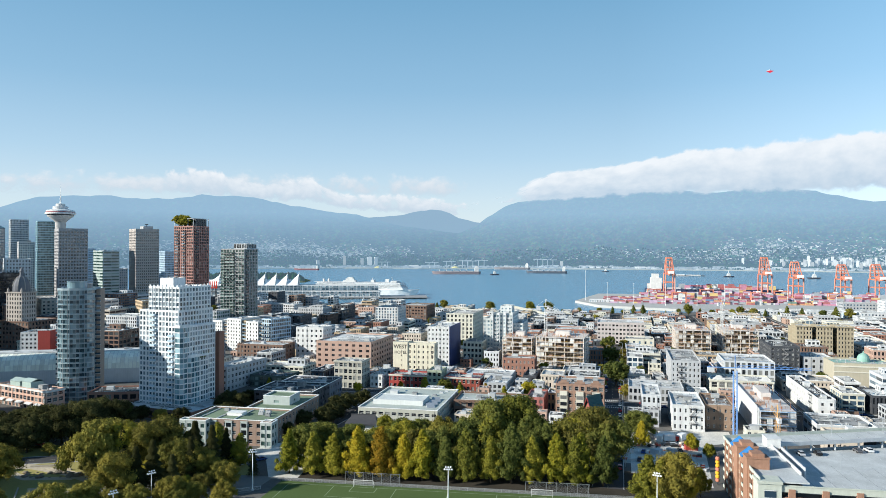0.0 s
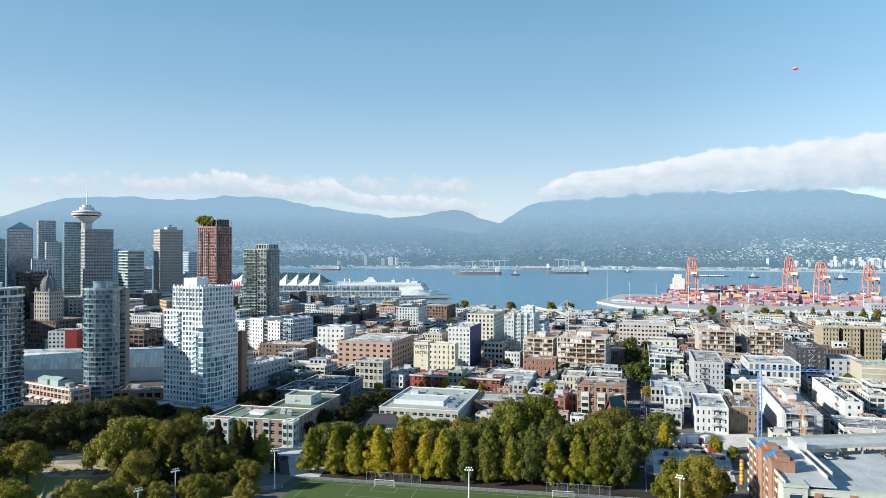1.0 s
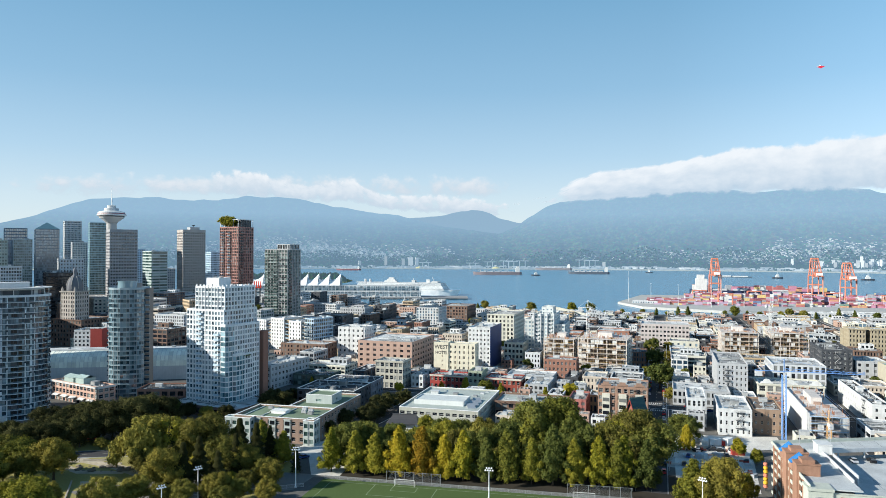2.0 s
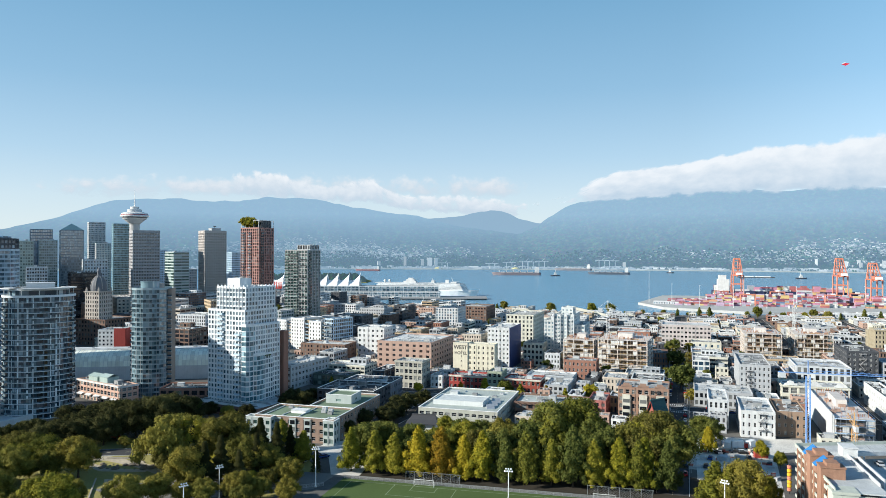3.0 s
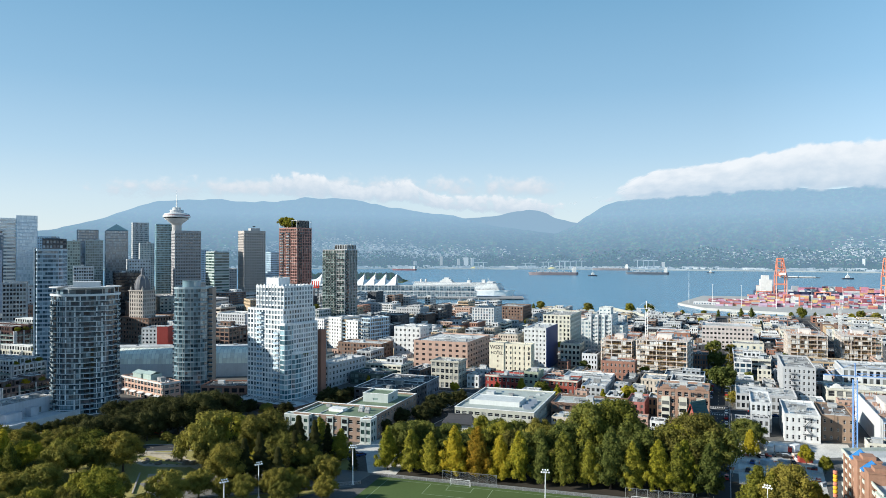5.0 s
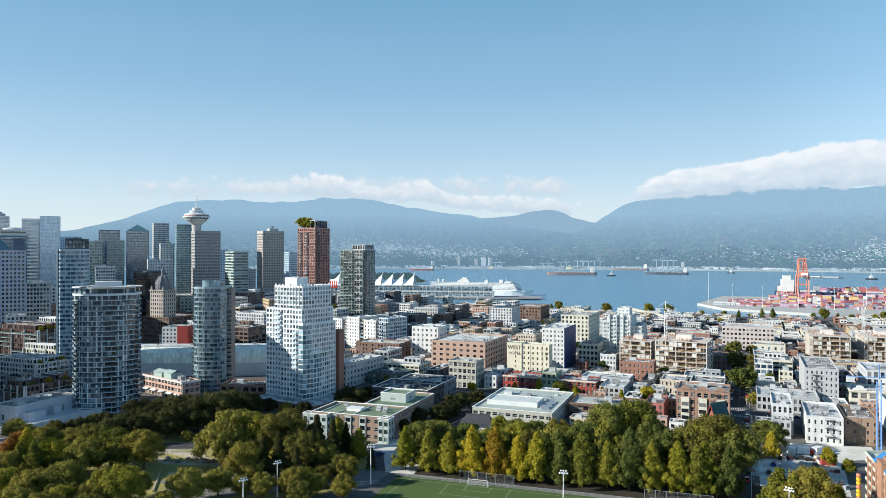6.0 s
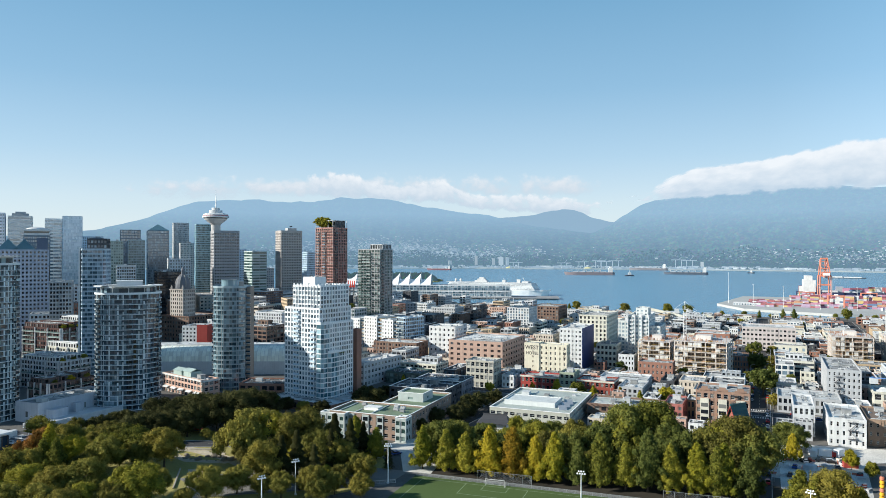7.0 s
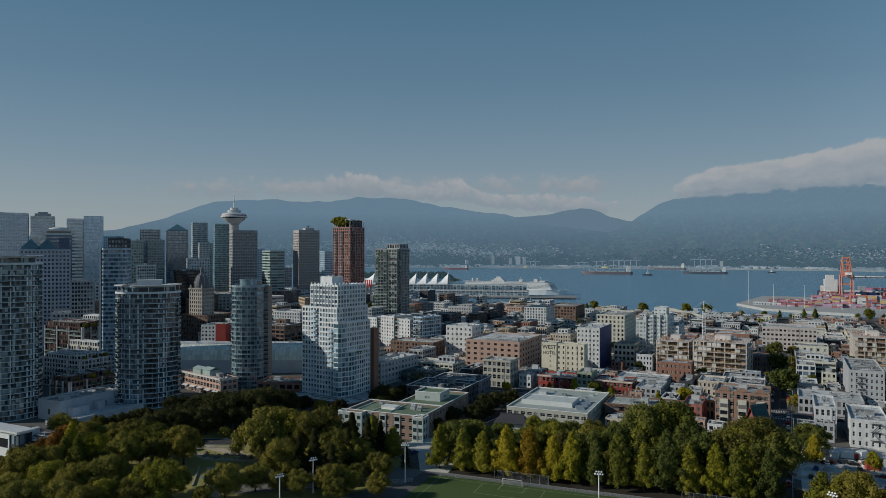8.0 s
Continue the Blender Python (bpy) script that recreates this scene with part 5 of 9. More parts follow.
def domed_tower():
    t = thing("domed_tower", "old tan stone tower with a dark ribbed dome and lantern", "tower", -508, 513, 0, 0)
    shell(t, 34, 36, 24, BROWN, GLASS_D, storey=4, bay=3.4, ww=.5, wh=.55, cornice=.6, oy=8)
    shell(t, 16, 16, 27, mat("old_tan_stone", (.40, .36, .32), .85), GLASS_K, z0=22, storey=3.8, bay=2.6, ww=.45, wh=.6, cornice=.9, parapet=.5)
    dm = mat("dark_copper_dome", (.15, .155, .17), .6)
    part("dome", Form().lathe([(6.8, 49), (7.1, 51), (7.0, 54), (6.2, 57.5), (4.6, 60.4), (2.5, 62.2), (1.9, 63)], 16), dm, t, "dark ribbed dome")
    for k in range(8):
        a = k * .7854 + .39
        f = Form()
        prev = None
        for r, z in ((7.1, 51), (7.1, 54), (6.3, 57.5), (4.7, 60.4), (2.5, 62.3)):
            p = (math.cos(a) * r, math.sin(a) * r, z)
            if prev:
                f.beam(prev, p, .5)
            prev = p
        part("rib", f, MATS["old_tan_stone"], t)
    part("lantern", Form().lathe([(2.0, 63), (1.6, 63.4), (1.6, 66.6), (2.0, 66.9), (1.3, 68.4), (.3, 70)], 10), dm, t, "small lantern")
    for x, y in ((-7, -7), (7, -7), (7, 7), (-7, 7)):
        part("corner_turret", Form().lathe([(1.0, 49), (1.0, 50.6), (.6, 51.4), (.15, 52.8)], 8, x, y), MATS["old_tan_stone"], t)
    FOOT.append((-508, 515, 22, 36, 36))


domed_tower()

# the office district beyond
DISTRICT = glass("office_blue_glass", (.035, .07, .105), (.22, .32, .40), .4, .06, 1.9)
building("glass_office_tower", "dark blue glass office tower with a pitched crown", -794.5, 753.7, 32, 28, 114, -40, mat("slate_blue_cladding", (.10, .15, .20), .45), DISTRICT, "tower", storey=3.6, bay=1.8, ww=.85, wh=.7)
t = bpy.data.objects["glass_office_tower"]
part("pitched_crown", Form().poly((-16, -14, 114), (16, -14, 114), (6, 0, 123)).poly((16, -14, 114), (16, 14, 114), (6, 0, 123)).poly((16, 14, 114), (-16, 14, 114), (6, 0, 123)).poly((-16, 14, 114), (-16, -14, 114), (6, 0, 123)), mat("crown_glass", (.16, .28, .32), .3), t, "slanted glass crown")
building("white_glass_tower", "white and glass residential tower with rounded top", -821, 823.8, 26, 22, 128, -40, WHITE, GLASS_B, "tower", storey=3.0, bay=1.8, ww=.75, wh=.6)
building("teal_glass_tower", "teal glass residential tower with white slab edges", -692, 736.6, 24, 22, 121, -42, mat("teal_spandrel", (.34, .50, .54), .5), GLASS_G, "tower", storey=3.0, bay=1.6, ww=.85, wh=.66)
t = thing("banded_office_tower", "white-banded office tower with a taller blue glass flank", "tower", -728, 556.7, 0, -38)
shell(t, 30, 17, 121, STEELW, DISTRICT, oy=-12, storey=3.7, bay=8.5, ww=.98, wh=.5)
# pale blue base colours stand in for sky mirrored in this flank
shell(t, 34, 20, 124, PALEBLUE, glass("painted_sky_glass", (.28, .44, .56), (.55, .70, .80), .6, .05, 1.8), oy=6.7, storey=3.7, bay=1.6, ww=.92, wh=.82)
FOOT.append((-728, 556, 20, 34, 34))
building("precast_office_tower", "pale precast office tower with a grid of windows", -813, 525, 44, 30, 128, -35, mat("pale_precast", (.58, .61, .66), .8), DISTRICT, "tower", storey=3.6, bay=2.4, ww=.6, wh=.5)
building("dark_capped_tower", "white and black banded office tower with a dark cap", -788.5, 544.5, 24, 24, 125, -38, WHITE, DISTRICT, "tower", storey=4.2, bay=12, ww=.98, wh=.5)
building("domed_office_tower", "dark glass office tower with a white rounded crown", -699, 500.8, 28, 24, 101, -36, MATS["slate_blue_cladding"], DISTRICT, "tower", storey=3.6, bay=2, ww=.7, wh=.55)
part("crown", Form().box(-13.8, -11.8, 101, 13.8, 11.8, 103).box(-13.2, -11.2, 103, 13.2, 11.2, 105.4).box(-13.8, -11.8, 105.4, 13.8, 11.8, 107.2).lathe([(10.5, 107.2), (9, 108.6), (5, 109.6), (1, 110)], 20), WHITE, bpy.data.objects["domed_office_tower"], "white banded crown")
part("crown_glazing", Form().box(-13.26, -11.26, 103.3, 13.26, 11.26, 105.1), GLASS_K, bpy.data.objects["domed_office_tower"])
part("cap", Form().box(-9, -8, 124, 9, 8, 128).box(-5, -5, 128, 5, 5, 130), GREY, bpy.data.objects["dark_capped_tower"], "dark plant storey")
building("gabled_precast_tower", "pale precast office tower with green glass gables", -583, 405.2, 30, 38, 86, -36, mat("blue_grey_precast", (.37, .40, .47), .8), GLASS_K, "tower", storey=3.4, bay=2.8, ww=.55, wh=.52)
t = bpy.data.objects["gabled_precast_tower"]
for y in (-11, 1):
    part("glass_gable", Form().poly((15, y - 8, 86), (15, y + 8, 86), (9, y, 95)).poly((-13, y - 8, 86), (15, y - 8, 86), (9, y, 95), (-7, y, 95)).poly((15, y + 8, 86), (-13, y + 8, 86), (-7, y, 95), (9, y, 95)).poly((-13, y + 8, 86), (-13, y - 8, 86), (-7, y, 95)), mat("green_gable_glass", (.11, .20, .23), .3), t, "green glass gable roof")
part("mansard", Form().box(-12, 10, 85, 14, 18, 96), mat("dark_mansard", (.10, .13, .19), .5), t, "dark slate mansard")
building("grey_glass_tower", "slender grey-green glass residential tower", -668.5, 602.5, 20, 18, 97.6, -40, mat("grey_green_frame", (.34, .40, .42), .6), GLASS_G, "tower", storey=2.9, bay=1.8, ww=.8, wh=.66)
building("dark_glass_tower", "slate grey flat-topped office tower", -751, 667, 26, 24, 112, -40, MATS["slate_blue_cladding"], DISTRICT, "tower", storey=3.6, bay=1.8, ww=.8, wh=.7)
building("dark_residential_tower", "slate blue glass residential tower", -699.9, 575, 14, 14, 100, -40, MATS["slate_blue_cladding"], DISTRICT, "tower", storey=3, bay=1.8, ww=.8, wh=.66)
building("green_glass_office", "green glass office block with white bands", -612, 745, 26, 20, 85, -25, mat("pale_green_band", (.40, .46, .46), .7), GLASS_G, "tower", storey=3.6, bay=10, ww=.98, wh=.6)
building("blue_office_block", "blue-grey glass office block", -667, 946, 32, 20, 84, -37, PALEBLUE, DISTRICT, "tower", storey=3.5, bay=2, ww=.8, wh=.6)
building("black_office_block", "low black glass office block with a white cap", -619, 605, 40, 30, 62, -40, mat("black_cladding", (.02, .02, .024), .4), GLASS_K, "office block", storey=3.6, bay=2.2, ww=.9, wh=.75, roof=ROOFPALE)
building("white_stepped_block", "pale stepped office block", -640, 640, 34, 24, 76, -40, LIGHTGREY, GLASS_D, "office block", storey=3.6, bay=3, ww=.5, wh=.5)
building("white_office_tower", "white residential tower with glass balconies", -741, 755, 18, 18, 96, -40, WHITE, GLASS_B, "tower", storey=3, bay=2, ww=.6, wh=.6)
for i, (x, y, w, d, h, m, gl) in enumerate(((-690, 860, 30, 24, 60, GREY, GLASS_B), (-760, 880, 26, 26, 88, PALEBLUE, DISTRICT), (-860, 700, 30, 26, 105, PALEBLUE, DISTRICT), (-880, 620, 26, 26, 98, PALEBLUE, DISTRICT), (-560, 650, 34, 26, 38, BEIGE, GLASS_D), (-640, 500, 30, 22, 50, LIGHTGREY, GLASS_D),
                                            (-560, 560, 26, 22, 34, BROWN, GLASS_D), (-600, 350, 30, 26, 40, BROWN, GLASS_D), (-540, 330, 30, 26, 30, BEIGE, GLASS_D), (-520, 380, 24, 20, 36, LIGHTGREY, GLASS_D), (-700, 420, 30, 26, 60, LIGHTGREY, GLASS_D), (-760, 440, 26, 24, 84, PALEBLUE, DISTRICT), (-470, 640, 30, 26, 34, TAN, GLASS_D))):
    building("office_block", ("mid-rise office block of %s with rows of dark windows" % m.name.replace("_", " ")), x, y, w, d, h, -40, m, gl, "office block", seed=i, storey=3.5, bay=2.6, ww=.6, wh=.55)
for x, y, w, d, h, m, gl, lb in ((-653, 559, 17, 17, 96, mat("sage_tower_frame", (.36, .42, .38), .6), GLASS_G, "pale green glass residential tower"), (-600, 528, 22, 18, 70, LIGHTGREY, GLASS_D, "pale grey residential slab with rows of windows"), (-512, 388, 26, 16, 61, GREY, GLASS_D, "grey concrete slab with balcony bands"),
                                 (-560, 470, 30, 18, 44, BROWN, GLASS_K, "brown brick mid-rise with dark windows"), (-610, 455, 26, 20, 52, LIGHTGREY, GLASS_B, "pale banded mid-rise with blue windows"), (-655, 470, 24, 20, 70, DARKGREY, GLASS_K, "black glass mid-rise with a flat roof"), (-545, 430, 20, 16, 40, BRICK, GLASS_D, "red brick mid-rise with a flat roof")):
    building("office_block", lb, x, y, w, d, h, -40, m, gl, "office block", seed=int(h), storey=3.2, bay=2.2, ww=.7, wh=.6)
# unseen towers, added west of the view so their shade falls on the terraces
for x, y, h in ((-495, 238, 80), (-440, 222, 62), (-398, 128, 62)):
    building("residential_tower", "added grey tower out of view that shades the terraces", x, y, 28, 28, h, 20, GREY, GLASS_B, "tower", storey=2.9, bay=3, ww=.6, wh=.6)

# ------------------------------------------------------------ trees of the park and the streets
tree("gold", -122.5, 249.2, 17.5, .92)
tree("maple", -112.7, 250.3, 16.8, .92)
tree("maple", -104.9, 250.3, 16.6, .92)
tree("gold", -95.5, 251.3, 19.7, .92)
tree("amber", -86.8, 252.8, 19.9, .92)
tree("gold", -78.4, 254.3, 17.1, .92)
tree("gold", -71.1, 254.2, 19.5, .92)
tree("poplar", -62.3, 255.1, 17.1, .92)
tree("maple", -54.9, 256.4, 20.2, .92)
tree("maple", -46.1, 258.0, 17.5, .92)
tree("poplar", -38.5, 259.3, 22.8, .92)
tree("maple", -30.9, 259.9, 18.0, .92)
tree("gold", -22.2, 261.5, 19.2, .92)
tree("maple", -15.6, 261.9, 18.5, .92)
tree("gold", -13.7, 263.6, 19.5, .92)
tree("poplar", -5.7, 264.4, 18.8, .92)
tree("elm", -116.1, 268.3, 16.6)
tree("lime", -83.9, 276.6, 15.8)
tree("elm", -106.3, 265.3, 10.9)
tree("lime", -89.4, 271.3, 13.3)
tree("willow", -70.1, 280.2, 16.1)
tree("elm", -51.9, 282.5, 25.8)
tree("lime", -42.7, 287.3, 26.9)
tree("elm", -35.5, 285.2, 22.7)
tree("oak", -28.2, 279.4, 15.5)
tree("olive", -20.8, 282.8, 20.7)
tree("lime", -13.3, 287.0, 22.4)
tree("elm", -9.1, 289.3, 20.2)
tree("elm", -55.2, 273.9, 18.4)
tree("oak", -59.5, 267.6, 11.1)
tree("elm", -95.6, 262.0, 14.3)
tree("maple", 9.2, 249.3, 17.1, 1.15)
tree("oak", 17.5, 248.1, 18.4, 0.95)
tree("maple", 13.6, 248.2, 15.9, 1.1)
tree("lime", 21.9, 249.2, 13.5, 0.75)
tree("elm", 9.0, 334, 13.5, 1.3)
tree("gold", 9.6, 322.5, 11.5, 0.95)
tree("elm", -2.2, 462, 17.0, 1.1)
tree("elm", -7, 545, 14.0, 1.1)
tree("elm", -9.5, 625, 13.0, 1.1)
for i, (x, y) in enumerate(((-126, 402.2), (-111, 402.4), (-99, 402.2), (-75, 402.4), (-64, 402.2), (-50, 402.3))):
    tree(("amber", "gold", "lime", "amber", "gold", "yellow")[i], x, y, 8.5 + (i * 7 % 4), 1.05)
tree("yellow", 30.0, 318.8, 7.7, 0.8)
tree("lime", 35.6, 307.6, 6.9, 0.8)
tree("lime", 27.4, 260.7, 9.8, 0.8)
tree("elm", -58.3, 277.7, 17.9, 1.05)
tree("lime", -47.4, 280.6, 24.1, 1.05)
tree("elm", -31.0, 275.0, 19.6, 1.05)
tree("oak", -12.2, 283.2, 24.6, 1.05)
tree("elm", -4.7, 280.8, 21.2, 1.05)
tree("oak", -75.7, 268.6, 15.2, 1.05)
tree("elm", -70.3, 270.0, 16.1, 1.05)
tree("lime", -97.2, 273.2, 13.4, 1.05)
tree("elm", -121.6, 261.4, 17.3, 1.05)
tree("lime", -120.4, 269.6, 13.9, 1.05)
tree("elm", -107.9, 278.7, 12.9, 1.05)
tree("oak", -118.7, 280.2, 10.3, 1.05)
tree("shaded_oak", -141.7, 343.9, 10.2, 1.2)
tree("shaded_oak", -140.1, 351.0, 10.4, 1.2)
tree("shaded_oak", -136.9, 365.9, 9.3, 1.2)
tree("shaded_oak", -137.8, 328.6, 10.1, 1.2)
tree("shaded_oak", -138.6, 320.1, 9.6, 1.2)
tree("shaded_oak", -146.8, 312.3, 9.4, 1.2)
tree("shaded_oak", -147.6, 296.2, 7.7, 1.2)
tree("shaded_oak", -202.5, 334.6, 8.9, 1.3)
tree("shaded_oak", -203.9, 345.4, 9.8, 1.3)
tree("shaded_oak", -195.3, 339.3, 9.9, 1.3)
tree("shaded_oak", -197.9, 352.8, 8.7, 1.3)
tree("shaded_oak", -194.8, 356.6, 8.1, 1.3)
tree("shaded_oak", -193.2, 363.2, 8.6, 1.3)
tree("shaded_oak", -191.6, 321.9, 8.6, 1.3)
tree("shaded_oak", -195.1, 317.2, 8.5, 1.3)
tree("shaded_oak", -177.8, 367.2, 7.0, 1.3)
tree("shaded_oak", -169.8, 364.7, 7.9, 1.3)
tree("olive", -193.5, 236.7, 20.9, 1.2)
tree("willow", -192.4, 226.3, 18.0, 1.2)
tree("lime", -186.1, 238.6, 19.4)
tree("oak", -175.3, 237.7, 19.6)
tree("oak", -170.2, 242.7, 20.3)
tree("fir", -159.8, 243.9, 19.1, 1.6)
tree("fir", -153.4, 245.6, 17.5, 1.4)
tree("olive", -157.7, 231.8, 15.7, 1.1)
tree("oak", -150.6, 233.7, 12.6, 1.1)
tree("fir", -150.8, 251.5, 15.2, 1.3)
tree("maple", -145.5, 252.9, 13.4, 1.1)
tree("maple", -162.6, 264.5, 14.1)
tree("oak", -134.3, 223.9, 10.3)
tree("olive", -229.4, 246.4, 5.2, 1.3)
tree("fir", -161.9, 212.0, 17.5, 1.4)
tree("oak", -166.6, 207.9, 16.4)
tree("olive", -169.1, 196.4, 10.1, 1.3)
tree("lime", -145.0, 216.4, 7.8, 0.9)
tree("fir", -150.9, 209.2, 7.6, 1.5)
tree("fir", -134.5, 243.3, 10.0, 1.2)
tree("oak", -144.0, 205.5, 11.2)
tree("olive", -137.4, 209.9, 8.5)
tree("oak", -158.5, 196.6, 8.7)
tree("maple", -250.8, 183.5, 16.3, 1.3)
tree("yellow", -241.0, 188.2, 14.1)
tree("olive", -228.3, 190.4, 15.0)
tree("lime", -220.5, 198.0, 3.2, 1.1)
tree("olive", -212.6, 201.7, 3.2, 1.1)
tree("olive", -223.6, 194.1, 3.2)
tree("oak", -244.5, 161.6, 15.9, 1.2)
tree("lime", -226.7, 157.6, 13.3, 1.2)
tree("oak", -215.7, 159.9, 14.1, 1.1)
tree("olive", -208.7, 166.2, 14.9, 1.1)
tree("oak", -189.5, 161.3, 11.7)
tree("lime", -188.2, 170.2, 15.8, 1.2)
tree("oak", -172.8, 174.7, 8.3)
tree("olive", -218.9, 144.6, 12.5, 1.2)
tree("oak", -197.1, 149.9, 12.2, 1.1)
tree("lime", -198.4, 157.0, 11.7)
tree("oak", -256.1, 210.7, 10.3, 1.1)
tree("oak", -266.8, 205.6, 8.4, 1.1)
tree("olive", -207.6, 150.0, 12.5, 1.1)
tree("shaded_oak", -257.8, 246.2, 13.6, 1.1)
tree("shaded_oak", -251.8, 252.6, 14.0, 1.1)
tree("shaded_oak", -241.1, 254.2, 15.9, 1.1)
tree("shaded_oak", -236.2, 260.1, 17.9, 1.1)
tree("shaded_oak", -230.4, 265.2, 18.8, 1.1)
tree("shaded_oak", -225.6, 267.6, 16.2, 1.1)
tree("shaded_oak", -225.4, 279.9, 16.7, 1.1)
tree("shaded_oak", -257.0, 235.5, 12.8, 1.1)
tree("shaded_oak", -260.0, 228.7, 11.4, 1.1)
tree("shaded_oak", -238.2, 234.0, 3.2, 1.1)
tree("olive", -175.1, 189.8, 8.0, 1.1)
tree("lime", -168.0, 229.4, 9.0, 1.1)
tree("oak", -186.8, 222.3, 10.5, 1.1)
tree("olive", -222.5, 177.6, 10.6, 1.1)
tree("olive", -188.1, 260.0, 8.9, 1.1)
tree("fir", -161.9, 227.7, 9.6, 1.1)
tree("oak", -219.2, 152.5, 7.3, 1.1)
tree("lime", -140.9, 233.8, 7.7, 1.1)
tree("oak", -202.5, 188.8, 3.2, 1.1)
tree("olive", -196.2, 247.0, 8.8, 1.1)
tree("olive", -193.8, 185.3, 8.2, 1.1)
tree("olive", -230.0, 223.9, 3.2, 1.1)
tree("fir", -164.9, 233.9, 9.0, 1.1)
tree("lime", -152.3, 257.9, 8.5, 1.1)
tree("olive", -233.1, 149.1, 11.2, 1.1)
tree("olive", -152.4, 199.3, 9.1, 1.1)
tree("oak", -231.2, 178.6, 7.3, 1.1)
tree("fir", -187.2, 267.4, 7.5, 1.1)
tree("oak", -230.7, 184.2, 9.4, 1.1)
tree("olive", -213.9, 147.7, 8.9, 1.1)
tree("oak", -202.2, 149.8, 10.2, 1.1)
tree("oak", -206.6, 259.3, 7.2, 1.1)
tree("fir", -249.8, 167.7, 7.5, 1.1)
tree("olive", -139.0, 228.0, 9.3, 1.1)
tree("lime", -230.7, 200.2, 8.6, 1.1)
tree("olive", -257.5, 178.2, 11.5, 1.1)
tree("olive", -138.6, 201.4, 8.1, 1.1)
tree("fir", -231.2, 167.2, 8.8, 1.1)
tree("oak", -126.7, 209.7, 8.5, 1.1)
tree("fir", -190.0, 175.8, 10.6, 1.1)
tree("oak", -286.8, 224.9, 8.8, 1.1)
tree("shaded_oak", -282.1, 231.7, 9.2, 1.1)
tree("shaded_oak", -278.4, 238.0, 9.6, 1.1)
tree("shaded_oak", -274.2, 242.3, 10.7, 1.1)
tree("shaded_oak", -263.0, 252.4, 15.6, 1.3)
tree("shaded_oak", -254.5, 256.5, 15.4, 1.3)
tree("shaded_oak", -246.3, 262.8, 17.4, 1.3)
tree("shaded_oak", -236.5, 267.5, 18.0, 1.3)
tree("shaded_oak", -230.8, 275.1, 17.7, 1.2)
tree("olive", -285.1, 206.9, 13.5, 1.2)
tree("oak", -272.4, 208.2, 11.4, 1.2)
tree("olive", -267.0, 213.6, 9.8, 1.2)
tree("oak", -263.5, 222.3, 10.7, 1.2)
tree("shaded_oak", -255.7, 229.1, 11.8, 1.2)
tree("shaded_oak", -250.7, 235.7, 12.2, 1.2)
tree("olive", -255.3, 221.2, 11.1, 1.2)
tree("oak", -256.7, 210.9, 9.5, 1.1)
tree("shaded_oak", -249.5, 242.7, 13.0, 1.2)
tree("shaded_oak", -241.3, 246.6, 13.0, 1.2)
tree("olive", -263.9, 196.6, 10.8, 1.1)
tree("olive", -246.8, 174.6, 12.7, 0.85)
tree("maple", -238.3, 178.7, 16.7, 0.85)
tree("yellow", -240.6, 188.8, 13.7, 0.85)

tree("lime", -228.0, 206.5, 15.0, 1.05)
tree("oak", -215.8, 208.4, 16.2, 1.1)
tree("olive", -222.0, 203.0, 12.0, 1.1)
tree("lime", -238.4, 202.6, 12.6, 1.1)
tree("olive", -172.0, 184.4, 13.0, 1.05)
tree("redleaf", -256.5, 178.6, 14.5, .75)
tree("redleaf", -251.5, 181.5, 17.5, .6)
tree("gold", -248.6, 183.6, 19.5, .95)
tree("maple", -246.5, 179.4, 15.5, .95)
tree("elm", -114.2, 291.0, 9.6, .95)
tree("lime", -98.8, 297.0, 12.8, .95)
tree("elm", -89.1, 291.0, 14.4, .95)
tree("elm", -81.3, 294.0, 13.6, .95)
tree("oak", -73.2, 297.0, 14.2, .95)
tree("elm", -125.8, 294.0, 8.1, .95)
tree("fir", -166.4, 211.0, 16.5, 1.5)
tree("fir", -149.3, 214.5, 15, 1.4)
tree("fir", -152.5, 230.2, 17, 1.3)
tree("fir", -160.5, 219.3, 18, 1.5)
tree("oak", -140.3, 218.5, 8.5, 1.0)
tree("fir", -183.0, 232.0, 17, 1.4)
tree("shaded_oak", -186.5, 250.5, 15, 1.2)
tree("olive", -250, 311, 8.5, 1.1)
tree("elm", -241, 308, 9.0, 1.0)
tree("shaded_oak", -231, 306, 8.0, 1.2)
tree("olive", -219, 305, 7.5, 1.1)
tree("shaded_oak", -209, 307, 8.5, 1.1)
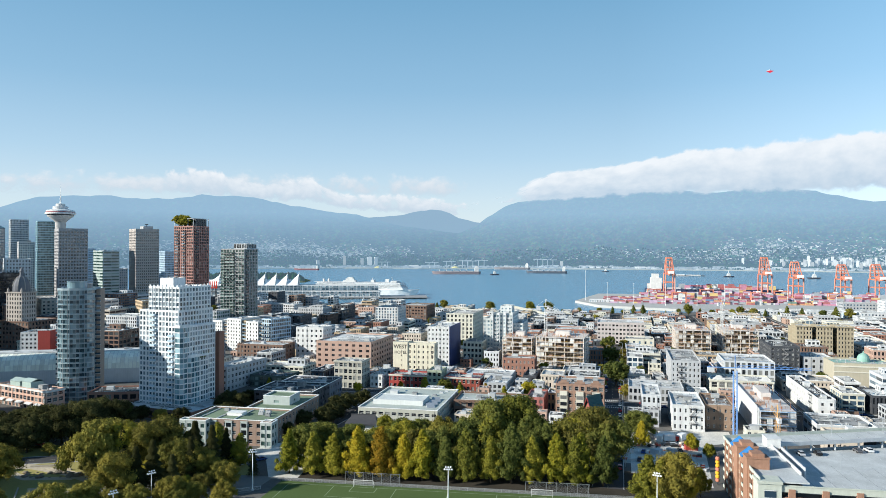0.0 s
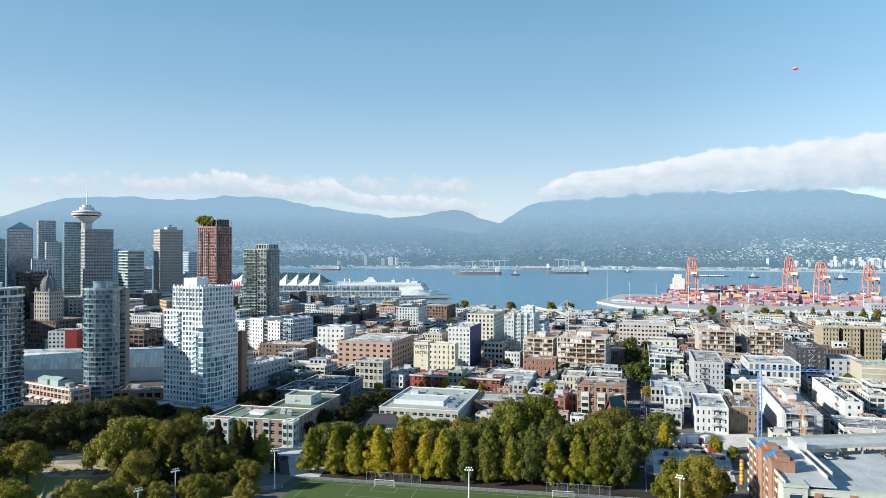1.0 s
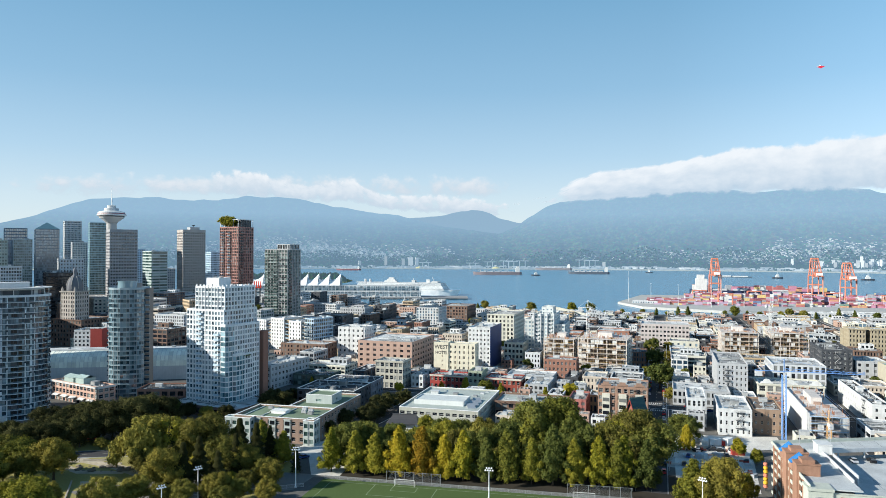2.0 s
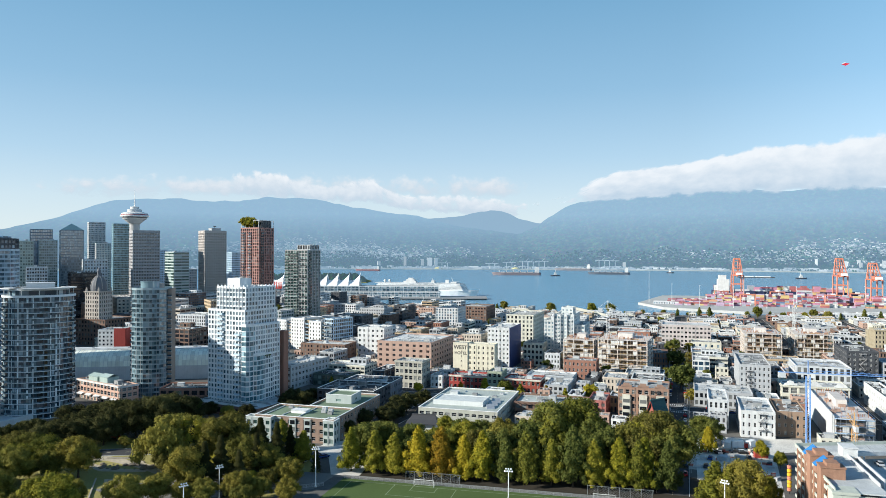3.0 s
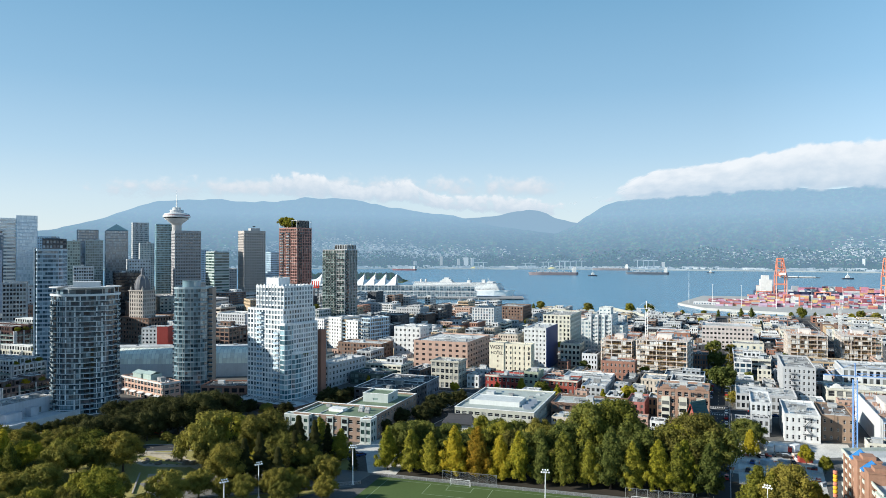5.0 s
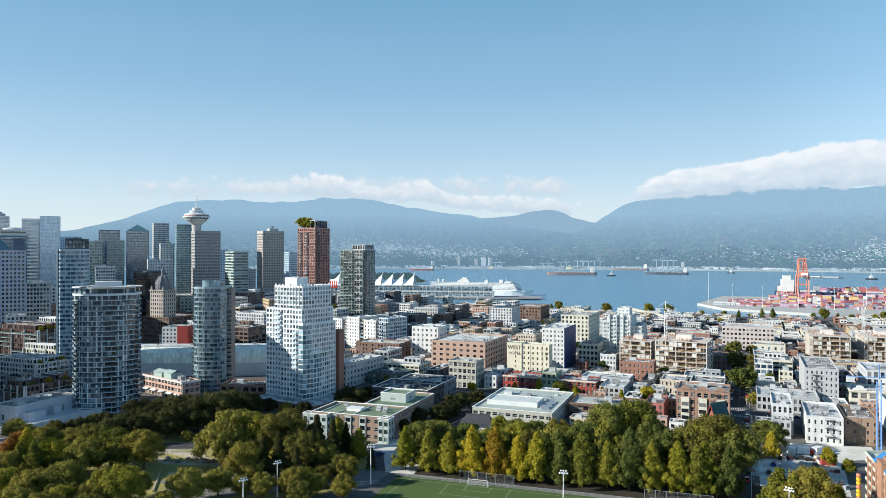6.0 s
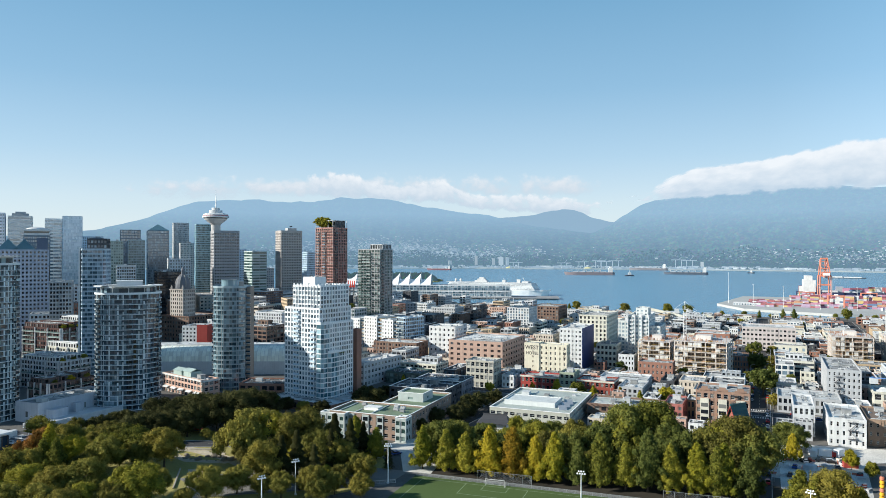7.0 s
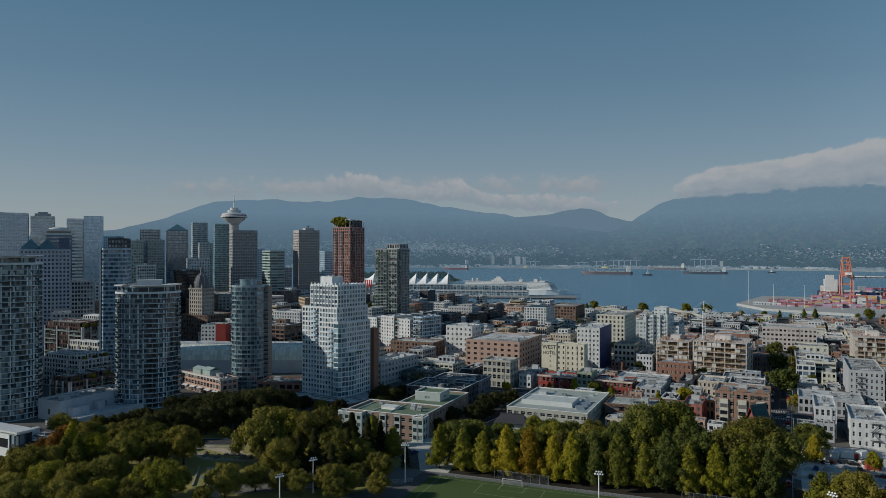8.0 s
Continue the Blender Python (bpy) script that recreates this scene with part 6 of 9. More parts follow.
# ------------------------------------------------------------ streets
def road(name, x0, y0, x1, y1, w, z=.03):
    d = Vector((x1 - x0, y1 - y0)).normalized()
    n = Vector((-d.y, d.x)) * w / 2
    f = Form().prism([(x0 - n.x, y0 - n.y)[::1], (x0 + n.x, y0 + n.y), (x1 + n.x, y1 + n.y), (x1 - n.x, y1 - n.y)][::-1], -.2, z)
    solid(name, f, ASPHALT, "worn grey asphalt street", "road", "structure")
    f = Form()
    L = math.hypot(x1 - x0, y1 - y0)
    p0 = Vector((x0, y0))
    nn = n.normalized() * .08
    for k in range(int(L / 9)):
        a, b = p0 + d * (k * 9), p0 + d * (k * 9 + 3)
        f.poly((a.x + nn.x, a.y + nn.y, z + .006), (a.x - nn.x, a.y - nn.y, z + .006), (b.x - nn.x, b.y - nn.y, z + .006), (b.x + nn.x, b.y + nn.y, z + .006))
    solid(name + "_lines", f, mat("lane_paint", (.65, .60, .42), .8), "broken lane lines", "trim", "structure")
    for s in (-1, 1):
        m = n.normalized() * (w / 2 + .1) * s
        a, b = p0 + m, Vector((x1, y1)) + m
        q = n.normalized() * .1
        solid("kerb", Form().prism([(a.x - q.x, a.y - q.y), (b.x - q.x, b.y - q.y), (b.x + q.x, b.y + q.y), (a.x + q.x, a.y + q.y)], -.1, .15), LIGHTGREY, "concrete kerb", "kerb", "structure")


STREETS_X = (-4, 88, 180, 272)
STREETS_Y = (408, 505, 600, 700, 800, 900)
for i, sx in enumerate(STREETS_X):
    road("road_north_%d" % i, sx, 282 if i else 262, sx, 985, 11)
for i, sy in enumerate(STREETS_Y):
    road("road_cross_%d" % i, -460, sy, 420, sy, 10, z=.036)
road("road_park", -150, 256, -128, 300, 9, z=.042)
road("road_garden", -140, 300, -134, 403, 9, z=.042)
road("road_left", -420, 150, -180, 262, 10, z=.042)

cross = Form()
for cy in (318, 356, 399, 417, 496, 514):
    for k in range(9):
        cross.box(-9.2 + k * 1.16, cy - 1.6, .03, -8.6 + k * 1.16, cy + 1.6, .041)
solid("road_crossings", cross, mat("crossing_paint", (.58, .58, .55), .85, var=.6, scale=.6), "worn white zebra crossings on the avenue", "trim", "structure")

# ------------------------------------------------------------ playing field
TURF = mat("artificial_turf", (.075, .115, .035), .95, var=.3, scale=.06, fine=2)
GRASS = mat("park_grass", (.33, .29, .10), .95, var=.5, scale=.08, fine=2)
FROT = 5.0
field = thing("field", "green artificial turf football field with white lines", "field", -52, 205, 0, FROT, kind="structure")
part("turf", Form().box(-66, -46, -.1, 60, 42, .05), TURF, field)
lines = Form()


def line(f, x0, y0, x1, y1, w=.09, z=.056):
    d = Vector((x1 - x0, y1 - y0)).normalized() * w
    f.poly((x0 + d.y, y0 - d.x, z), (x1 + d.y, y1 - d.x, z), (x1 - d.y, y1 + d.x, z), (x0 - d.y, y0 + d.x, z))


for a in ((-62, 39, 56, 39), (-62, -42, 56, -42), (-62, -42, -62, 39), (56, -42, 56, 39), (-3, -42, -3, 39), (-45, 39, -45, 28), (-45, 28, -22, 28), (-22, 28, -22, 39), (-38, 39, -38, 34), (-38, 34, -29, 34), (-29, 34, -29, 39),
          (14, 39, 14, 28), (14, 28, 38, 28), (38, 28, 38, 39), (22, 39, 22, 34), (22, 34, 31, 34), (31, 34, 31, 39)):
    line(lines, *a)
part("line_marking", lines, mat("white_line", (.27, .33, .22), .8), field)


def goal(x, y, rot):
    g = thing("football_goal", "white football goal with a pale net", "goal", x, y, .05, rot, "goals on the field")
    f = Form()
    for a in (-3.66, 3.66):
        f.cyl(a, 0, 0, 2.44, .06, 8)
        f.beam((a, 0, 2.4), (a, 1.6, .05), .06).beam((a, 0, .05), (a, 1.6, .05), .05)
    f.beam((-3.72, 0, 2.44), (3.72, 0, 2.44), .12).beam((-3.66, 1.6, .05), (3.66, 1.6, .05), .05)
    part("goal_frame", f, STEELW, g)
    f = Form()
    for i in range(37):
        f.beam((-3.66 + i * .203, 0, 2.4), (-3.66 + i * .203, 1.6, .06), .012, 3)
    for i in range(8):
        f.beam((-3.66, i * .2, 2.4 - i * .3), (3.66, i * .2, 2.4 - i * .3), .012, 3)
    part("net", f, mat("net_cord", (.6, .62, .6), .8), g)


goal(-89.5, 241.2, FROT)
goal(-26, 247, FROT)


def fence(x0, y0, x1, y1, h, label, step=3.0, mesh=.28):
    L = math.hypot(x1 - x0, y1 - y0)
    g = thing("chain_link_fence", label, "fence", x0, y0, 0, math.degrees(math.atan2(y1 - y0, x1 - x0)))
    post = Form().cyl(0, 0, 0, h, .05, 6).mesh("post", METAL)
    for k in range(int(L / step) + 1):
        part("post", post, None, g, at=pose(k * step, 0, 0))
    part("rail", Form().beam((0, 0, h - .05), (L, 0, h - .05), .07), METAL, g)
    part("rail", Form().beam((0, 0, .15), (L, 0, .15), .05), METAL, g)
    f = Form()
    n = int(L / mesh)
    for k in range(n):
        x = k * mesh
        b = min(h, h)
        f.beam((x, .03, .15), (min(L, x + b * .6), .03, h - .05), .02, 3)
        f.beam((min(L, x + b * .6), .04, .15), (x, .04, h - .05), .02, 3)
    part("wire_mesh", f, METAL, g)
    return g


fence(-121, 240.5, 12, 252.2, 1.3, "low grey chain-link fence along the field's far edge")
fence(-97.5, 243.9, -77, 245.7, 4.2, "tall backstop of chain-link behind the goal", 3.4, .5)
fence(-32, 249.6, -10, 251.6, 4.2, "tall backstop of chain-link behind the second goal", 3.6, .5)
fence(-170, 196, -124, 230, 1.3, "grey chain-link fence beside the park path")
solid("path", Form().prism([(-175, 190), (-126, 226), (-126, 241.5), (14, 252.5), (14, 255), (-128, 244), (-160, 240), (-200, 200)], -.1, .02), PAVE, "pale concrete path round the field", "path", "structure")
# planted beds under the tree rows, the shade there put into the soil colour
solid("planting_bed", Form().prism([(-126, 244.5), (14, 255.5), (12, 282), (-60, 300), (-120, 292)], -.1, .016), mat("shaded_soil", (.045, .038, .028), .98, var=.6, scale=.2, fine=2), "soil under the trees, darkened to match their shade", "ground", "structure")
# park lawn with paths
GRAVEL = mat("tan_gravel", (.46, .40, .30), .95, var=.5, scale=.3)
solid("park_lawn", Form().prism([(-128, 238), (-150, 262), (-235, 262), (-300, 225), (-290, 130), (-180, 140), (-128, 226)][::-1], -.1, .012), GRASS, "dry yellow-green park lawn", "lawn", "structure")
solid("park_path", Form().prism([(-205, 226), (-170, 214), (-168, 218), (-204, 231), (-235, 236), (-236, 231)][::-1], -.1, .03), GRAVEL, "winding pale gravel path", "path", "structure")
solid("park_path", Form().prism([(-205, 210), (-198, 213.5), (-183, 195.5), (-176, 186), (-181, 183.5), (-189, 192.5)], -.1, .034), GRAVEL, "broad pale paved path in the park", "path", "structure")
solid("park_path", Form().prism([(-230, 222), (-214, 217), (-197, 222), (-197, 225.5), (-214, 221), (-230, 226)], -.1, .036), GRAVEL, "curved paved path between the garden walls", "path", "structure")
# low kerb walls beside the garden paths
for x0, y0, x1, y1, hh in ((-224, 231, -212, 235.5, .7), (-228, 228, -206, 232, .6), (-208, 209, -193, 190.5, .5), (-196.5, 215, -180, 196, .5)):
    solid("garden_wall", Form().beam((x0, y0, hh / 2), (x1, y1, hh / 2), hh), mat("garden_stone", (.42, .38, .31), .95, var=.6, scale=.6), "low pale stone garden wall", "wall", group="low walls of the garden")
rng = random.Random(12)
for i in range(26):
    a = i * .35
    x, y = -209 + math.cos(a) * (6.5 + i * .3), 224.5 + math.sin(a) * (2 + i * .06) + math.cos(a) * 3
    f = Form()
    s = rng.choice((.5, .7, .9, 1.2, 1.7))
    f.lathe([(s * .9, 0), (s, s * .3), (s * .55, s * .55), (s * .1, s * .62)], 6, 0, 0, rng.random())
    solid("boulder", f, mat("garden_rock", (.22, .185, .14), .95, var=.6), "weathered grey garden boulder", "boulder", x=x, y=y, rot=rng.uniform(0, 360), group="boulders in the park")


def lamp_mast(x, y, h, rot=0):
    g = thing("floodlight_mast", "grey steel floodlight mast with a ring of white lamps", "lamp", x, y, 0, rot, "floodlights of the field")
    part("base", Form().lathe([(.5, 0), (.5, .4), (.25, .5)], 10), LIGHTGREY, g)
    part("pole", Form().lathe([(.24, .4), (.12, h)], 10), STEELW, g)
    part("crossarm", Form().beam((-1.3, 0, h - .1), (1.3, 0, h - .1), .14).beam((-1.0, 0, h + .7), (1.0, 0, h + .7), .12).beam((0, 0, h - .2), (0, 0, h + .8), .14), METAL, g)
    me = Form().lathe([(.10, -.2), (.24, .0), (.27, .06)], 10).mesh("lamp_head", STEELW)
    for k in range(4):
        part("lamp_head", me, None, g, at=pose(-1.2 + k * .8, -.2, h + .05, 55, 0, 0))
        part("lamp_head", me, None, g, at=pose(-1.2 + k * .8, .25, h + .05, -55, 0, 0))
    for k in range(3):
        part("lamp_head", me, None, g, at=pose(-.8 + k * .8, -.2, h + .85, 55, 0, 0))


lamp_mast(-54.4, 226, 13.6, 10)
lamp_mast(-126.4, 228.3, 13.6, 30)
lamp_mast(-149.8, 204, 11.5, 60)
lamp_mast(11.9, 240.4, 12.4, -20)
lamp_mast(-148.6, 184.3, 11.5, 60)


def cobra_lamp(x, y, rot):
    g = thing("street_lamp", "slim grey street lamp with a curved arm", "lamp", x, y, .02, rot, "street lamps")
    part("pole", Form().lathe([(.12, 0), (.07, 8.5)], 8), METAL, g)
    part("arm", Form().beam((0, 0, 8.4), (1.2, 0, 9.0), .08).beam((1.2, 0, 9.0), (2.2, 0, 9.0), .08), METAL, g)
    part("lamp_head", Form().box(1.9, -.15, 8.88, 2.7, .15, 9.06), LIGHTGREY, g)


for i, yy in enumerate(range(290, 620, 36)):
    cobra_lamp(2.3, yy, 180)
    cobra_lamp(-10.3, yy + 16, 0)
for xx in range(-120, 180, 40):
    cobra_lamp(xx, 402.2, 90)


# ------------------------------------------------------------ the school, the garden hall, the car park
def school():
    t = thing("school_building", "brick and cream school with green flat roofs and white copings", "building", -167.7, 310.2, 0, 3)
    t.scale = (1.048, 1.048, 1)
    br = mat("school_brick", (.29, .205, .16), .9)
    shell(t, 37, 22, 11.0, br, GLASS_D, ox=0, oy=-18, storey=3.5, bay=3.6, ww=.5, wh=.5, parapet=.7, roof=GREENROOF, trim=WHITE, single=True, coping=True, bare=True)
    shell(t, 22, 33, 11.0, br, GLASS_D, ox=7.3, oy=9.8, storey=3.5, bay=3.4, ww=.45, wh=.5, parapet=.7, roof=GREENROOF, trim=WHITE, single=True, coping=True, bare=True)
    cream = mat("school_cream", (.40, .44, .42), .8)
    shell(t, 5, 6, 10.8, cream, GLASS_G, ox=17.2, oy=-28.2, storey=3.5, bay=2.2, ww=.7, wh=.55, parapet=.7, roof=GREENROOF, coping=True, bare=True)
    shell(t, 12, 4, 10.8, cream, GLASS_G, ox=-15, oy=-30.6, storey=3.5, bay=3, ww=.6, wh=.5, parapet=.7, roof=GREENROOF, coping=True, bare=True)
    shell(t, 13, 12, 4.2, cream, GLASS_G, z0=10.3, ox=6, oy=10, storey=3.5, bay=13, ww=.2, wh=.3, parapet=.5, roof=GREENROOF, coping=True, bare=True)
    for x in (-7.5, -.5, 6.5):
        part("window_bay", Form().box(x - 1.5, -29.35, .3, x + 1.5, -29.02, 10.2).box(x - 1.7, -29.45, 10.2, x + 1.7, -29.02, 10.5), cream, t, "cream window bay")
        part("bay_glazing", Form().box(x - 1.1, -29.42, 1.2, x + 1.1, -29.36, 3.2).box(x - 1.1, -29.42, 4.6, x + 1.1, -29.36, 6.6).box(x - 1.1, -29.42, 7.8, x + 1.1, -29.36, 9.6), GLASS_D, t, kind="stuff")
    part("skylight", Form().box(-6, -20, 10.3, 1, -15.5, 11.6).box(-6.2, -20.2, 11.6, 1.2, -15.3, 11.75), STEELW, t, "white roof lantern")
    for x, y in ((8, -16), (10, -13), (6, -11), (12, -18), (-10, -12)):
        part("roof_unit", UNIT, None, t, at=pose(x, y, 10.32))
    for k in range(3):
        part("coping", Form().box(-15.5 + k * 8, -28.6, 10.35, -15.2 + k * 8, -8, 10.7), WHITE, t)
    FOOT.append((-167, 310, 34, 42, 64))
    b = thing("annex_building", "dark low annex with a white edge and shade-dark roof", "building", -174.5, 359, 0, 3)
    # dark roofing stands in for the tower's shadow on this roof
    shell(b, 33, 26, 10.5, DARKGREY, GLASS_D, storey=3.5, bay=3.6, ww=.5, wh=.45, parapet=.6, roof=ROOFDARK, coping=True)
    clutter(b, 33, 26, 9.9, 8, random.Random(5))
    FOOT.append((-174.5, 359, 28, 35, 28))
    b = thing("annex_building", "long blue-grey low annex with a shade-dark roof", "building", -177, 388, 0, 3)
    # again a dark roof in place of cast shade
    shell(b, 30, 24, 9, mat("blue_grey_render", (.17, .18, .21), .8), GLASS_D, storey=3.5, bay=3.6, ww=.5, wh=.45, parapet=.6, roof=ROOFDARK, coping=True)
    clutter(b, 30, 24, 8.4, 8, random.Random(6))
    FOOT.append((-177, 388, 28, 32, 28))


school()


def culture_hall():
    t = thing("culture_hall", "low pale garden hall with a white raised roof box", "building", -106, 357, 0, 2)
    pale = mat("pale_concrete_panel", (.44, .44, .38), .8)
    shell(t, 40, 54, 8.2, pale, GLASS_D, storey=3.6, bay=3.2, ww=.7, wh=.4, parapet=.5, roof=mat("pale_green_roofing", (.38, .42, .39), .9, var=.6, scale=.12), single=True, coping=True, bare=True)
    shell(t, 26, 15, 2.6, mat("grey_white_panel", (.56, .58, .57), .7), GLASS_D, z0=7.5, ox=-3, oy=-8, storey=3.5, sides="", blank="SENW", parapet=.4, roof=mat("pale_blue_grey_roofing", (.52, .55, .54), .9, var=.5), bare=True)
    me = Form().box(-2, -3, 0, 2, 3, .3).poly((-2, -3, .3), (2, -3, .3), (2, 3, 1.6), (-2, 3, 1.6)).poly((2, -3, .3), (2, 3, .3), (2, 3, 1.6)).poly((-2, 3, .3), (-2, -3, .3), (-2, 3, 1.6)).poly((2, 3, .3), (-2, 3, .3), (-2, 3, 1.6), (2, 3, 1.6)).mesh("sawtooth_skylight", METAL)
    for k in range(3):
        part("sawtooth_skylight", me, None, t, at=pose(14, -16 + k * 7, 7.5, 0, 0, 20))
    clutter(t, 34, 24, 7.5, 9, random.Random(9), oy=14)
    FOOT.append((-106, 357, 34, 44, 56))
    t = thing("terrace_hall", "long low hall with a pale terrace roof and timber front", "building", -64, 372, 0, 2)
    shell(t, 40, 22, 8.0, BROWN, GLASS_D, storey=3.6, bay=3.4, ww=.7, wh=.55, parapet=.9, roof=MATS["pale_green_roofing"])
    f = Form()
    for k in range(14):
        f.box(-19 + k * 2.9, -13.4, 7.6, -18.7 + k * 2.9, -11, 7.9)
    f.box(-20, -13.4, 7.9, 20, -13.1, 8.2)
    part("pergola", f, BROWN, t, "brown timber pergola")
    clutter(t, 38, 20, 7.1, 8, random.Random(11))
    FOOT.append((-64, 372, 24, 42, 24))
    t = thing("garden_pavilion", "garden pavilion with dark upturned tiled roof", "pavilion", -118, 318, 0, 10)
    part("hall", Form().box(-6, -4, 0, 6, 4, 4).box(-6.3, -4.3, 0, 6.3, 4.3, .4), WHITE, t)
    rf = Form()
    for s in (-1, 1):
        rf.poly((-8, s * 6, 4.2), (8, s * 6, 4.2), (6.4, s * 2.4, 5.6), (-6.4, s * 2.4, 5.6)).poly((-6.4, s * 2.4, 5.6), (6.4, s * 2.4, 5.6), (5.6, 0, 7.4), (-5.6, 0, 7.4))
        rf.poly((s * 8, -6, 4.2), (s * 8, 6, 4.2), (s * 6.4, 2.4, 5.6), (s * 6.4, -2.4, 5.6)).poly((s * 6.4, -2.4, 5.6), (s * 6.4, 2.4, 5.6), (s * 5.6, 0, 7.4))
    rf.poly((-8, -6, 4.15), (-8, 6, 4.15), (8, 6, 4.15), (8, -6, 4.15))
    rf.beam((-5.8, 0, 7.5), (5.8, 0, 7.5), .5)
    part("tiled_roof", rf, mat("dark_roof_tiles", (.07, .07, .075), .6, fine=14), t, "dark grey glazed tiles")
    t = thing("gate_hall", "small red-walled hall with a steep sweeping teal tiled roof", "pavilion", -12, 347, 0, -38)
    t.scale = (.62, .62, 1)
    part("hall", Form().box(-4.6, -6.5, 0, 4.6, 6.5, 9.0), REDP, t)
    part("gable", Form().poly((-4.6, -6.6, 9.0), (4.6, -6.6, 9.0), (0, -6.6, 13.6)).poly((4.6, 6.6, 9.0), (-4.6, 6.6, 9.0), (0, 6.6, 13.6)), mat("vermilion_gable", (.27, .10, .075), .7), t, "faded red gable")
    rf = Form()
    prof = [(0, 16.0), (1.6, 13.3), (3.4, 11.1), (5.4, 9.5), (7.0, 8.8)]
    for sd in (-1, 1):
        for k in range(4):
            (a, za), (b, zb) = prof[k], prof[k + 1]
            for y0 in range(-8, 8):
                ya, yb = y0 + .04, y0 + .96
                rf.poly(*[(sd * a, ya, za), (sd * b, ya, zb), (sd * b, yb, zb), (sd * a, yb, za)][::sd])
                rf.beam((sd * a, y0, za + .05), (sd * b, y0, zb + .05), .16)
    rf.beam((0, -8.3, 16.3), (0, 8.3, 16.3), .7)
    part("tiled_roof", rf, TEAL, t, "teal glazed roof tiles with raised ribs")
    part("bargeboard", Form().beam((0, -8.1, 15.8), (3.4, -8.1, 10.9), .35).beam((3.4, -8.1, 10.9), (7, -8.1, 8.6), .35).beam((0, -8.1, 15.8), (-3.4, -8.1, 10.9), .35).beam((-3.4, -8.1, 10.9), (-7, -8.1, 8.6), .35), REDP, t)
    FOOT.append((-13, 345, 8, 12, 12))


culture_hall()


def car_mesh(col):
    f = Form()
    prof = [(-2.15, .35), (-2.2, .75), (-1.9, .95), (-1.2, 1.0), (1.0, 1.0), (1.5, .92), (2.15, .72), (2.2, .38)]
    i = len(f.v)
    n = len(prof)
    for y in (-.88, .88):
        f.v += [(x, y, z) for x, z in prof]
    f.f += [tuple(range(i, i + n)), tuple(range(i + 2 * n - 1, i + n - 1, -1))]
    f.f += [(i + k, i + n + k, i + n + (k + 1) % n, i + (k + 1) % n) for k in range(n)]
    return f.mesh("body", col)


CABIN = Form().poly((-1.7, -.78, 1.0), (1.1, -.78, 1.0), (.45, -.66, 1.45), (-1.3, -.66, 1.45)).poly((1.1, .78, 1.0), (-1.7, .78, 1.0), (-1.3, .66, 1.45), (.45, .66, 1.45)).poly((1.1, -.78, 1.0), (1.1, .78, 1.0), (.45, .66, 1.45), (.45, -.66, 1.45)).poly((-1.7, .78, 1.0), (-1.7, -.78, 1.0), (-1.3, -.66, 1.45), (-1.3, .66, 1.45)).mesh("glazing", GLASS_K)
WHEEL = Form().lathe([(.32, -.1), (.34, 0), (.32, .1)], 12).mesh("wheel", mat("tyre_rubber", (.02, .02, .02), .9))
CARCOL = [("white", (.75, .75, .75)), ("black", (.02, .02, .022)), ("silver", (.45, .46, .48)), ("red", (.45, .03, .03)), ("blue", (.04, .09, .28)), ("dark grey", (.10, .10, .11))]
CARS = {}


def car(x, y, rot, k, z=.04):
    nm, col = CARCOL[k % len(CARCOL)]
    m = mat("car_paint_" + nm.replace(" ", "_"), col, .25, .1, var=.05, bump=0)
    if k % 6 not in CARS:
        c = thing("car", nm + " parked car with dark windows", "car", x, y, z, rot, "cars along the streets")
        part("body", car_mesh(m), None, c)
        part("roof", Form().box(-1.3, -.66, 1.44, .45, .66, 1.5), m, c)
        part("glazing", CABIN, None, c)
        for a in (-1.35, 1.35):
            for b in (-.82, .82):
                part("wheel", WHEEL, None, c, at=pose(a, b, .33, 90, 0, 0))
        CARS[k % 6] = c
        return c
    return copy_thing(CARS[k % 6], pose(x, y, z, 0, 0, rot))


rng = random.Random(21)
for yy in range(285, 560, 13):
    for sx, r in ((-8.1, 90), (.2, 270)):
        if rng.random() < .6:
            car(-4 + sx + 4, yy + rng.uniform(-2, 2), r, rng.randrange(6))
for xx in range(-130, 150, 11):
    for sy, r in ((-3.6, 0), (3.6, 180)):
        if rng.random() < .5 and abs(xx + 4) > 10 and abs(xx - 88) > 9:
            car(xx, 408 + sy, r, rng.randrange(6))
for x, y, r in ((14, 322, 20), (20, 326, 200), (25, 318, 100), (10, 312, 80), (30, 325, 190), (22, 308, 95), (8, 300, 85), (-141, 262, 60), (-136, 272, 60), (-146, 258, 150), (-150, 270, 150), (-139, 285, 65), (-205, 265, 20), (-225, 262, 20), (-245, 258, 20)):
    car(x, y, r, rng.randrange(6))


def truck(x, y, rot):
    t = thing("truck", "white box truck with a dark cab window", "truck", x, y, .04, rot, "trucks at the crossing")
    part("box_body", Form().box(-3.4, -1.2, 1.0, 1.6, 1.2, 3.5).box(-3.4, -1.15, .7, 1.6, 1.15, 1.0), STEELW, t)
    part("cab", Form().prism([(1.8, -1.1), (3.4, -1.1), (3.5, 0), (3.4, 1.1), (1.8, 1.1)], .6, 2.5), mat("truck_red", (.5, .05, .04), .4), t)
    part("windscreen", Form().box(3.42, -.95, 1.6, 3.52, .95, 2.3), GLASS_K, t)
    for a in (-2.2, 2.6):
        for b in (-1.0, 1.0):
            part("wheel", WHEEL, None, t, at=pose(a, b, .36, 90, 0, 0))


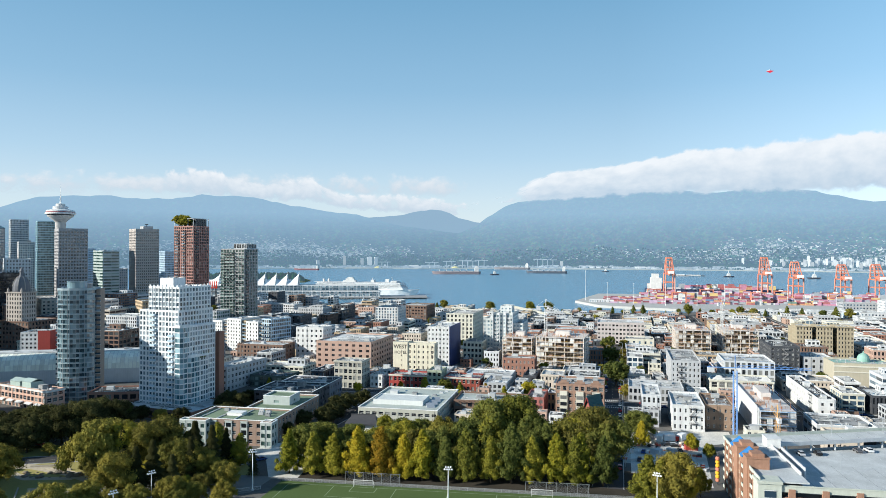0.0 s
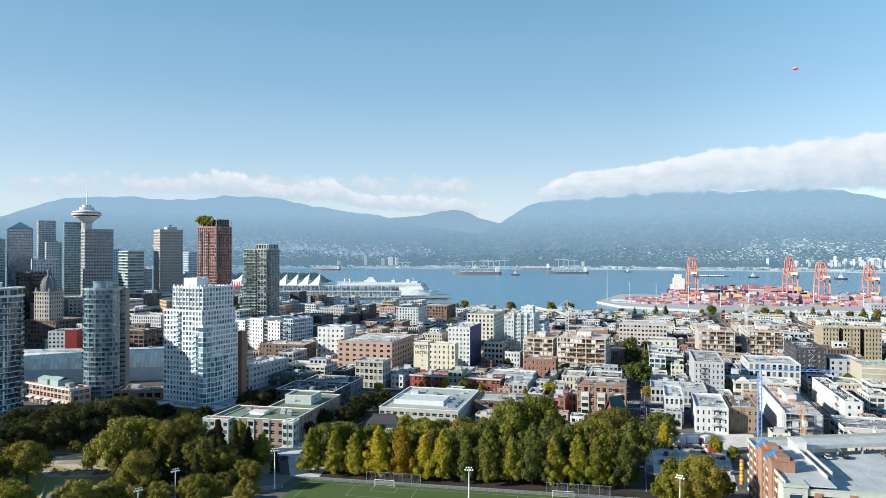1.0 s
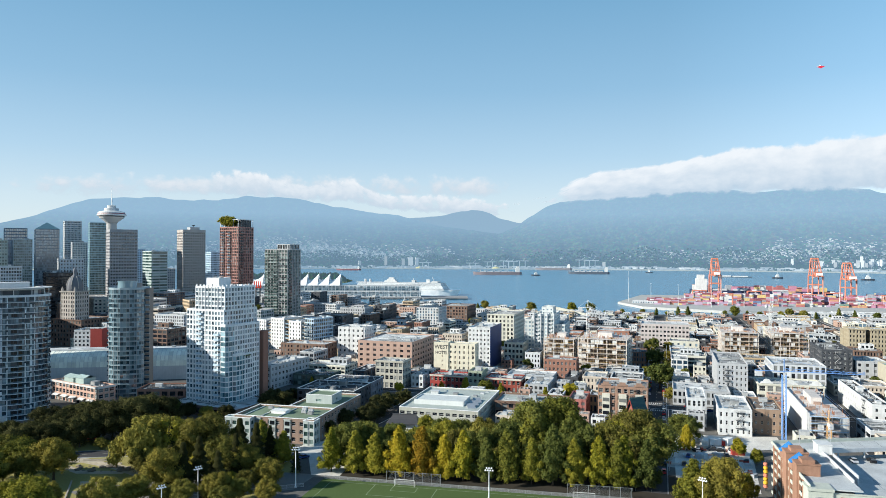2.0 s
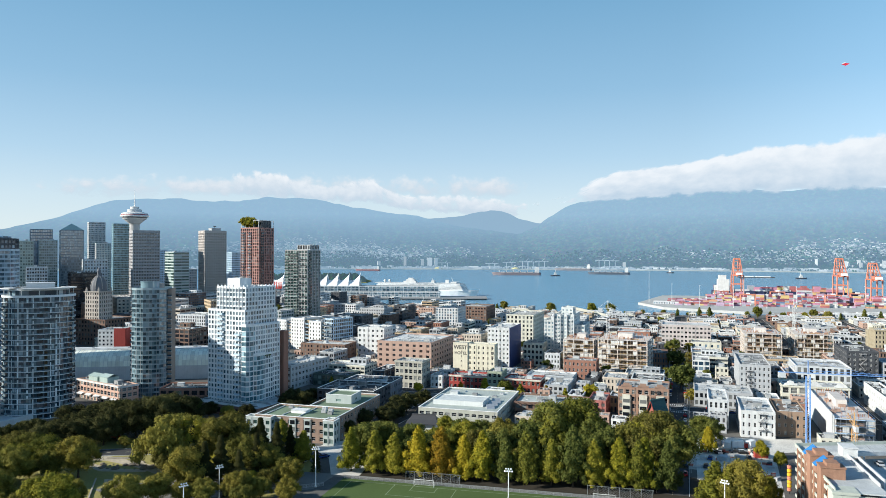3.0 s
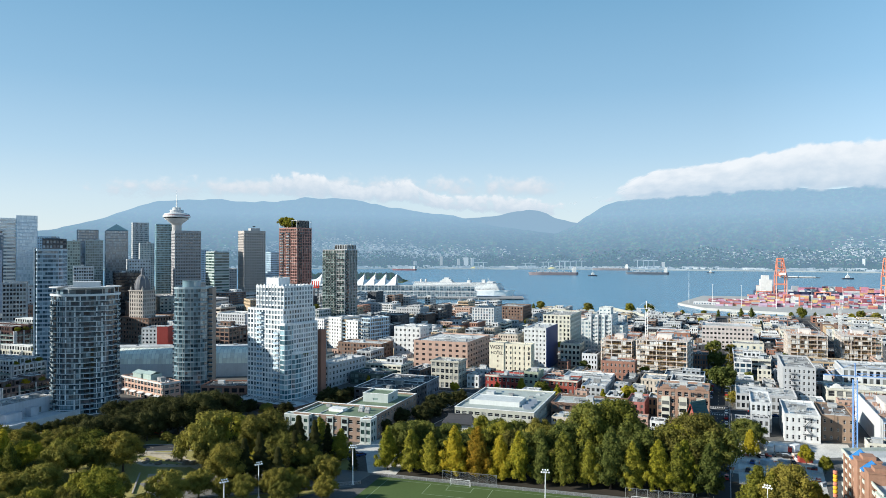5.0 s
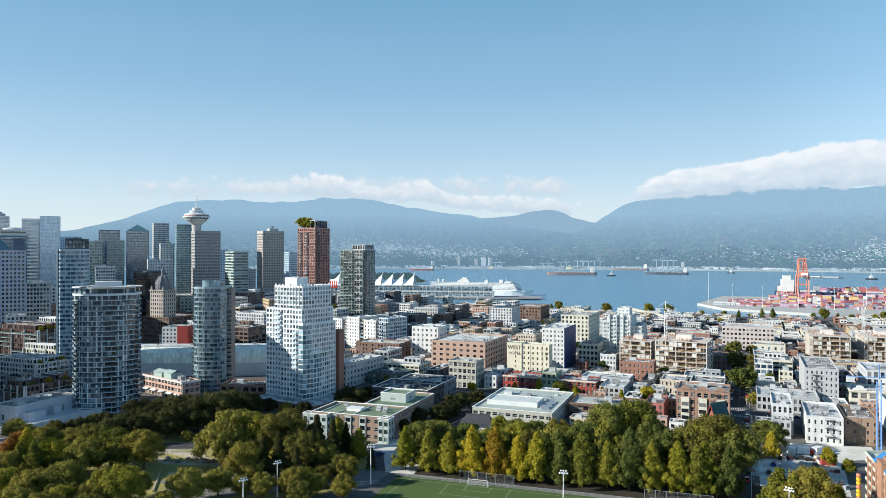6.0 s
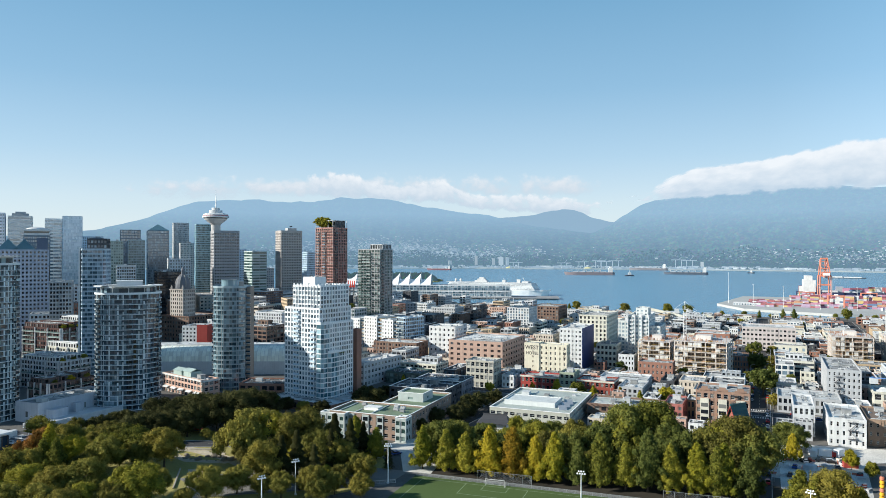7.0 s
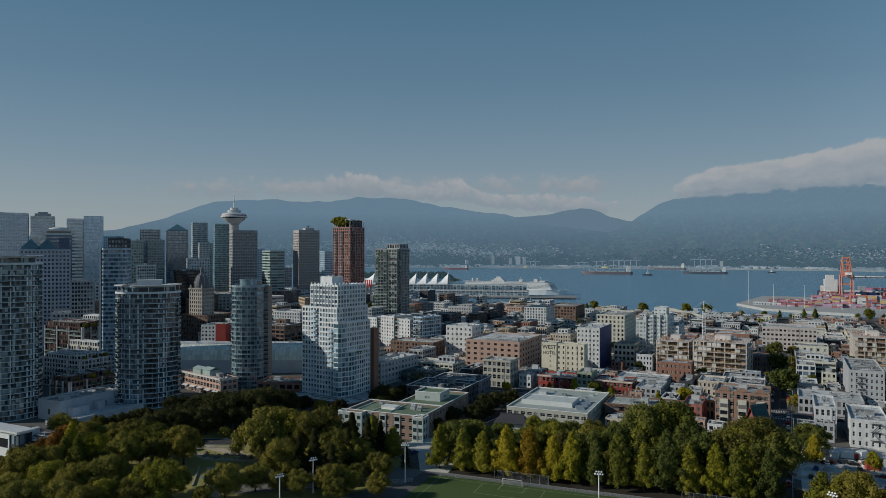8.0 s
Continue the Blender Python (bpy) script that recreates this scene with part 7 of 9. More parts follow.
solid("site_yard", Form().prism([(-1, 296), (31, 292), (34, 340), (6, 346), (2, 340)], -.1, .026), mat("dusty_concrete", (.44, .42, .38), .95, var=.5, scale=.12), "dusty pale concrete of a fenced street works", "ground", "structure")
BARR = Form().prism([(-1.5, -.3), (1.5, -.3), (1.5, .3), (-1.5, .3)], 0, .25).prism([(-1.5, -.1), (1.5, -.1), (1.5, .1), (-1.5, .1)], .25, .85).mesh("barrier", STEELW)
BARRO = BARR.copy()
BARRO.materials[0] = ORANGE
rng = random.Random(44)
for k in range(44):
    ob = new("road_barrier", BARR if k % 3 else BARRO)
    ob.matrix_basis = pose(2 + (k % 11) * 2.9 + rng.uniform(-.6, .6), 300 + (k // 11) * 12 + rng.uniform(-2, 2), .026, 0, 0, rng.choice((0, 8, 90, 40)))
    tagged(ob, "short %s road barrier on the street works" % ("white" if k % 3 else "orange"), "barrier", "barriers of the street works")
for k in range(14):
    f = Form()
    a, b, c = rng.uniform(1, 3), rng.uniform(.8, 2), rng.uniform(.6, 2.2)
    f.box(-a, -b, 0, a, b, c).box(-a * .9, -b * .9, c, a * .9, b * .9, c + .12)
    solid("site_crate", f, rng.choice((WHITE, BEIGE, METAL, REDP, LIGHTGREY)), "covered crate or site box on the street works", "crate", x=rng.uniform(3, 30), y=rng.uniform(304, 342), z=.026, rot=rng.uniform(0, 90), group="site boxes")
truck(17.7, 331.2, 80)
truck(22.4, 333.2, 15)
truck(27.5, 336, 60)
car(6.2, 332.4, 110, 0)
car(23.3, 324.8, 10, 1)
car(28.4, 323.8, 20, 0)
car(14.0, 322.0, 95, 2)
truck(4, 470, 90)


def car_park():
    t = thing("car_park", "brick and concrete multi-storey car park with pale decks", "car park", 40, 225, 0, 4.3)
    # outline in its own axes: west front along y, south front along x
    br = mat("car_park_brick", (.33, .185, .125), .9, var=.5, scale=.5, fine=9)
    con = mat("deck_concrete", (.47, .49, .49), .9, var=.6, scale=.15)
    pale = mat("pale_green_coping", (.50, .53, .46), .8)
    W, D, Z, K = 92.0, 49.0, 17.7, .36       # K: slant of the north edge
    low = [(.5, .5), (W, .5), (W, D + W * K), (.5, D)]
    for k in range(5):
        part("deck", Form().prism(low, k * 3.0 + .15 - .15 * (k == 0), k * 3.0 + .45), con, t)
    part("deck", Form().prism([(14, .5), (W, .5), (W, D - 13 + W * K), (14, D - 13 + 14 * K)], 14.6, 14.9), con, t, "pale grey parking deck")
    part("upper_deck", Form().prism([(.5, .5), (14, .5), (14, D - 13 + 14 * K), (W, D - 13 + W * K), (W, D + W * K), (.5, D)], Z - .35, Z), con, t, "pale grey upper deck")
    part("inner_wall", Form().prism([(13.7, 8), (14, 8), (14, D - 13.3 + 14 * K), (13.7, D - 13 + 14 * K)], 14.9, Z + 1.0).prism([(14, D - 13.3 + 14 * K), (W, D - 13.3 + W * K), (W, D - 13 + W * K), (14, D - 13 + 14 * K)], Z - .35, Z + 1.0), LIGHTGREY, t, "pale concrete parapet")
    part("parapet", Form().prism([(.5, D - .3), (W, D - .3 + W * K), (W, D + W * K), (.5, D)], Z, Z + 1.1).box(0, .4, Z, .3, D, Z + 1.1), pale, t)
    part("parapet", Form().box(.3, 0, 14.9, W, .3, 16.6).box(.1, -.12, 16.6, W, .42, 16.9), pale, t)
    for k in range(9):
        part("brick_pier", Form().box(-.2, k * 5.4 + .6, 0, .6, k * 5.4 + 2.0, Z + .3), br, t)
    for k in range(10):
        part("brick_pier", Form().box(k * 9.2 + 8, -.4, 0, k * 9.2 + 9.8, .5, 15.8).box(k * 9.2 + 8.5, -.43, 14.6, k * 9.2 + 9.3, -.4, 15.4), br, t)
    for k in range(6):
        part("spandrel", Form().box(.0, .6, k * 3.0 + .45, .22, D - .6, k * 3.0 + 1.5), pale, t)
        if k < 5:
            part("spandrel", Form().box(6.6, .02, k * 3.0 + .45, W, .22, k * 3.0 + 1.5), br, t)
    # charcoal sheets stand in for the shade behind the deck openings
    part("backing", Form().box(3, 3, .45, W - 1, 3.2, 14.2).box(3, 3.2, .45, 3.2, D - 1, 14.2), DARKGREY, t, "dark sheet standing in for shade between the decks")
    # stair towers with blue gabled glass roofs
    blue = mat("blue_gable_roof", (.03, .18, .45), .25)
    for y0 in (12, 25):
        part("stair_tower", Form().box(-.6, y0, 0, 6, y0 + 5, Z + 3.2).box(-.8, y0 - .2, Z + 3.2, 6.2, y0 + 5.2, Z + 3.6).box(1.0, y0 + .3, Z + 3.6, 4.6, y0 + 4.7, Z + 4.7).box(2.3, y0 - .05, Z + 1.6, 3.1, y0, Z + 2.4), br, t, "brick stair tower")
        q = y0 + 5.4
        part("gable_roof", Form().poly((-1.0, q, Z + 2.2), (2.2, q, Z + 4.9), (2.2, q + 3.5, Z + 4.9), (-1.0, q + 3.5, Z + 2.2)).poly((2.2, q, Z + 4.9), (5.4, q, Z + 2.2), (5.4, q + 3.5, Z + 2.2), (2.2, q + 3.5, Z + 4.9)).poly((-1.0, q, Z + 2.2), (5.4, q, Z + 2.2), (2.2, q, Z + 4.9)).poly((-1, q + 3.5, Z + 2.2), (2.2, q + 3.5, Z + 4.9), (5.4, q + 3.5, Z + 2.2)), blue, t, "blue glazed gable roof")
        part("gable_wall", Form().box(-.6, q, Z, 5.0, q + 3.5, Z + 2.2), br, t)
    part("corner_tower", Form().box(-.5, -.5, 0, 6, 5, 17.2).box(-.8, -.8, 17.2, 6.3, 5.3, 18.0), pale, t, "pale corner stair tower")
    part("stair_glazing", Form().box(1.2, -.62, 2, 4.4, -.52, 15.5), GLASS_B, t)
    for k in range(7):
        part("glazing_bar", Form().box(1.1, -.68, 2 + k * 2.2, 4.5, -.60, 2.25 + k * 2.2), WHITE, t)
    part("ramp_house", Form().box(12.2, 38, Z, 16.6, 44, Z + 3.0).box(12.0, 37.8, Z + 3.0, 16.8, 44.2, Z + 3.3), WHITE, t, "white ramp house")
    part("ramp_wall", Form().prism([(16.7, 14), (17.1, 14), (17.1, 40), (16.7, 40)], 14.9, Z + .6), LIGHTGREY, t)
    post = Form().cyl(0, 0, 0, 6, .08, 8).box(-.6, -.12, 6, .6, .12, 6.15).mesh("deck_lamp", METAL)
    for x, y, z in ((20, 52, Z), (40, 59, Z), (60, 66, Z), (80, 73, Z), (30, 22, 14.9), (50, 24, 14.9), (70, 26, 14.9), (8, 44, Z)):
        part("deck_lamp", post, None, t, at=pose(x, y, z))
    cols = Form().box(-.25, -.25, 0, .25, .25, 2.4).mesh("column", LIGHTGREY)
    for k in range(8):
        part("column", cols, None, t, at=pose(20 + k * 9, D - 12.5 + (20 + k * 9) * K, 14.9))
    ln = Form()
    for k in range(24):
        x = 20 + k * 2.9
        ln.box(x, 20, 14.904, x + .1, 25, 14.91)
        ln.box(x, D - 5.5 + x * K, Z + .004, x + .1, D - .6 + x * K, Z + .01)
        ln.box(x, 5, 14.904, x + .1, 10, 14.91).box(x, 34 + x * K * .3, 14.904, x + .1, 38 + x * K * .3, 14.91)
    part("bay_marking", ln, WHITE, t, "white bay lines", kind="stuff")
    jn = Form()
    for k in range(12):
        jn.box(17.3 + k * 6.2, 1, 14.903, 17.36 + k * 6.2, 30, 14.906)
        jn.prism([(18 + k * 6.2, D - 12.6 + (18 + k * 6.2) * K), (18.08 + k * 6.2, D - 12.6 + (18.08 + k * 6.2) * K), (18.08 + k * 6.2, D - .8 + (18.08 + k * 6.2) * K), (18 + k * 6.2, D - .8 + (18 + k * 6.2) * K)], Z + .003, Z + .006)
    part("deck_joint", jn, DARKGREY, t, "dark sealed joints of the deck", kind="stuff")
    FOOT.append((85, 255, 60, 100, 70))


car_park()
m8 = pose(40, 225, 0, 0, 0, 4.3)
for x, y, r, k in ((30, 43, 90, 1), (45, 49, 90, 5), (49, 50, 90, 0), (24, 41.5, 90, 2)):
    p = m8 @ Vector((x, y, 14.95))
    car(p.x, p.y, r + 8, k, z=14.95)


# ------------------------------------------------------------ the low blocks below the towers
def terrace_house(label, x, y, w, d, h, wall, seed):
    """Stepped housing with a set-back top floor, balcony bands on two sides and white party piers."""
    t = thing("terrace_block", label, "building", x, y, 0, 0)
    rng = random.Random(seed)
    z = shell(t, w, d, h, wall, GLASS_D, storey=3.05, bay=2.6, ww=.74, wh=.68, parapet=1.0, roof=ROOFPALE, sides="SEW")
    for k in range(3):
        q = d / 3
        shell(t, w - 5, q - 1.2, rng.uniform(3, 4.4), rng.choice((WHITE, LIGHTGREY, wall)), GLASS_D, z0=z, ox=-1.5, oy=-d / 2 + q * (k + .5), storey=3, bay=2.4, ww=.7, wh=.6, parapet=.3, roof=ROOFPALE)
    n = int(h / 3.05) - 1
    me = balcony_mesh(d / 3 - 1.6, 1.1, LIGHTGREY, GLASS_G)
    ms = balcony_mesh(w / 3 - 1.6, 1.0, LIGHTGREY, GLASS_G)
    for f in range(1, n + 1):
        for k in range(3):
            if rng.random() < .8:
                part("balcony", me, None, t, at=pose(w / 2 + .003, -d / 2 + d / 3 * (k + .5), f * 3.05, 0, 0, 90))
            if rng.random() < .7:
                part("balcony", ms, None, t, at=pose(-w / 2 + w / 3 * (k + .5), -d / 2 - .003, f * 3.05))
    pe = Form().box(0, -.2, 0, .9, .2, h).mesh("pier", LIGHTGREY)
    for k in range(4):
        part("pier", pe, None, t, at=pose(w / 2, -d / 2 + .3 + (d - .6) / 3 * k, 0))
        part("pier", pe, None, t, at=pose(-w / 2 + .3 + (w - .6) / 3 * k, -d / 2, 0, 0, 0, -90))
    clutter(t, w - 8, d - 4, z + 4.4, 0, rng)
    FOOT.append((x, y, max(w, d) / 2 + 2, w, d))
    for k in range(3):
        tree(rng.choice(("yellow", "olive", "lime")), x + w / 2 - 1.2, y - d / 2 + d * (k + .5) / 3, rng.uniform(2.4, 3.6), 1.3, z=z)


def arena():
    t = thing("glazed_market_hall", "long curved pale green glazed hall with a white roof", "hall", -352, 388, 0, 26)
    L = 110
    prof = [(-11, 0), (-11, 9), (-10.4, 12.5), (-8.8, 15.6), (-6, 17.8), (-2, 18.8), (10, 19)]
    f, fr = Form(), Form()
    n = 44
    for k in range(n):
        a, b = -L / 2 + L * k / n, -L / 2 + L * (k + 1) / n
        for (y0, z0), (y1, z1) in zip(prof[1:5], prof[2:6]):
            f.poly((a + .06, y0, z0), (b - .06, y0, z0), (b - .06, y1, z1), (a + .06, y1, z1))
        for (y0, z0), (y1, z1) in zip(prof[1:5], prof[2:6]):
            fr.beam((a, y0 - .05, z0), (a, y1 - .05, z1 + .05), .14)
    part("curved_glazing", f, mat("frosted_panels", (.80, .82, .72), .9, island=.3, spec=.1), t, kind="stuff")
    part("rib", fr, LIGHTGREY, t, kind="stuff")
    part("base_wall", Form().box(-L / 2, -11, 0, L / 2, -10.6, 9), LIGHTGREY, t)
    part("roof", Form().box(-L / 2, -6, 17.4, L / 2, 14, 17.8).box(-L / 2, -2, 17.8, L / 2, 12, 19.2), ROOFPALE, t)
    part("end_wall", Form().prism([(L / 2 - .4, -10.8), (L / 2, -10.8), (L / 2, 14), (L / 2 - .4, 14)], 0, 17.4).prism([(-L / 2, -10.8), (-L / 2 + .4, -10.8), (-L / 2 + .4, 14), (-L / 2, 14)], 0, 17.4).box(-L / 2, 13.6, 0, L / 2, 14, 17.4), LIGHTGREY, t)
    clutter(t, 90, 10, 19.2, 9, random.Random(2), oy=5)
    FOOT.append((-352, 388, 30, 60, 60))
    FOOT.append((-390, 370, 24, 40, 40))
    FOOT.append((-315, 406, 24, 40, 40))
    t = thing("brick_retail_block", "long pale brick retail block with large white-framed windows", "building", -313.5, 322.9, 0, -15)
    shell(t, 44.8, 10.4, 11, mat("retail_brick", (.50, .33, .26), .9), GLASS_D, storey=3.9, bay=3.4, ww=.76, wh=.66, parapet=.8, roof=ROOFGREY, ground=3.5, single=True, trim=WHITE, cornice=.4)
    for k in range(5):
        part("awning", Form().poly((-20 + k * 8.4, -5.3, 3.7), (-14.4 + k * 8.4, -5.3, 3.7), (-14.4 + k * 8.4, -7.2, 2.8), (-20 + k * 8.4, -7.2, 2.8)).poly((-20 + k * 8.4, -7.2, 2.78), (-14.4 + k * 8.4, -7.2, 2.78), (-14.4 + k * 8.4, -5.3, 3.6), (-20 + k * 8.4, -5.3, 3.6)), WHITE, t, "white canvas awning")
    for x, y, w, d, h in ((-8.5, 0, 9, 7, 3.0), (1.5, .4, 8, 7, 3.4)):
        part("roof_pavilion", Form().box(x - w / 2, y - d / 2, 10.2, x + w / 2, y + d / 2, 10.2 + h).poly((x - w / 2 - .4, y - d / 2 - .4, 10.2 + h), (x + w / 2 + .4, y - d / 2 - .4, 10.2 + h), (x + w / 2 + .4, y, 11.6 + h), (x - w / 2 - .4, y, 11.6 + h)).poly((x + w / 2 + .4, y + d / 2 + .4, 10.2 + h), (x - w / 2 - .4, y + d / 2 + .4, 10.2 + h), (x - w / 2 - .4, y, 11.6 + h), (x + w / 2 + .4, y, 11.6 + h)), mat("copper_green_glass", (.36, .45, .42), .4), t, "pale green pitched roof pavilion")
    clutter(t, 14, 8, 10.2, 4, random.Random(13), ox=13)
    FOOT.append((-312, 328, 24, 46, 28))
    t = thing("brick_retail_block", "low red brick retail block with white shutters", "building", -262, 335, 0, 20)
    shell(t, 34, 18, 9.5, BRICK, GLASS_D, storey=4.0, bay=4, ww=.7, wh=.55, parapet=.7, roof=ROOFDARK)
    clutter(t, 30, 16, 8.8, 6, random.Random(14))
    FOOT.append((-262, 335, 18, 34, 18))
    t = thing("tower_podium", "pale blue-grey concrete podium with rooftop boxes", "podium", -334, 255.5, 0, 2)
    pm = mat("blue_grey_podium", (.46, .48, .52), .85)
    shell(t, 16, 44, 10, pm, GLASS_D, storey=9, bay=11, ww=.12, wh=.3, parapet=.6, roof=ROOFGREY)
    part("annex", Form().box(8.1, -18, 0, 13, -9, 6).box(8.05, -18.1, 6, 13.1, -8.9, 6.3), pm, t, "low concrete annex")
    part("annex", Form().box(8.1, -3, 0, 11.5, 1, 6.5).box(8.05, -3.1, 6.5, 11.6, 1.1, 6.75), pm, t, "low concrete annex")
    clutter(t, 14, 40, 9.4, 8, random.Random(15))
    part("terrace", Form().prism([(8.1, -30), (22, -26), (24, 24), (8.1, 24)], 0, 2.2).prism([(21.6, -26.4), (22.4, -26.2), (24.4, 24), (23.6, 24)], 2.2, 3.3), LIGHTGREY, t, "long pale terrace wall")
    FOOT.append((-330, 255, 24, 34, 44))
    t = thing("modern_white_block", "white-framed modern block with long glass bands and a black rear wing", "building", -272, 179, 0, 0)
    shell(t, 19.5, 6, 14.4, TW, GLASS_K, ox=-6.5, oy=-4, storey=5.6, bay=9.7, ww=.86, wh=.52, parapet=.5, roof=ROOFPALE, bare=True)
    shell(t, 5.2, 5.4, 14.4, DARKGREY, GLASS_B, ox=5.9, oy=-4, storey=4.6, bay=2.6, ww=.84, wh=.8, parapet=.3, roof=ROOFPALE, bare=True)
    part("roof_slab", Form().box(-17, -8, 15.2, 9.4, -.4, 15.9).box(-15, -7, 14.3, 7.5, -1.2, 15.2), TW, t, "oversailing flat white roof slab")
    shell(t, 23, 14, 11, DARKGREY, GLASS_K, ox=-2.5, oy=6.4, storey=4.6, bay=4.4, ww=.7, wh=.4, parapet=.6, roof=ROOFDARK)
    part("coping", Form().box(-14.3, -.8, 11.02, 9.3, -.1, 11.5).box(8.8, -.1, 11.02, 9.3, 13.6, 11.5), TW, t, "white parapet coping")
    clutter(t, 16, 9, 10.4, 3, random.Random(17), ox=-3, oy=6.4)
    FOOT.append((-274, 182, 16, 28, 26))
    building("red_white_apartment_block", "white apartment block with a bright red corner panel", -406, 428, 20, 20, 27, 20, WHITE, GLASS_D, storey=3, bay=3, ww=.5, wh=.5)
    part("red_panel", Form().box(2, -10.4, 10, 10.2, -10.05, 28).box(10.05, -10.05, 10, 10.4, 0, 28), REDP, bpy.data.objects["red_white_apartment_block"], "bright red facade panel")
    for i, (x, y, w, d, h, m) in enumerate(((-420, 262, 30, 20, 14, LIGHTGREY), (-470, 265, 34, 26, 22, GREY), (-480, 300, 34, 26, 26, BROWN))):
        building("terrace_block", "flat-roofed housing block with roof plant", x, y, w, d, h, 0, m, GLASS_D, seed=i, storey=3.1, bay=3, ww=.62, wh=.6, roof=ROOFPALE if i % 2 else ROOFGREY, units=7)
    terrace_house("dark brick terrace block with white piers and glass balconies", -361.5, 275, 16, 30, 13, mat("dark_terrace_brick", (.13, .10, .095), .9), 3)
    terrace_house("pale grey stepped terrace block with white roof decks", -406, 304, 34, 22, 18, LIGHTGREY, 4)
    # shade is put into this brick's colour, as the sun still reaches it
    terrace_house("red brick terrace block, darkened as if in shade, with yellow roof planting", -465, 346, 40, 18, 31, mat("shaded_red_terrace_brick", (.085, .045, .04), .9), 5)
    terrace_house("cream terrace block with green roof decks", -433, 336, 32, 14, 20, CREAM, 6)
    terrace_house("grey-green apartment block with pale frames", -478, 378, 24, 16, 33, mat("grey_green_render", (.36, .40, .38), .85), 7)


arena()


# ------------------------------------------------------------ building sites and tower cranes
def building_site(x, y, w, d, h, rot, label, st=3.4, white_side=False):
    t = thing("building_under_construction", label, "building site", x, y, 0, rot)
    con = mat("raw_concrete", (.60, .55, .51), .9, var=.5, scale=.3)
    nf = int(h / st)
    col = Form().box(-.3, -.3, 0, .3, .3, st - .3).mesh("column", con)
    sl = Form().box(-w / 2, -d / 2, 0, w / 2, d / 2, .3).mesh("slab", con)
    for k in range(nf + 1):
        part("slab", sl, None, t, at=pose(0, 0, k * st))
        if k < nf:
            nx, ny = max(2, int(w / 6)), max(2, int(d / 9))
            for i in range(nx + 1):
                for j in range(ny + 1):
                    if i in (0, nx) or j in (0, ny):
                        part("column", col, None, t, at=pose(-w / 2 + .4 + (w - .8) * i / nx, -d / 2 + .4 + (d - .8) * j / ny, k * st + .3))
    part("core", Form().box(-w * .15, -d * .1, .3, w * .15, d * .2, nf * st + 3.5), con, t, "concrete lift core")
    # dark colour of these walls imitates the shade inside the open floors
    part("inner_wall", Form().box(-w * .38, -d * .32, .3, w * .38, -d * .3, nf * st - .1).box(w * .36, -d * .3, .3, w * .38, d * .4, nf * st - .1), DARKGREY if white_side else mat("void_shade_infill", (.16, .125, .105), .9), t)
    f = Form()
    rr = random.Random(int(x))
    for i in range(90):
        a, b = rr.uniform(-w / 2, w / 2), rr.uniform(-d / 2, d / 2)
        f.box(a, b, nf * st + .3, a + .16, b + .12, nf * st + rr.uniform(1.2, 2.4))
    part("rebar", f, mat("rusty_rebar", (.30, .13, .07), .9), t, kind="stuff")
    f = Form()
    for k in range(nf + 1):
        z = k * st + 1.3
        f.beam((-w / 2, -d / 2, z), (w / 2, -d / 2, z), .06).beam((-w / 2, -d / 2, z), (-w / 2, d / 2, z), .06).beam((w / 2, -d / 2, z), (w / 2, d / 2, z), .06)
    part("guard_rail", f, YELLOW if not white_side else BLUEST, t, kind="stuff")
    pn = Form().box(-1.3, -.06, 0, 1.3, .06, 2.6).mesh("cladding_panel", WHITE)
    fw = Form().box(-1.4, -.5, 0, 1.4, .5, 1.1).box(-1.2, -.6, 1.1, 1.2, .6, 1.3).mesh("formwork", mat("rusty_formwork", (.34, .23, .18), .8))
    for k in range(nf):
        for i in range(int(w / 3)):
            q = rr.random()
            if q < .30:
                part("cladding_panel", pn, None, t, at=pose(-w / 2 + 1.5 + i * 3, -d / 2 + .2, k * st + .4))
            elif q < .5:
                part("formwork", fw, None, t, at=pose(-w / 2 + 1.5 + i * 3, -d / 2 + 1.6, k * st + .3))
    for i in range(8):
        part("formwork", fw, None, t, at=pose(rr.uniform(-.42, .42) * w, rr.uniform(-.4, .4) * d, nf * st + .3, 0, 0, rr.choice((0, 90))))
    if white_side:
        part("white_side_wall", Form().box(-w / 2 - .4, -d / 2, 0, -w / 2 - .02, d / 2, nf * st + 1.5), WHITE, t, "bright white blank side wall")
        g = Form()
        for k in range(nf + 1):
            g.box(-w / 2, -d / 2 - .22, k * st - .05, w / 2, -d / 2 - .02, k * st + .32)
        part("slab_edge_trim", g, mat("pale_blue_trim", (.36, .50, .66), .6), t, "pale blue slab edge forms")
    g = Form()
    n = int(w / 2.2)
    for i in range(n + 1):
        x0 = -w / 2 + w * i / n
        g.beam((x0, -d / 2 - .9, 0), (x0, -d / 2 - .9, nf * st + 1.2), .07)
    for k in range(int(nf * st / 2)):
        g.beam((-w / 2, -d / 2 - .9, k * 2 + 1), (w / 2, -d / 2 - .9, k * 2 + 1), .06)
        if k % 2:
            g.box(-w / 2, -d / 2 - 1.0, k * 2, w / 2, -d / 2 - .4, k * 2 + .06)
    part("scaffold", g, METAL if white_side else TAN, t, "tube scaffold along the front", kind="stuff")
    FOOT.append((x, y, max(w, d) / 2 + 3, w, d))
    return t


building_site(-40, 524, 34, 34, 24.6, -4, "half-built concrete block with open floors and scaffold")
building_site(-72, 530, 22, 30, 22, -2, "half-built concrete wing with timber forms", 3.1)
building_site(69.8, 383.6, 15.5, 68, 15.4, 0, "new concrete block under construction with a white side wall", 3.1, True)
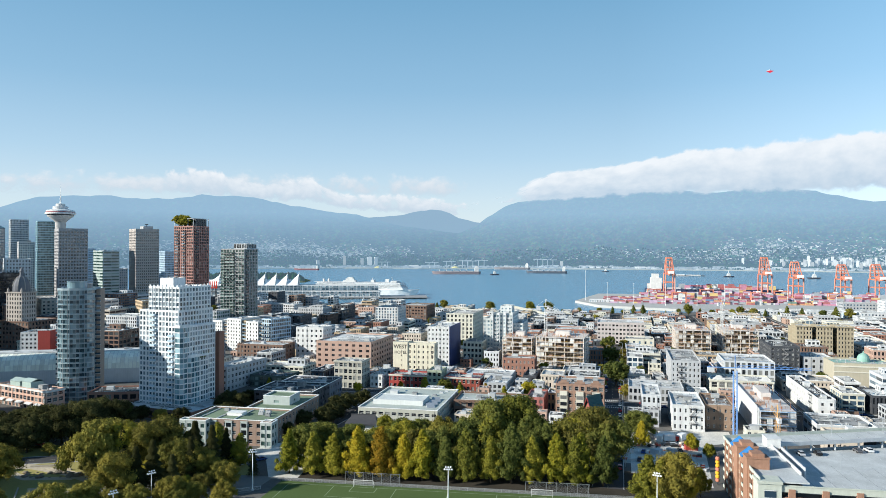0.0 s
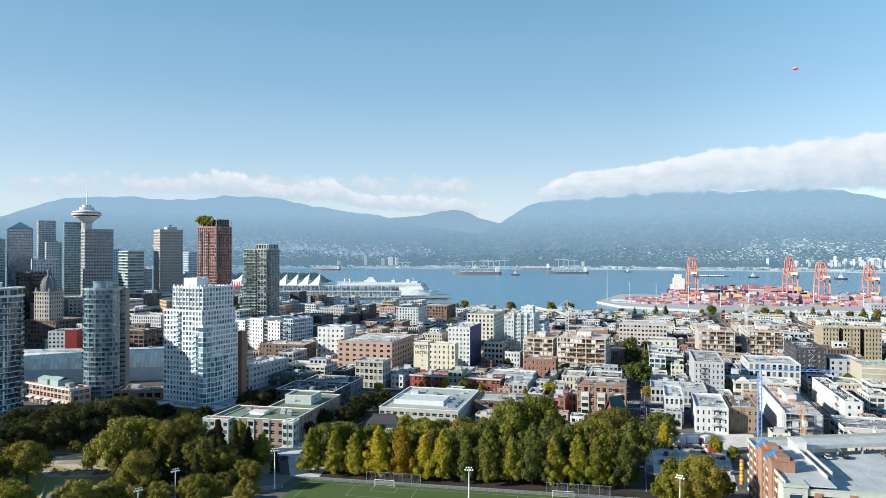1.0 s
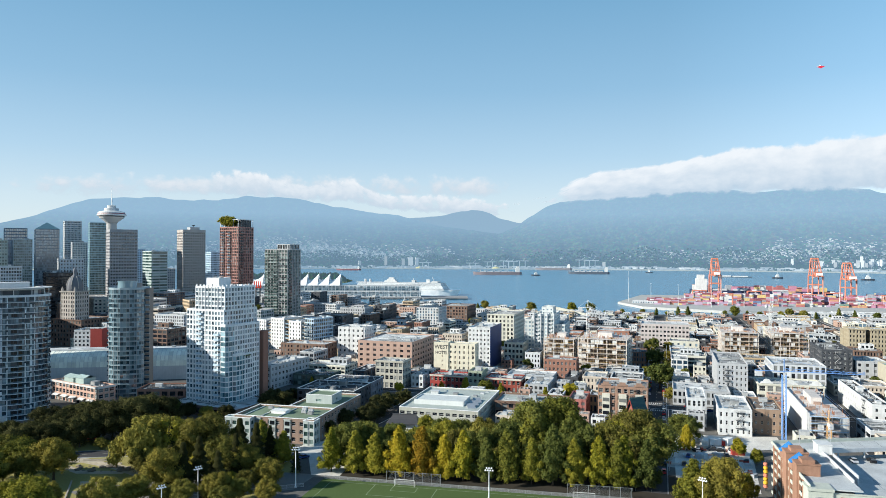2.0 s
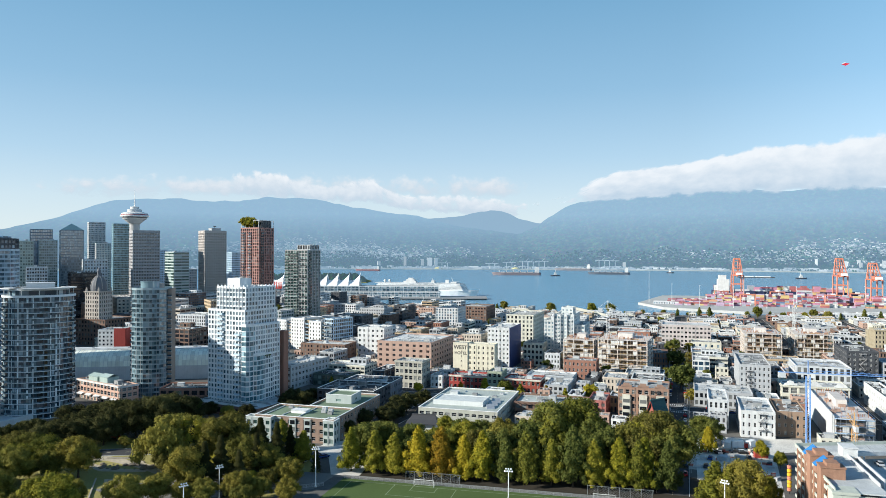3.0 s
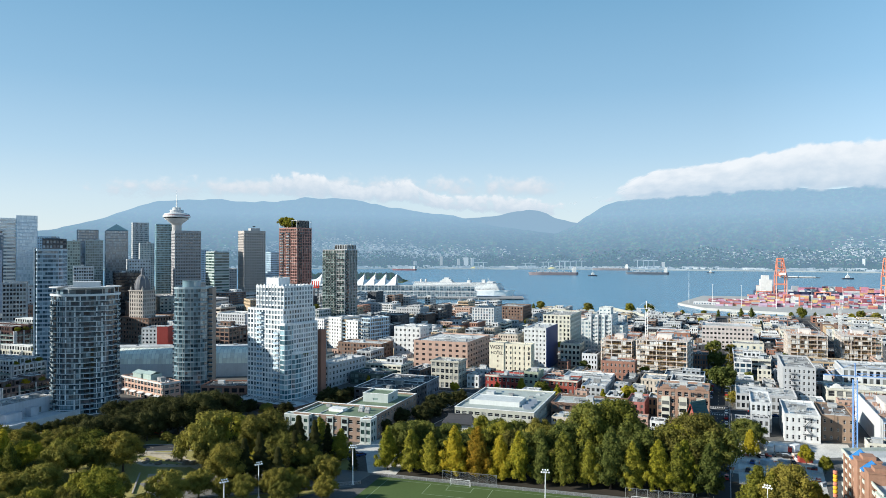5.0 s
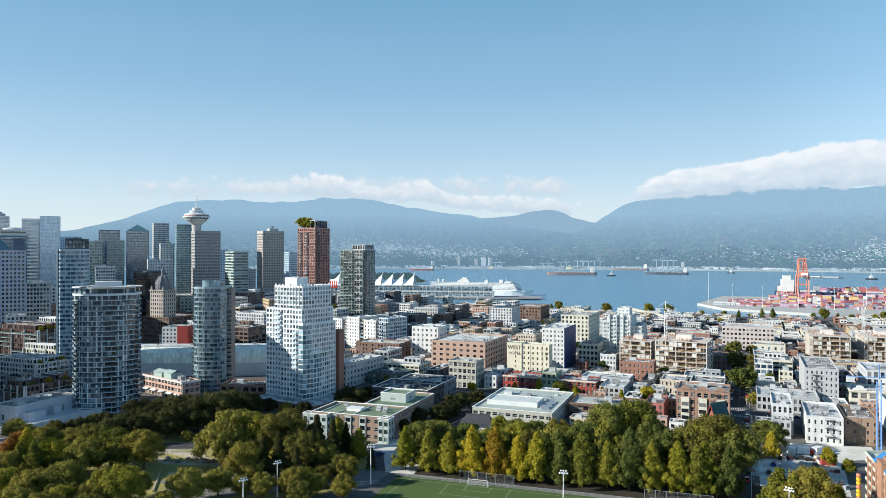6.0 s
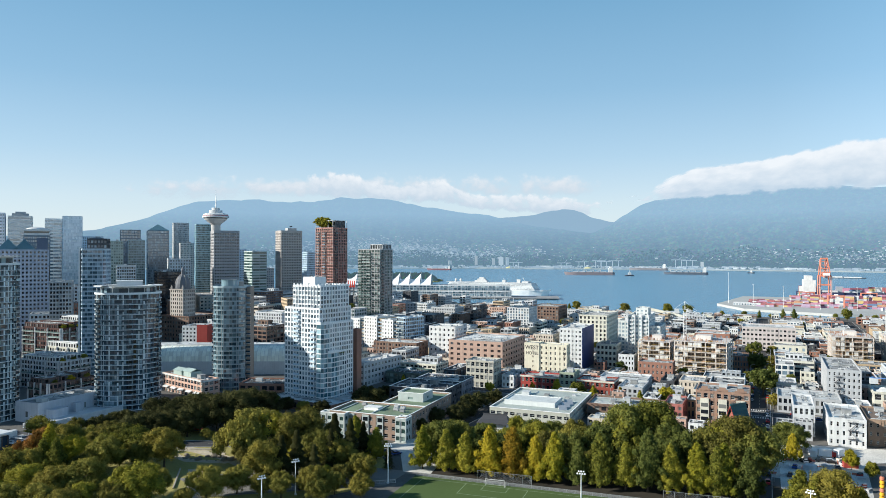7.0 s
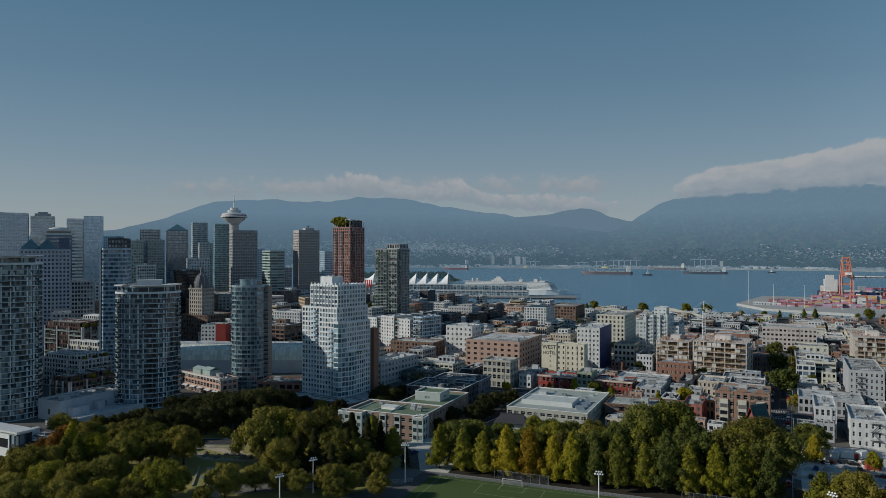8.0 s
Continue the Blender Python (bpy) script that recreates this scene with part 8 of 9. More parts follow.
building_site(58.4, 634, 28, 40, 23, 0, "half-built block of raw concrete with brown infill")
building_site(96, 640, 28, 36, 23, 0, "half-built concrete block with open floors")


def tower_crane(x, y, h, rot, jib, material, label, luff=0.0, back=14):
    t = thing("tower_crane", label, "crane", x, y, 0, rot, "tower cranes")
    s = .8
    f = Form()
    for a, b in ((-s, -s), (s, -s), (s, s), (-s, s)):
        f.beam((a, b, 0), (a, b, h), .2)
    n = int(h / 2)
    for k in range(n):
        z, z1 = k * h / n, (k + 1) * h / n
        for (a, b), (c, d) in (((-s, -s), (s, -s)), ((s, -s), (s, s)), ((s, s), (-s, s)), ((-s, s), (-s, -s))):
            f.beam((a, b, z), (c, d, z1), .1)
    part("mast", f, material, t)
    part("base", Form().box(-2.4, -2.4, 0, 2.4, 2.4, .8), LIGHTGREY, t)
    f = Form()
    ca, sa = math.cos(radians(luff)), math.sin(radians(luff))

    def P(u, v, wv):
        return (u * ca - wv * sa, v, h + 1.5 + u * sa + wv * ca)
    m = int(jib / 2.5)
    for v, wv in ((-.6, 0), (.6, 0), (0, 1.3)):
        f.beam(P(0, v, wv), P(jib, v, wv * .5), .15)
    for k in range(m):
        u, u1 = k * jib / m, (k + 1) * jib / m
        f.beam(P(u, -.6, 0), P(u1, 0, 1.2), .08).beam(P(u, .6, 0), P(u1, 0, 1.2), .08).beam(P(u, -.6, 0), P(u1, .6, 0), .08)
    part("jib", f, material, t)
    f = Form()
    for v in (-.6, .6):
        f.beam((0, v, h + 1.5), (-back, v, h + 1.5), .18)
    f.beam((0, 0, h + 1), (0, 0, h + 7), .3).beam((0, 0, h + 7), (-back, 0, h + 1.6), .08).beam((0, 0, h + 7), P(jib * .7, 0, 1), .08)
    part("counter_jib", f, material, t)
    part("counterweight", Form().box(-back, -.7, h - .9, -back + 3, .7, h + 1.4), LIGHTGREY, t)
    part("cab", Form().box(.9, -1.6, h - .4, 2.3, -.6, h + 1.5), WHITE, t)


tower_crane(51, 345, 31, 2, 32, BLUEST, "blue lattice tower crane over the building site", 0, 12)
tower_crane(-53, 528, 43, 8, 15, STEELW, "white lattice tower crane with a lowered jib", -22, 7)
tower_crane(69, 346, 9.5, 100, 8, mat("tan_orange_steel", (.55, .31, .12), .55), "small yellow placing boom on a mast", 20, 3)
tower_crane(86, 655, 40, 60, 26, mat("faded_white_steel", (.62, .62, .60), .5), "pale lattice tower crane", 0, 9)

# crane boom and yellow site panel beside the crossing
t = thing("hanging_sign", "tall column of yellow and orange sign plaques on a dark post", "sign", 34.9, 276.5, 0, 15)
part("post", Form().box(-.15, -.15, 0, .15, .15, 10.6), DARKGREY, t)
for k in range(7):
    part("plaque", Form().lathe([(.55, -.6), (.78, -.35), (.78, .35), (.55, .6)], 10), YELLOW if k % 3 else ORANGE, t, at=pose(0, 0, 1.6 + k * 1.32))
SITEPAVE = mat("dusty_site_concrete", (.60, .58, .53), .95, var=.7, scale=.12, fine=2)
solid("site_plaza", Form().prism([(4.5, 283), (33, 272), (36, 330), (50, 338), (50, 358), (11, 350), (4.5, 340)], -.1, .05), SITEPAVE, "pale dusty concrete yard beside the car park", "pavement", "structure")
solid("school_forecourt", Form().prism([(-128, 243), (-117, 245), (-121, 270), (-130, 300), (-150, 284), (-152, 272), (-139, 262)], -.1, .056), SITEPAVE, "pale concrete forecourt at the school corner", "pavement", "structure")
rng = random.Random(44)
for k in range(22):
    x, y = rng.uniform(8, 34), rng.uniform(285, 345)
    q = thing("material_stack", "small stack of boards and sacks on the building yard", "building materials", x, y, .05, rng.uniform(0, 90), "stacks on the building yard")
    w, d = rng.uniform(.6, 1.6), rng.uniform(.5, 1.0)
    for j in range(rng.choice((2, 3, 4))):
        part("board", Form().box(-w + j * .08, -d, j * .42, w - j * .05, d - j * .06, j * .42 + .38), rng.choice((WHITE, ORANGE, BROWN, GREY, DARKGREY, REDP)), q)

# ------------------------------------------------------------ lettering on the hotel
def wall_text(body, parent, m, size, material, name="lettering"):
    cu = bpy.data.curves.new(name, "FONT")
    cu.body, cu.size, cu.align_x, cu.align_y, cu.extrude = body, size, "CENTER", "CENTER", .02
    cu.offset = size * .022
    cu.materials.append(material)
    ob = new(name, cu)
    ob.parent, ob.matrix_basis = parent, m
    return tagged(ob, label="faded dark painted letters")


INK = mat("faded_sign_paint", (.085, .08, .075), .95)
hotel = bpy.data.objects["hotel_building"]
wall_text("WEST", hotel, pose(-9.4, -5.03, 19.3, 90, 0, 0), 3.7, INK)
wall_text("HOTEL", hotel, pose(-9.2, -5.03, 15.4, 90, 0, 0), 2.8, INK)
for i, ch in enumerate("PUB"):
    wall_text(ch, hotel, pose(13.2, -4.45, 18.9 - i * 2.8, 90, 0, 0), 2.9, INK)

# ------------------------------------------------------------ the fabric of the old quarter between the known blocks
FILL_WALLS = [(BROWN, "brown brick"), (LIGHTGREY, "pale grey"), (CREAM, "cream rendered"), (WHITE, "white painted"), (GREY, "grey concrete"), (TAN, "tan stone"), (GREY, "grey stucco"), (PINKB, "pink brick"), (BRICK, "red brick"), (DARKGREY, "charcoal clad"), (BEIGE, "beige concrete"), (LIGHTGREY, "pale rendered")]
FILL_ROOF = [ROOFPALE, ROOFGREY, ROOFGREY, ROOFDARK, ROOFPALE, ROOFDARK]


def taken(x, y, w, d):
    for a, b, r, ww, dd in FOOT:
        if abs(x - a) < (w + ww) / 2 + .6 and abs(y - b) < (d + dd) / 2 + .6:
            return True
    return False


def coast_y(x):
    return np.interp(x, [p[0] for p in COAST], [p[1] for p in COAST])


FACADES = [dict(bay=2.2, ww=.42, wh=.52), dict(bay=2.6, ww=.6, wh=.6), dict(bay=3.4, ww=.72, wh=.55), dict(bay=9, ww=.97, wh=.5), dict(bay=4.2, ww=.82, wh=.68), dict(bay=1.9, ww=.5, wh=.66), dict(bay=5, ww=.35, wh=.5)]
FAR_QUARTER = Bulk("far_low_rises", "dense far rows of flat-roofed low-rise blocks", "buildings")


def fill(x0, x1, y0, y1, seed, lo, hi, rot=0.0, big=1.0):
    """Rows of party-wall buildings of varied width, depth and height in one block."""
    rng = random.Random(seed)
    depth = (y1 - y0) / max(1, round((y1 - y0) / (26 * big)))
    y = y0
    while y < y1 - 4:
        x = x0
        while x < x1 - 5:
            w = min(rng.choice((8, 11, 14, 18, 24, 30)) * big, x1 - x)
            d = depth * rng.uniform(.72, .97)
            cx, cy = x + w / 2, y + depth / 2
            x += w + (.08 if rng.random() < .7 else 3.0)
            if w < 5 or taken(cx, cy, w, d) or cy > min(coast_y(cx), 1010) - 26 or rng.random() < .03:
                continue
            m, nm = rng.choice(FILL_WALLS)
            h = rng.choice((lo, lo, lo * 1.4, (lo + hi) / 2, (lo + hi) / 2, hi)) * rng.uniform(.9, 1.1)
            b = building("low_rise", "%s %s low-rise with a flat roof" % (("narrow" if w < 12 else "broad"), nm), cx, cy, w, d, h, rot, m, rng.choice((GLASS_D, GLASS_K, GLASS_B)),
                         units=rng.randrange(2, 6), seed=int(cx * 3 + cy), group="low-rise blocks of the old quarter", bulk=FAR_QUARTER if cy > 570 or cx > 260 else None, storey=rng.choice((3.0, 3.3, 3.7)), **rng.choice(FACADES),
                         roof=rng.choice(FILL_ROOF), coping=rng.random() < .3, cornice=rng.choice((0, 0, .4)), ground=0 if h < 8 else rng.choice((0, 3.8)), sides="SEW")
        y += depth


XB = [(-97, -12), (5, 80), (97, 171), (190, 263), (282, 360)]
YB = [(416, 497), (513, 592), (608, 692), (708, 792), (808, 892), (908, 1010)]
for i, (a, b) in enumerate(XB):
    for j, (c, d) in enumerate(YB):
        fill(a, b, c, d, i * 20 + j, 7.5 - j * .5 - (1.5 if j == 0 and i < 2 else 0), (16, 15, 13, 11, 9, 7.5)[j] if j or i > 1 else 8.5)
for j, (c, d) in enumerate(YB):
    fill(-190, -104, c, d, 200 + j, 8 - j * .5 - (2 if j == 0 else 0), 18 - j * 1.8 if j else 8.5)
    fill(-290, -198, c, d, 230 + j, 9 - j * .5, 20 - j * 2)
    fill(-385, -298, c, d, 260 + j, 10, 24 - j)
    fill(-480, -393, max(c, 480), d, 290 + j, 12, 28)
fill(-600, -490, 560, 900, 320, 14, 34, big=1.4)
for j, (c, d) in enumerate(((285, 340), (344, 400))):
    if j:
        fill(8, 42, c + 4, d, 340 + j, 6, 11)
    fill(85, 171, 330 if j == 0 else c, d, 350 + j, 6, 11)
    fill(186, 262, c, d, 360 + j, 6, 12)
fill(-60, -12, 385, 402, 372, 6, 11)
fill(-158, -18, 438, 472, 380, 5.2, 8.0)
fill(-152, -76, 470, 478, 381, 5.2, 8.0)
fill(-300, -200, 425, 475, 373, 7, 12)
# sheds, yards' lean-tos and back buildings in what room is left between the blocks
rng = random.Random(515)
for gy in range(344, 1000, 9):
    for gx in range(-300, 262, 9):
        x, y = gx + rng.uniform(-1.5, 1.5), gy + rng.uniform(-1.5, 1.5)
        w, d = rng.uniform(6.0, 9.5), rng.uniform(6.0, 9.5)
        if min(abs(x - q) for q in STREETS_X) < 10.5 or min(abs(y - q) for q in STREETS_Y) < 10 or taken(x, y, w, d) or y > min(coast_y(x), 1010) - 22:
            continue
        if (x < -128 and y < 412) or (-1 < x < 52 and y < 358):
            continue
        m, nm = rng.choice(FILL_WALLS)
        h = rng.uniform(3.6, 8.5 if y < 520 else 7.0)
        building("back_building", nm, x, y, w, d, h, 0, m, GLASS_D, units=3, seed=gx * 3 + gy, bulk=FAR_QUARTER, storey=3.3, bay=2.8, ww=.5, wh=.5, parapet=.5, roof=rng.choice(FILL_ROOF), sides="SEW")
for k in range(30):
    x, y = 112 + (k % 10) * 30 + rng.uniform(-4, 4), (1022, 1046, 1072)[k // 10] + rng.uniform(-3, 3)
    if y < coast_y(x) - 18:
        building("back_building", "shed", x, y, rng.uniform(16, 28), rng.uniform(10, 18), rng.uniform(4, 7.5), 0, rng.choice((WHITE, LIGHTGREY, GREY, BRICK, PALEBLUE)), GLASS_D, units=3, seed=k, bulk=FAR_QUARTER, storey=3.6, bay=3.4, ww=.5, wh=.45, parapet=.5, roof=rng.choice((ROOFPALE, ROOFPALE, ROOFGREY)), sides="SEW")
FAR_QUARTER.finish()

# street trees through the quarter
rng = random.Random(77)
for sy in STREETS_Y:
    for k in range(30):
        x = -300 + k * 21 + rng.uniform(-5, 5)
        if rng.random() < .55 and min(abs(x - s) for s in STREETS_X) > 9:
            tree(rng.choice(("lime", "yellow", "elm", "elm", "olive", "elm", "gold")), x, sy - 6.2, rng.uniform(6, 9.5), 1.0)
for k in range(16):
    tree(rng.choice(("oak", "oak", "olive")), -11.2 if k % 2 else 3.4, 425 + k * 26, rng.uniform(7, 10), 1.0)
for k in range(42):
    x = -290 + k * 14 + rng.uniform(-4, 4)
    tree(rng.choice(("lime", "poplar", "elm", "olive", "poplar")), x, min(coast_y(x), 1020) - 14 + rng.uniform(-8, 4), rng.choice((5, 6, 8, 10, 14)) * rng.uniform(.9, 1.2), rng.uniform(.8, 1.15))


# ------------------------------------------------------------ the container port
APRON = mat("port_concrete", (.42, .42, .40), .9, var=.3, scale=.02)
solid("port_apron", Form().prism([(-75, 1245), (-32, 1151), (84, 1104), (260, 1150), (900, 1170), (900, 1480), (420, 1475), (60, 1478), (-42, 1470)], -5.5, .6), APRON, "wide pale concrete quay of the container port", "quay", "structure")

def container_form(half):
    f = Form().box(-half, -1.2, 0, half, 1.2, 2.5)
    for k in range(int(half / .3)):
        for sd in (-1, 1):
            f.box(-half + .25 + k * .6, sd * 1.2 - (.05 if sd < 0 else 0), .15, -half + .55 + k * .6, sd * 1.2 + (.05 if sd > 0 else 0), 2.4)
    return f


COLS = [("pink", (.52, .25, .34)), ("red", (.42, .15, .15)), ("maroon", (.25, .085, .11)), ("orange", (.56, .31, .19)), ("white", (.62, .62, .60)), ("grey", (.34, .37, .40)), ("blue", (.13, .20, .33)), ("green", (.17, .28, .23)), ("yellow", (.60, .45, .20)), ("lilac", (.46, .35, .46))]
COATS = [mat("container_" + n, c, .55, var=.3) for n, c in COLS]
LONG_BOX = [container_form(6.05).mesh("container", m) for m in COATS]
SHORT_BOX = [container_form(2.98).mesh("container", m) for m in COATS]
WEIGHT = [7, 5, 7, 4, 6, 5, 2, 1, 3, 5]


def container(x, y, z, rot, k, short=False):
    ob = new("shipping_container", (SHORT_BOX if short else LONG_BOX)[k])
    ob.matrix_basis = pose(x, y, z, 0, 0, rot)
    tagged(ob, "%s %scorrugated steel shipping container in a stack" % (COLS[k][0], "short " if short else ""), "container", "containers of the port")


def any_colour():
    return rng.choices(range(10), WEIGHT)[0]


rng = random.Random(31)
many = {k: Form() for k in range(len(COLS))}
for row in range(8):
    for col in range(38):
        x, y = -22 + col * 12.6 + (row % 2) * 3, 1206 + row * 25 + col * 1.3 + rng.uniform(-3, 3)
        if y > 1412 or (row > 4 and col < 5) or rng.random() < .14:
            continue
        n = rng.choice((1, 2, 2, 3)) if row == 0 else rng.choice((1, 2, 3, 4, 5, 6))
        if col < 5:
            n = min(n, 2)
        k = any_colour()
        for lev in range(n):
            z = .6 + lev * 2.52
            short = rng.random() < .4
            for dy in (0, 2.6, 5.2):
                if rng.random() < .4:
                    k = any_colour()
                for sx in ((-3.07, 3.07) if short else (0,)):
                    kk = any_colour() if short else k
                    half = 2.98 if short else 6.05
                    if row < 2 and dy == 0 and col < 32:
                        container(x + sx, y, z, 0, kk, short)
                    else:
                        many[kk].box(x + sx - half, y - 1.2 + dy, z, x + sx + half, y + 1.2 + dy, z + 2.5)
for k, f in many.items():
    if f.v:
        solid("container_stacks", f, COATS[k], "far stacks of %s shipping containers on the quay" % COLS[k][0], "container", "stuff")


def quay_crane(x, y, h, rot=0):
    t = thing("quay_crane", "tall orange ship-to-shore gantry crane with its boom raised", "crane", x, y, .6, rot, "quay cranes")
    leg = .55 * h
    for a in (-9, 9):
        for b in (-14, 14):
            part("leg", Form().beam((a, b, 0), (a * .95, b, leg), 1.7), ORANGE, t)
    part("sill_beam", Form().beam((-9, -14, 2), (9, -14, 2), 1.6).beam((-9, 14, 2), (9, 14, 2), 1.6), ORANGE, t)
    part("portal_beam", Form().beam((-9, -14, leg * .62), (9, -14, leg * .62), 1.6).beam((-9, 14, leg * .62), (9, 14, leg * .62), 1.6).beam((-9, -14, leg * .62), (-9, 14, leg * .62), 1.3).beam((9, -14, leg * .62), (9, 14, leg * .62), 1.3), ORANGE, t)
    gd = part("girder", Form().beam((-4, -30, leg), (-4, 18, leg), 2.2).beam((4, -30, leg), (4, 18, leg), 2.2).beam((-9, -14, leg), (9, -14, leg), 2).beam((-9, 14, leg), (9, 14, leg), 2).box(-6, -22, leg + 1.4, 6, -10, leg + 6), ORANGE, t)
    f = Form()
    for a in (-1, 1):
        f.beam((a * 8, -12, leg), (a * 5, 4, h * .96), 1.3).beam((a * 8, 14, leg), (a * 5, 12, h * .96), 1.3).beam((a * 5, 4, h * .96), (a * 5, 12, h * .96), 1.2)
        f.beam((a * 4, 18, leg), (a * 4, 21, h * .9), 1.5).beam((a * 5, 12, h * .96), (a * 4, 21, h * .9), .8).beam((a * 8, -12, leg), (-a * 6.5, 2, (leg + h) / 2), .8)
    for k in range(5):
        u = (k + 1) / 5
        z = leg + (h * .96 - leg) * u
        f.beam((-8 + 3 * u, -12 + 16 * u, z), (8 - 3 * u, -12 + 16 * u, z), .9).beam((-8 + 3 * u, 14 - 2 * u, z), (8 - 3 * u, 14 - 2 * u, z), .9)
    f.box(-6, 3, h * .93, 6, 13, h * .955)
    part("apex_frame", f, ORANGE, t)
    part("machine_house", Form().box(-5, -28, leg + 1.2, 5, -22.5, leg + 5.5), STEELW, gd, "white machine house")
    part("cab", Form().box(-1.5, 5, leg - 4, 1.5, 8, leg - 1.2), WHITE, gd, "white driver's cab")
    part("ladder_tower", Form().box(8.6, -15.5, 0, 10.2, -14.6, leg), METAL, t)


for x, y, h in ((93, 1436, 77), (265, 1440, 78), (309, 1398, 70), (392, 1420, 65), (444, 1408, 66), (520, 1420, 70)):
    quay_crane(x, y, h, 4)


def yard_crane(x, y, rot):
    t = thing("yard_crane", "orange rubber-tyred yard gantry over the stacks", "crane", x, y, .6, rot, "yard gantries")
    for a in (-11, 11):
        for b in (-4, 4):
            part("leg", Form().beam((a, b, 0), (a, b, 17), .9), ORANGE, t)
        part("sill_beam", Form().beam((a, -5, .8), (a, 5, .8), 1.0), ORANGE, t)
    gd = part("girder", Form().beam((-12, -3, 17.6), (12, -3, 17.6), 1.4).beam((-12, 3, 17.6), (12, 3, 17.6), 1.4), ORANGE, t)
    part("trolley", Form().box(-2.5, -3.4, 18.3, 2.5, 3.4, 20).box(1, -2, 14.5, 3, 0, 16.8), STEELW, gd)


for x, y in ((96, 1240), (222, 1262), (60, 1330), (150, 1335), (268, 1320), (340, 1270)):
    yard_crane(x, y, 3)


def hull(L, B, D, bow=.18):
    """Half-rounded ship's hull along +x with a raked bow."""
    f = Form()
    sec = []
    for u, wv, zz in ((-.5, .75, 0), (-.46, .95, 0), (-.2, 1, 0), (.25, 1, 0), (.5 - bow, .9, 0), (.44, .5, .05), (.5, .04, .12)):
        sec.append([(u * L - (0 if u < .4 else .03 * L), -wv * B * .42, -2), (u * L, -wv * B * .5, D * (1 + zz)), (u * L, wv * B * .5, D * (1 + zz)), (u * L - (0 if u < .4 else .03 * L), wv * B * .42, -2)])
    for a, b in zip(sec, sec[1:]):
        f.poly(a[0], b[0], b[1], a[1]).poly(a[1], b[1], b[2], a[2]).poly(a[2], b[2], b[3], a[3])
    f.poly(*sec[0])
    f.poly(*reversed(sec[-1]))
    return f


def cruise_ship():
    t = thing("cruise_ship", "large white cruise ship with balcony decks moored at the pier", "ship", -507, 1366, WATER_Z, 5)
    t.scale = (.88, 1, .88)
    L = 262
    part("hull", hull(L, 32, 12), STEELW, t, "white hull")
    for k in range(6):
        a, b = -L / 2 + 8 + k * 3.0, L / 2 - 26 - k * 1.8
        dk = part("deck", Form().prism([(a, -15), (b - 8, -15), (b, -8), (b, 8), (b - 8, 15), (a, 15)], 12 + k * 2.7, 13.9 + k * 2.7), STEELW, t)
        part("deck_glazing", Form().prism([(a + .8, -13.8), (b - 8.5, -13.8), (b - 1, -7.2), (b - 1, 7.2), (b - 8.5, 13.8), (a + .8, 13.8)], 13.7 + k * 2.7, 14.7 + k * 2.7), GLASS_B, dk)
        f = Form()
        for j in range(70):
            x = a + 2 + j * (b - a - 12) / 70
            f.box(x, -15, 13.1 + k * 2.7, x + .35, -13.6, 14.7 + k * 2.7)
        part("balcony_screen", f, STEELW, dk, kind="stuff")
    part("deck", Form().prism([(-116, -13), (80, -13), (88, 0), (80, 13), (-116, 13)], 28.2, 28.9), WHITE, t)
    part("bridge", Form().prism([(82, -16), (90, -16), (96, 0), (90, 16), (82, 16)], 25, 28).prism([(66, -9), (80, -9), (85, 0), (80, 9), (66, 9)], 28.9, 32), WHITE, t)
    part("funnel", Form().prism([(-48, -6), (-18, -6), (-18, 6), (-48, 6)], 28.9, 32.5).prism([(-42, -5), (-22, -5), (-22, 5), (-42, 5)], 32.5, 36.5).prism([(-38, -4), (-26, -4), (-26, 4), (-38, 4)], 36.5, 40), WHITE, t, "white raked funnel")
    part("mast", Form().beam((70, 0, 31), (66, 0, 41), .8).beam((66, -4, 38), (66, 4, 38), .5).box(52, -3, 28.9, 60, 3, 36), WHITE, t)
    part("mast", Form().box(18, -6, 28.9, 26, 6, 34).beam((22, 0, 33), (20, 0, 39), .8), WHITE, t)
    for x in (-96, -84):
        part("radar_dome", Form().lathe([(2.2, 28.9), (2.6, 31), (3, 33), (2.4, 35.4), (.6, 36.4)], 12, x, 0), WHITE, t)
    boat = Form().box(-4.5, -1.6, -.8, 4.5, 1.6, .6).box(-3.5, -1.3, .6, 3.5, 1.3, 1.6).mesh("lifeboat", ORANGE)
    for k in range(8):
        part("lifeboat", boat, None, t, at=pose(-70 + k * 15, -16.4, 10.8))


cruise_ship()


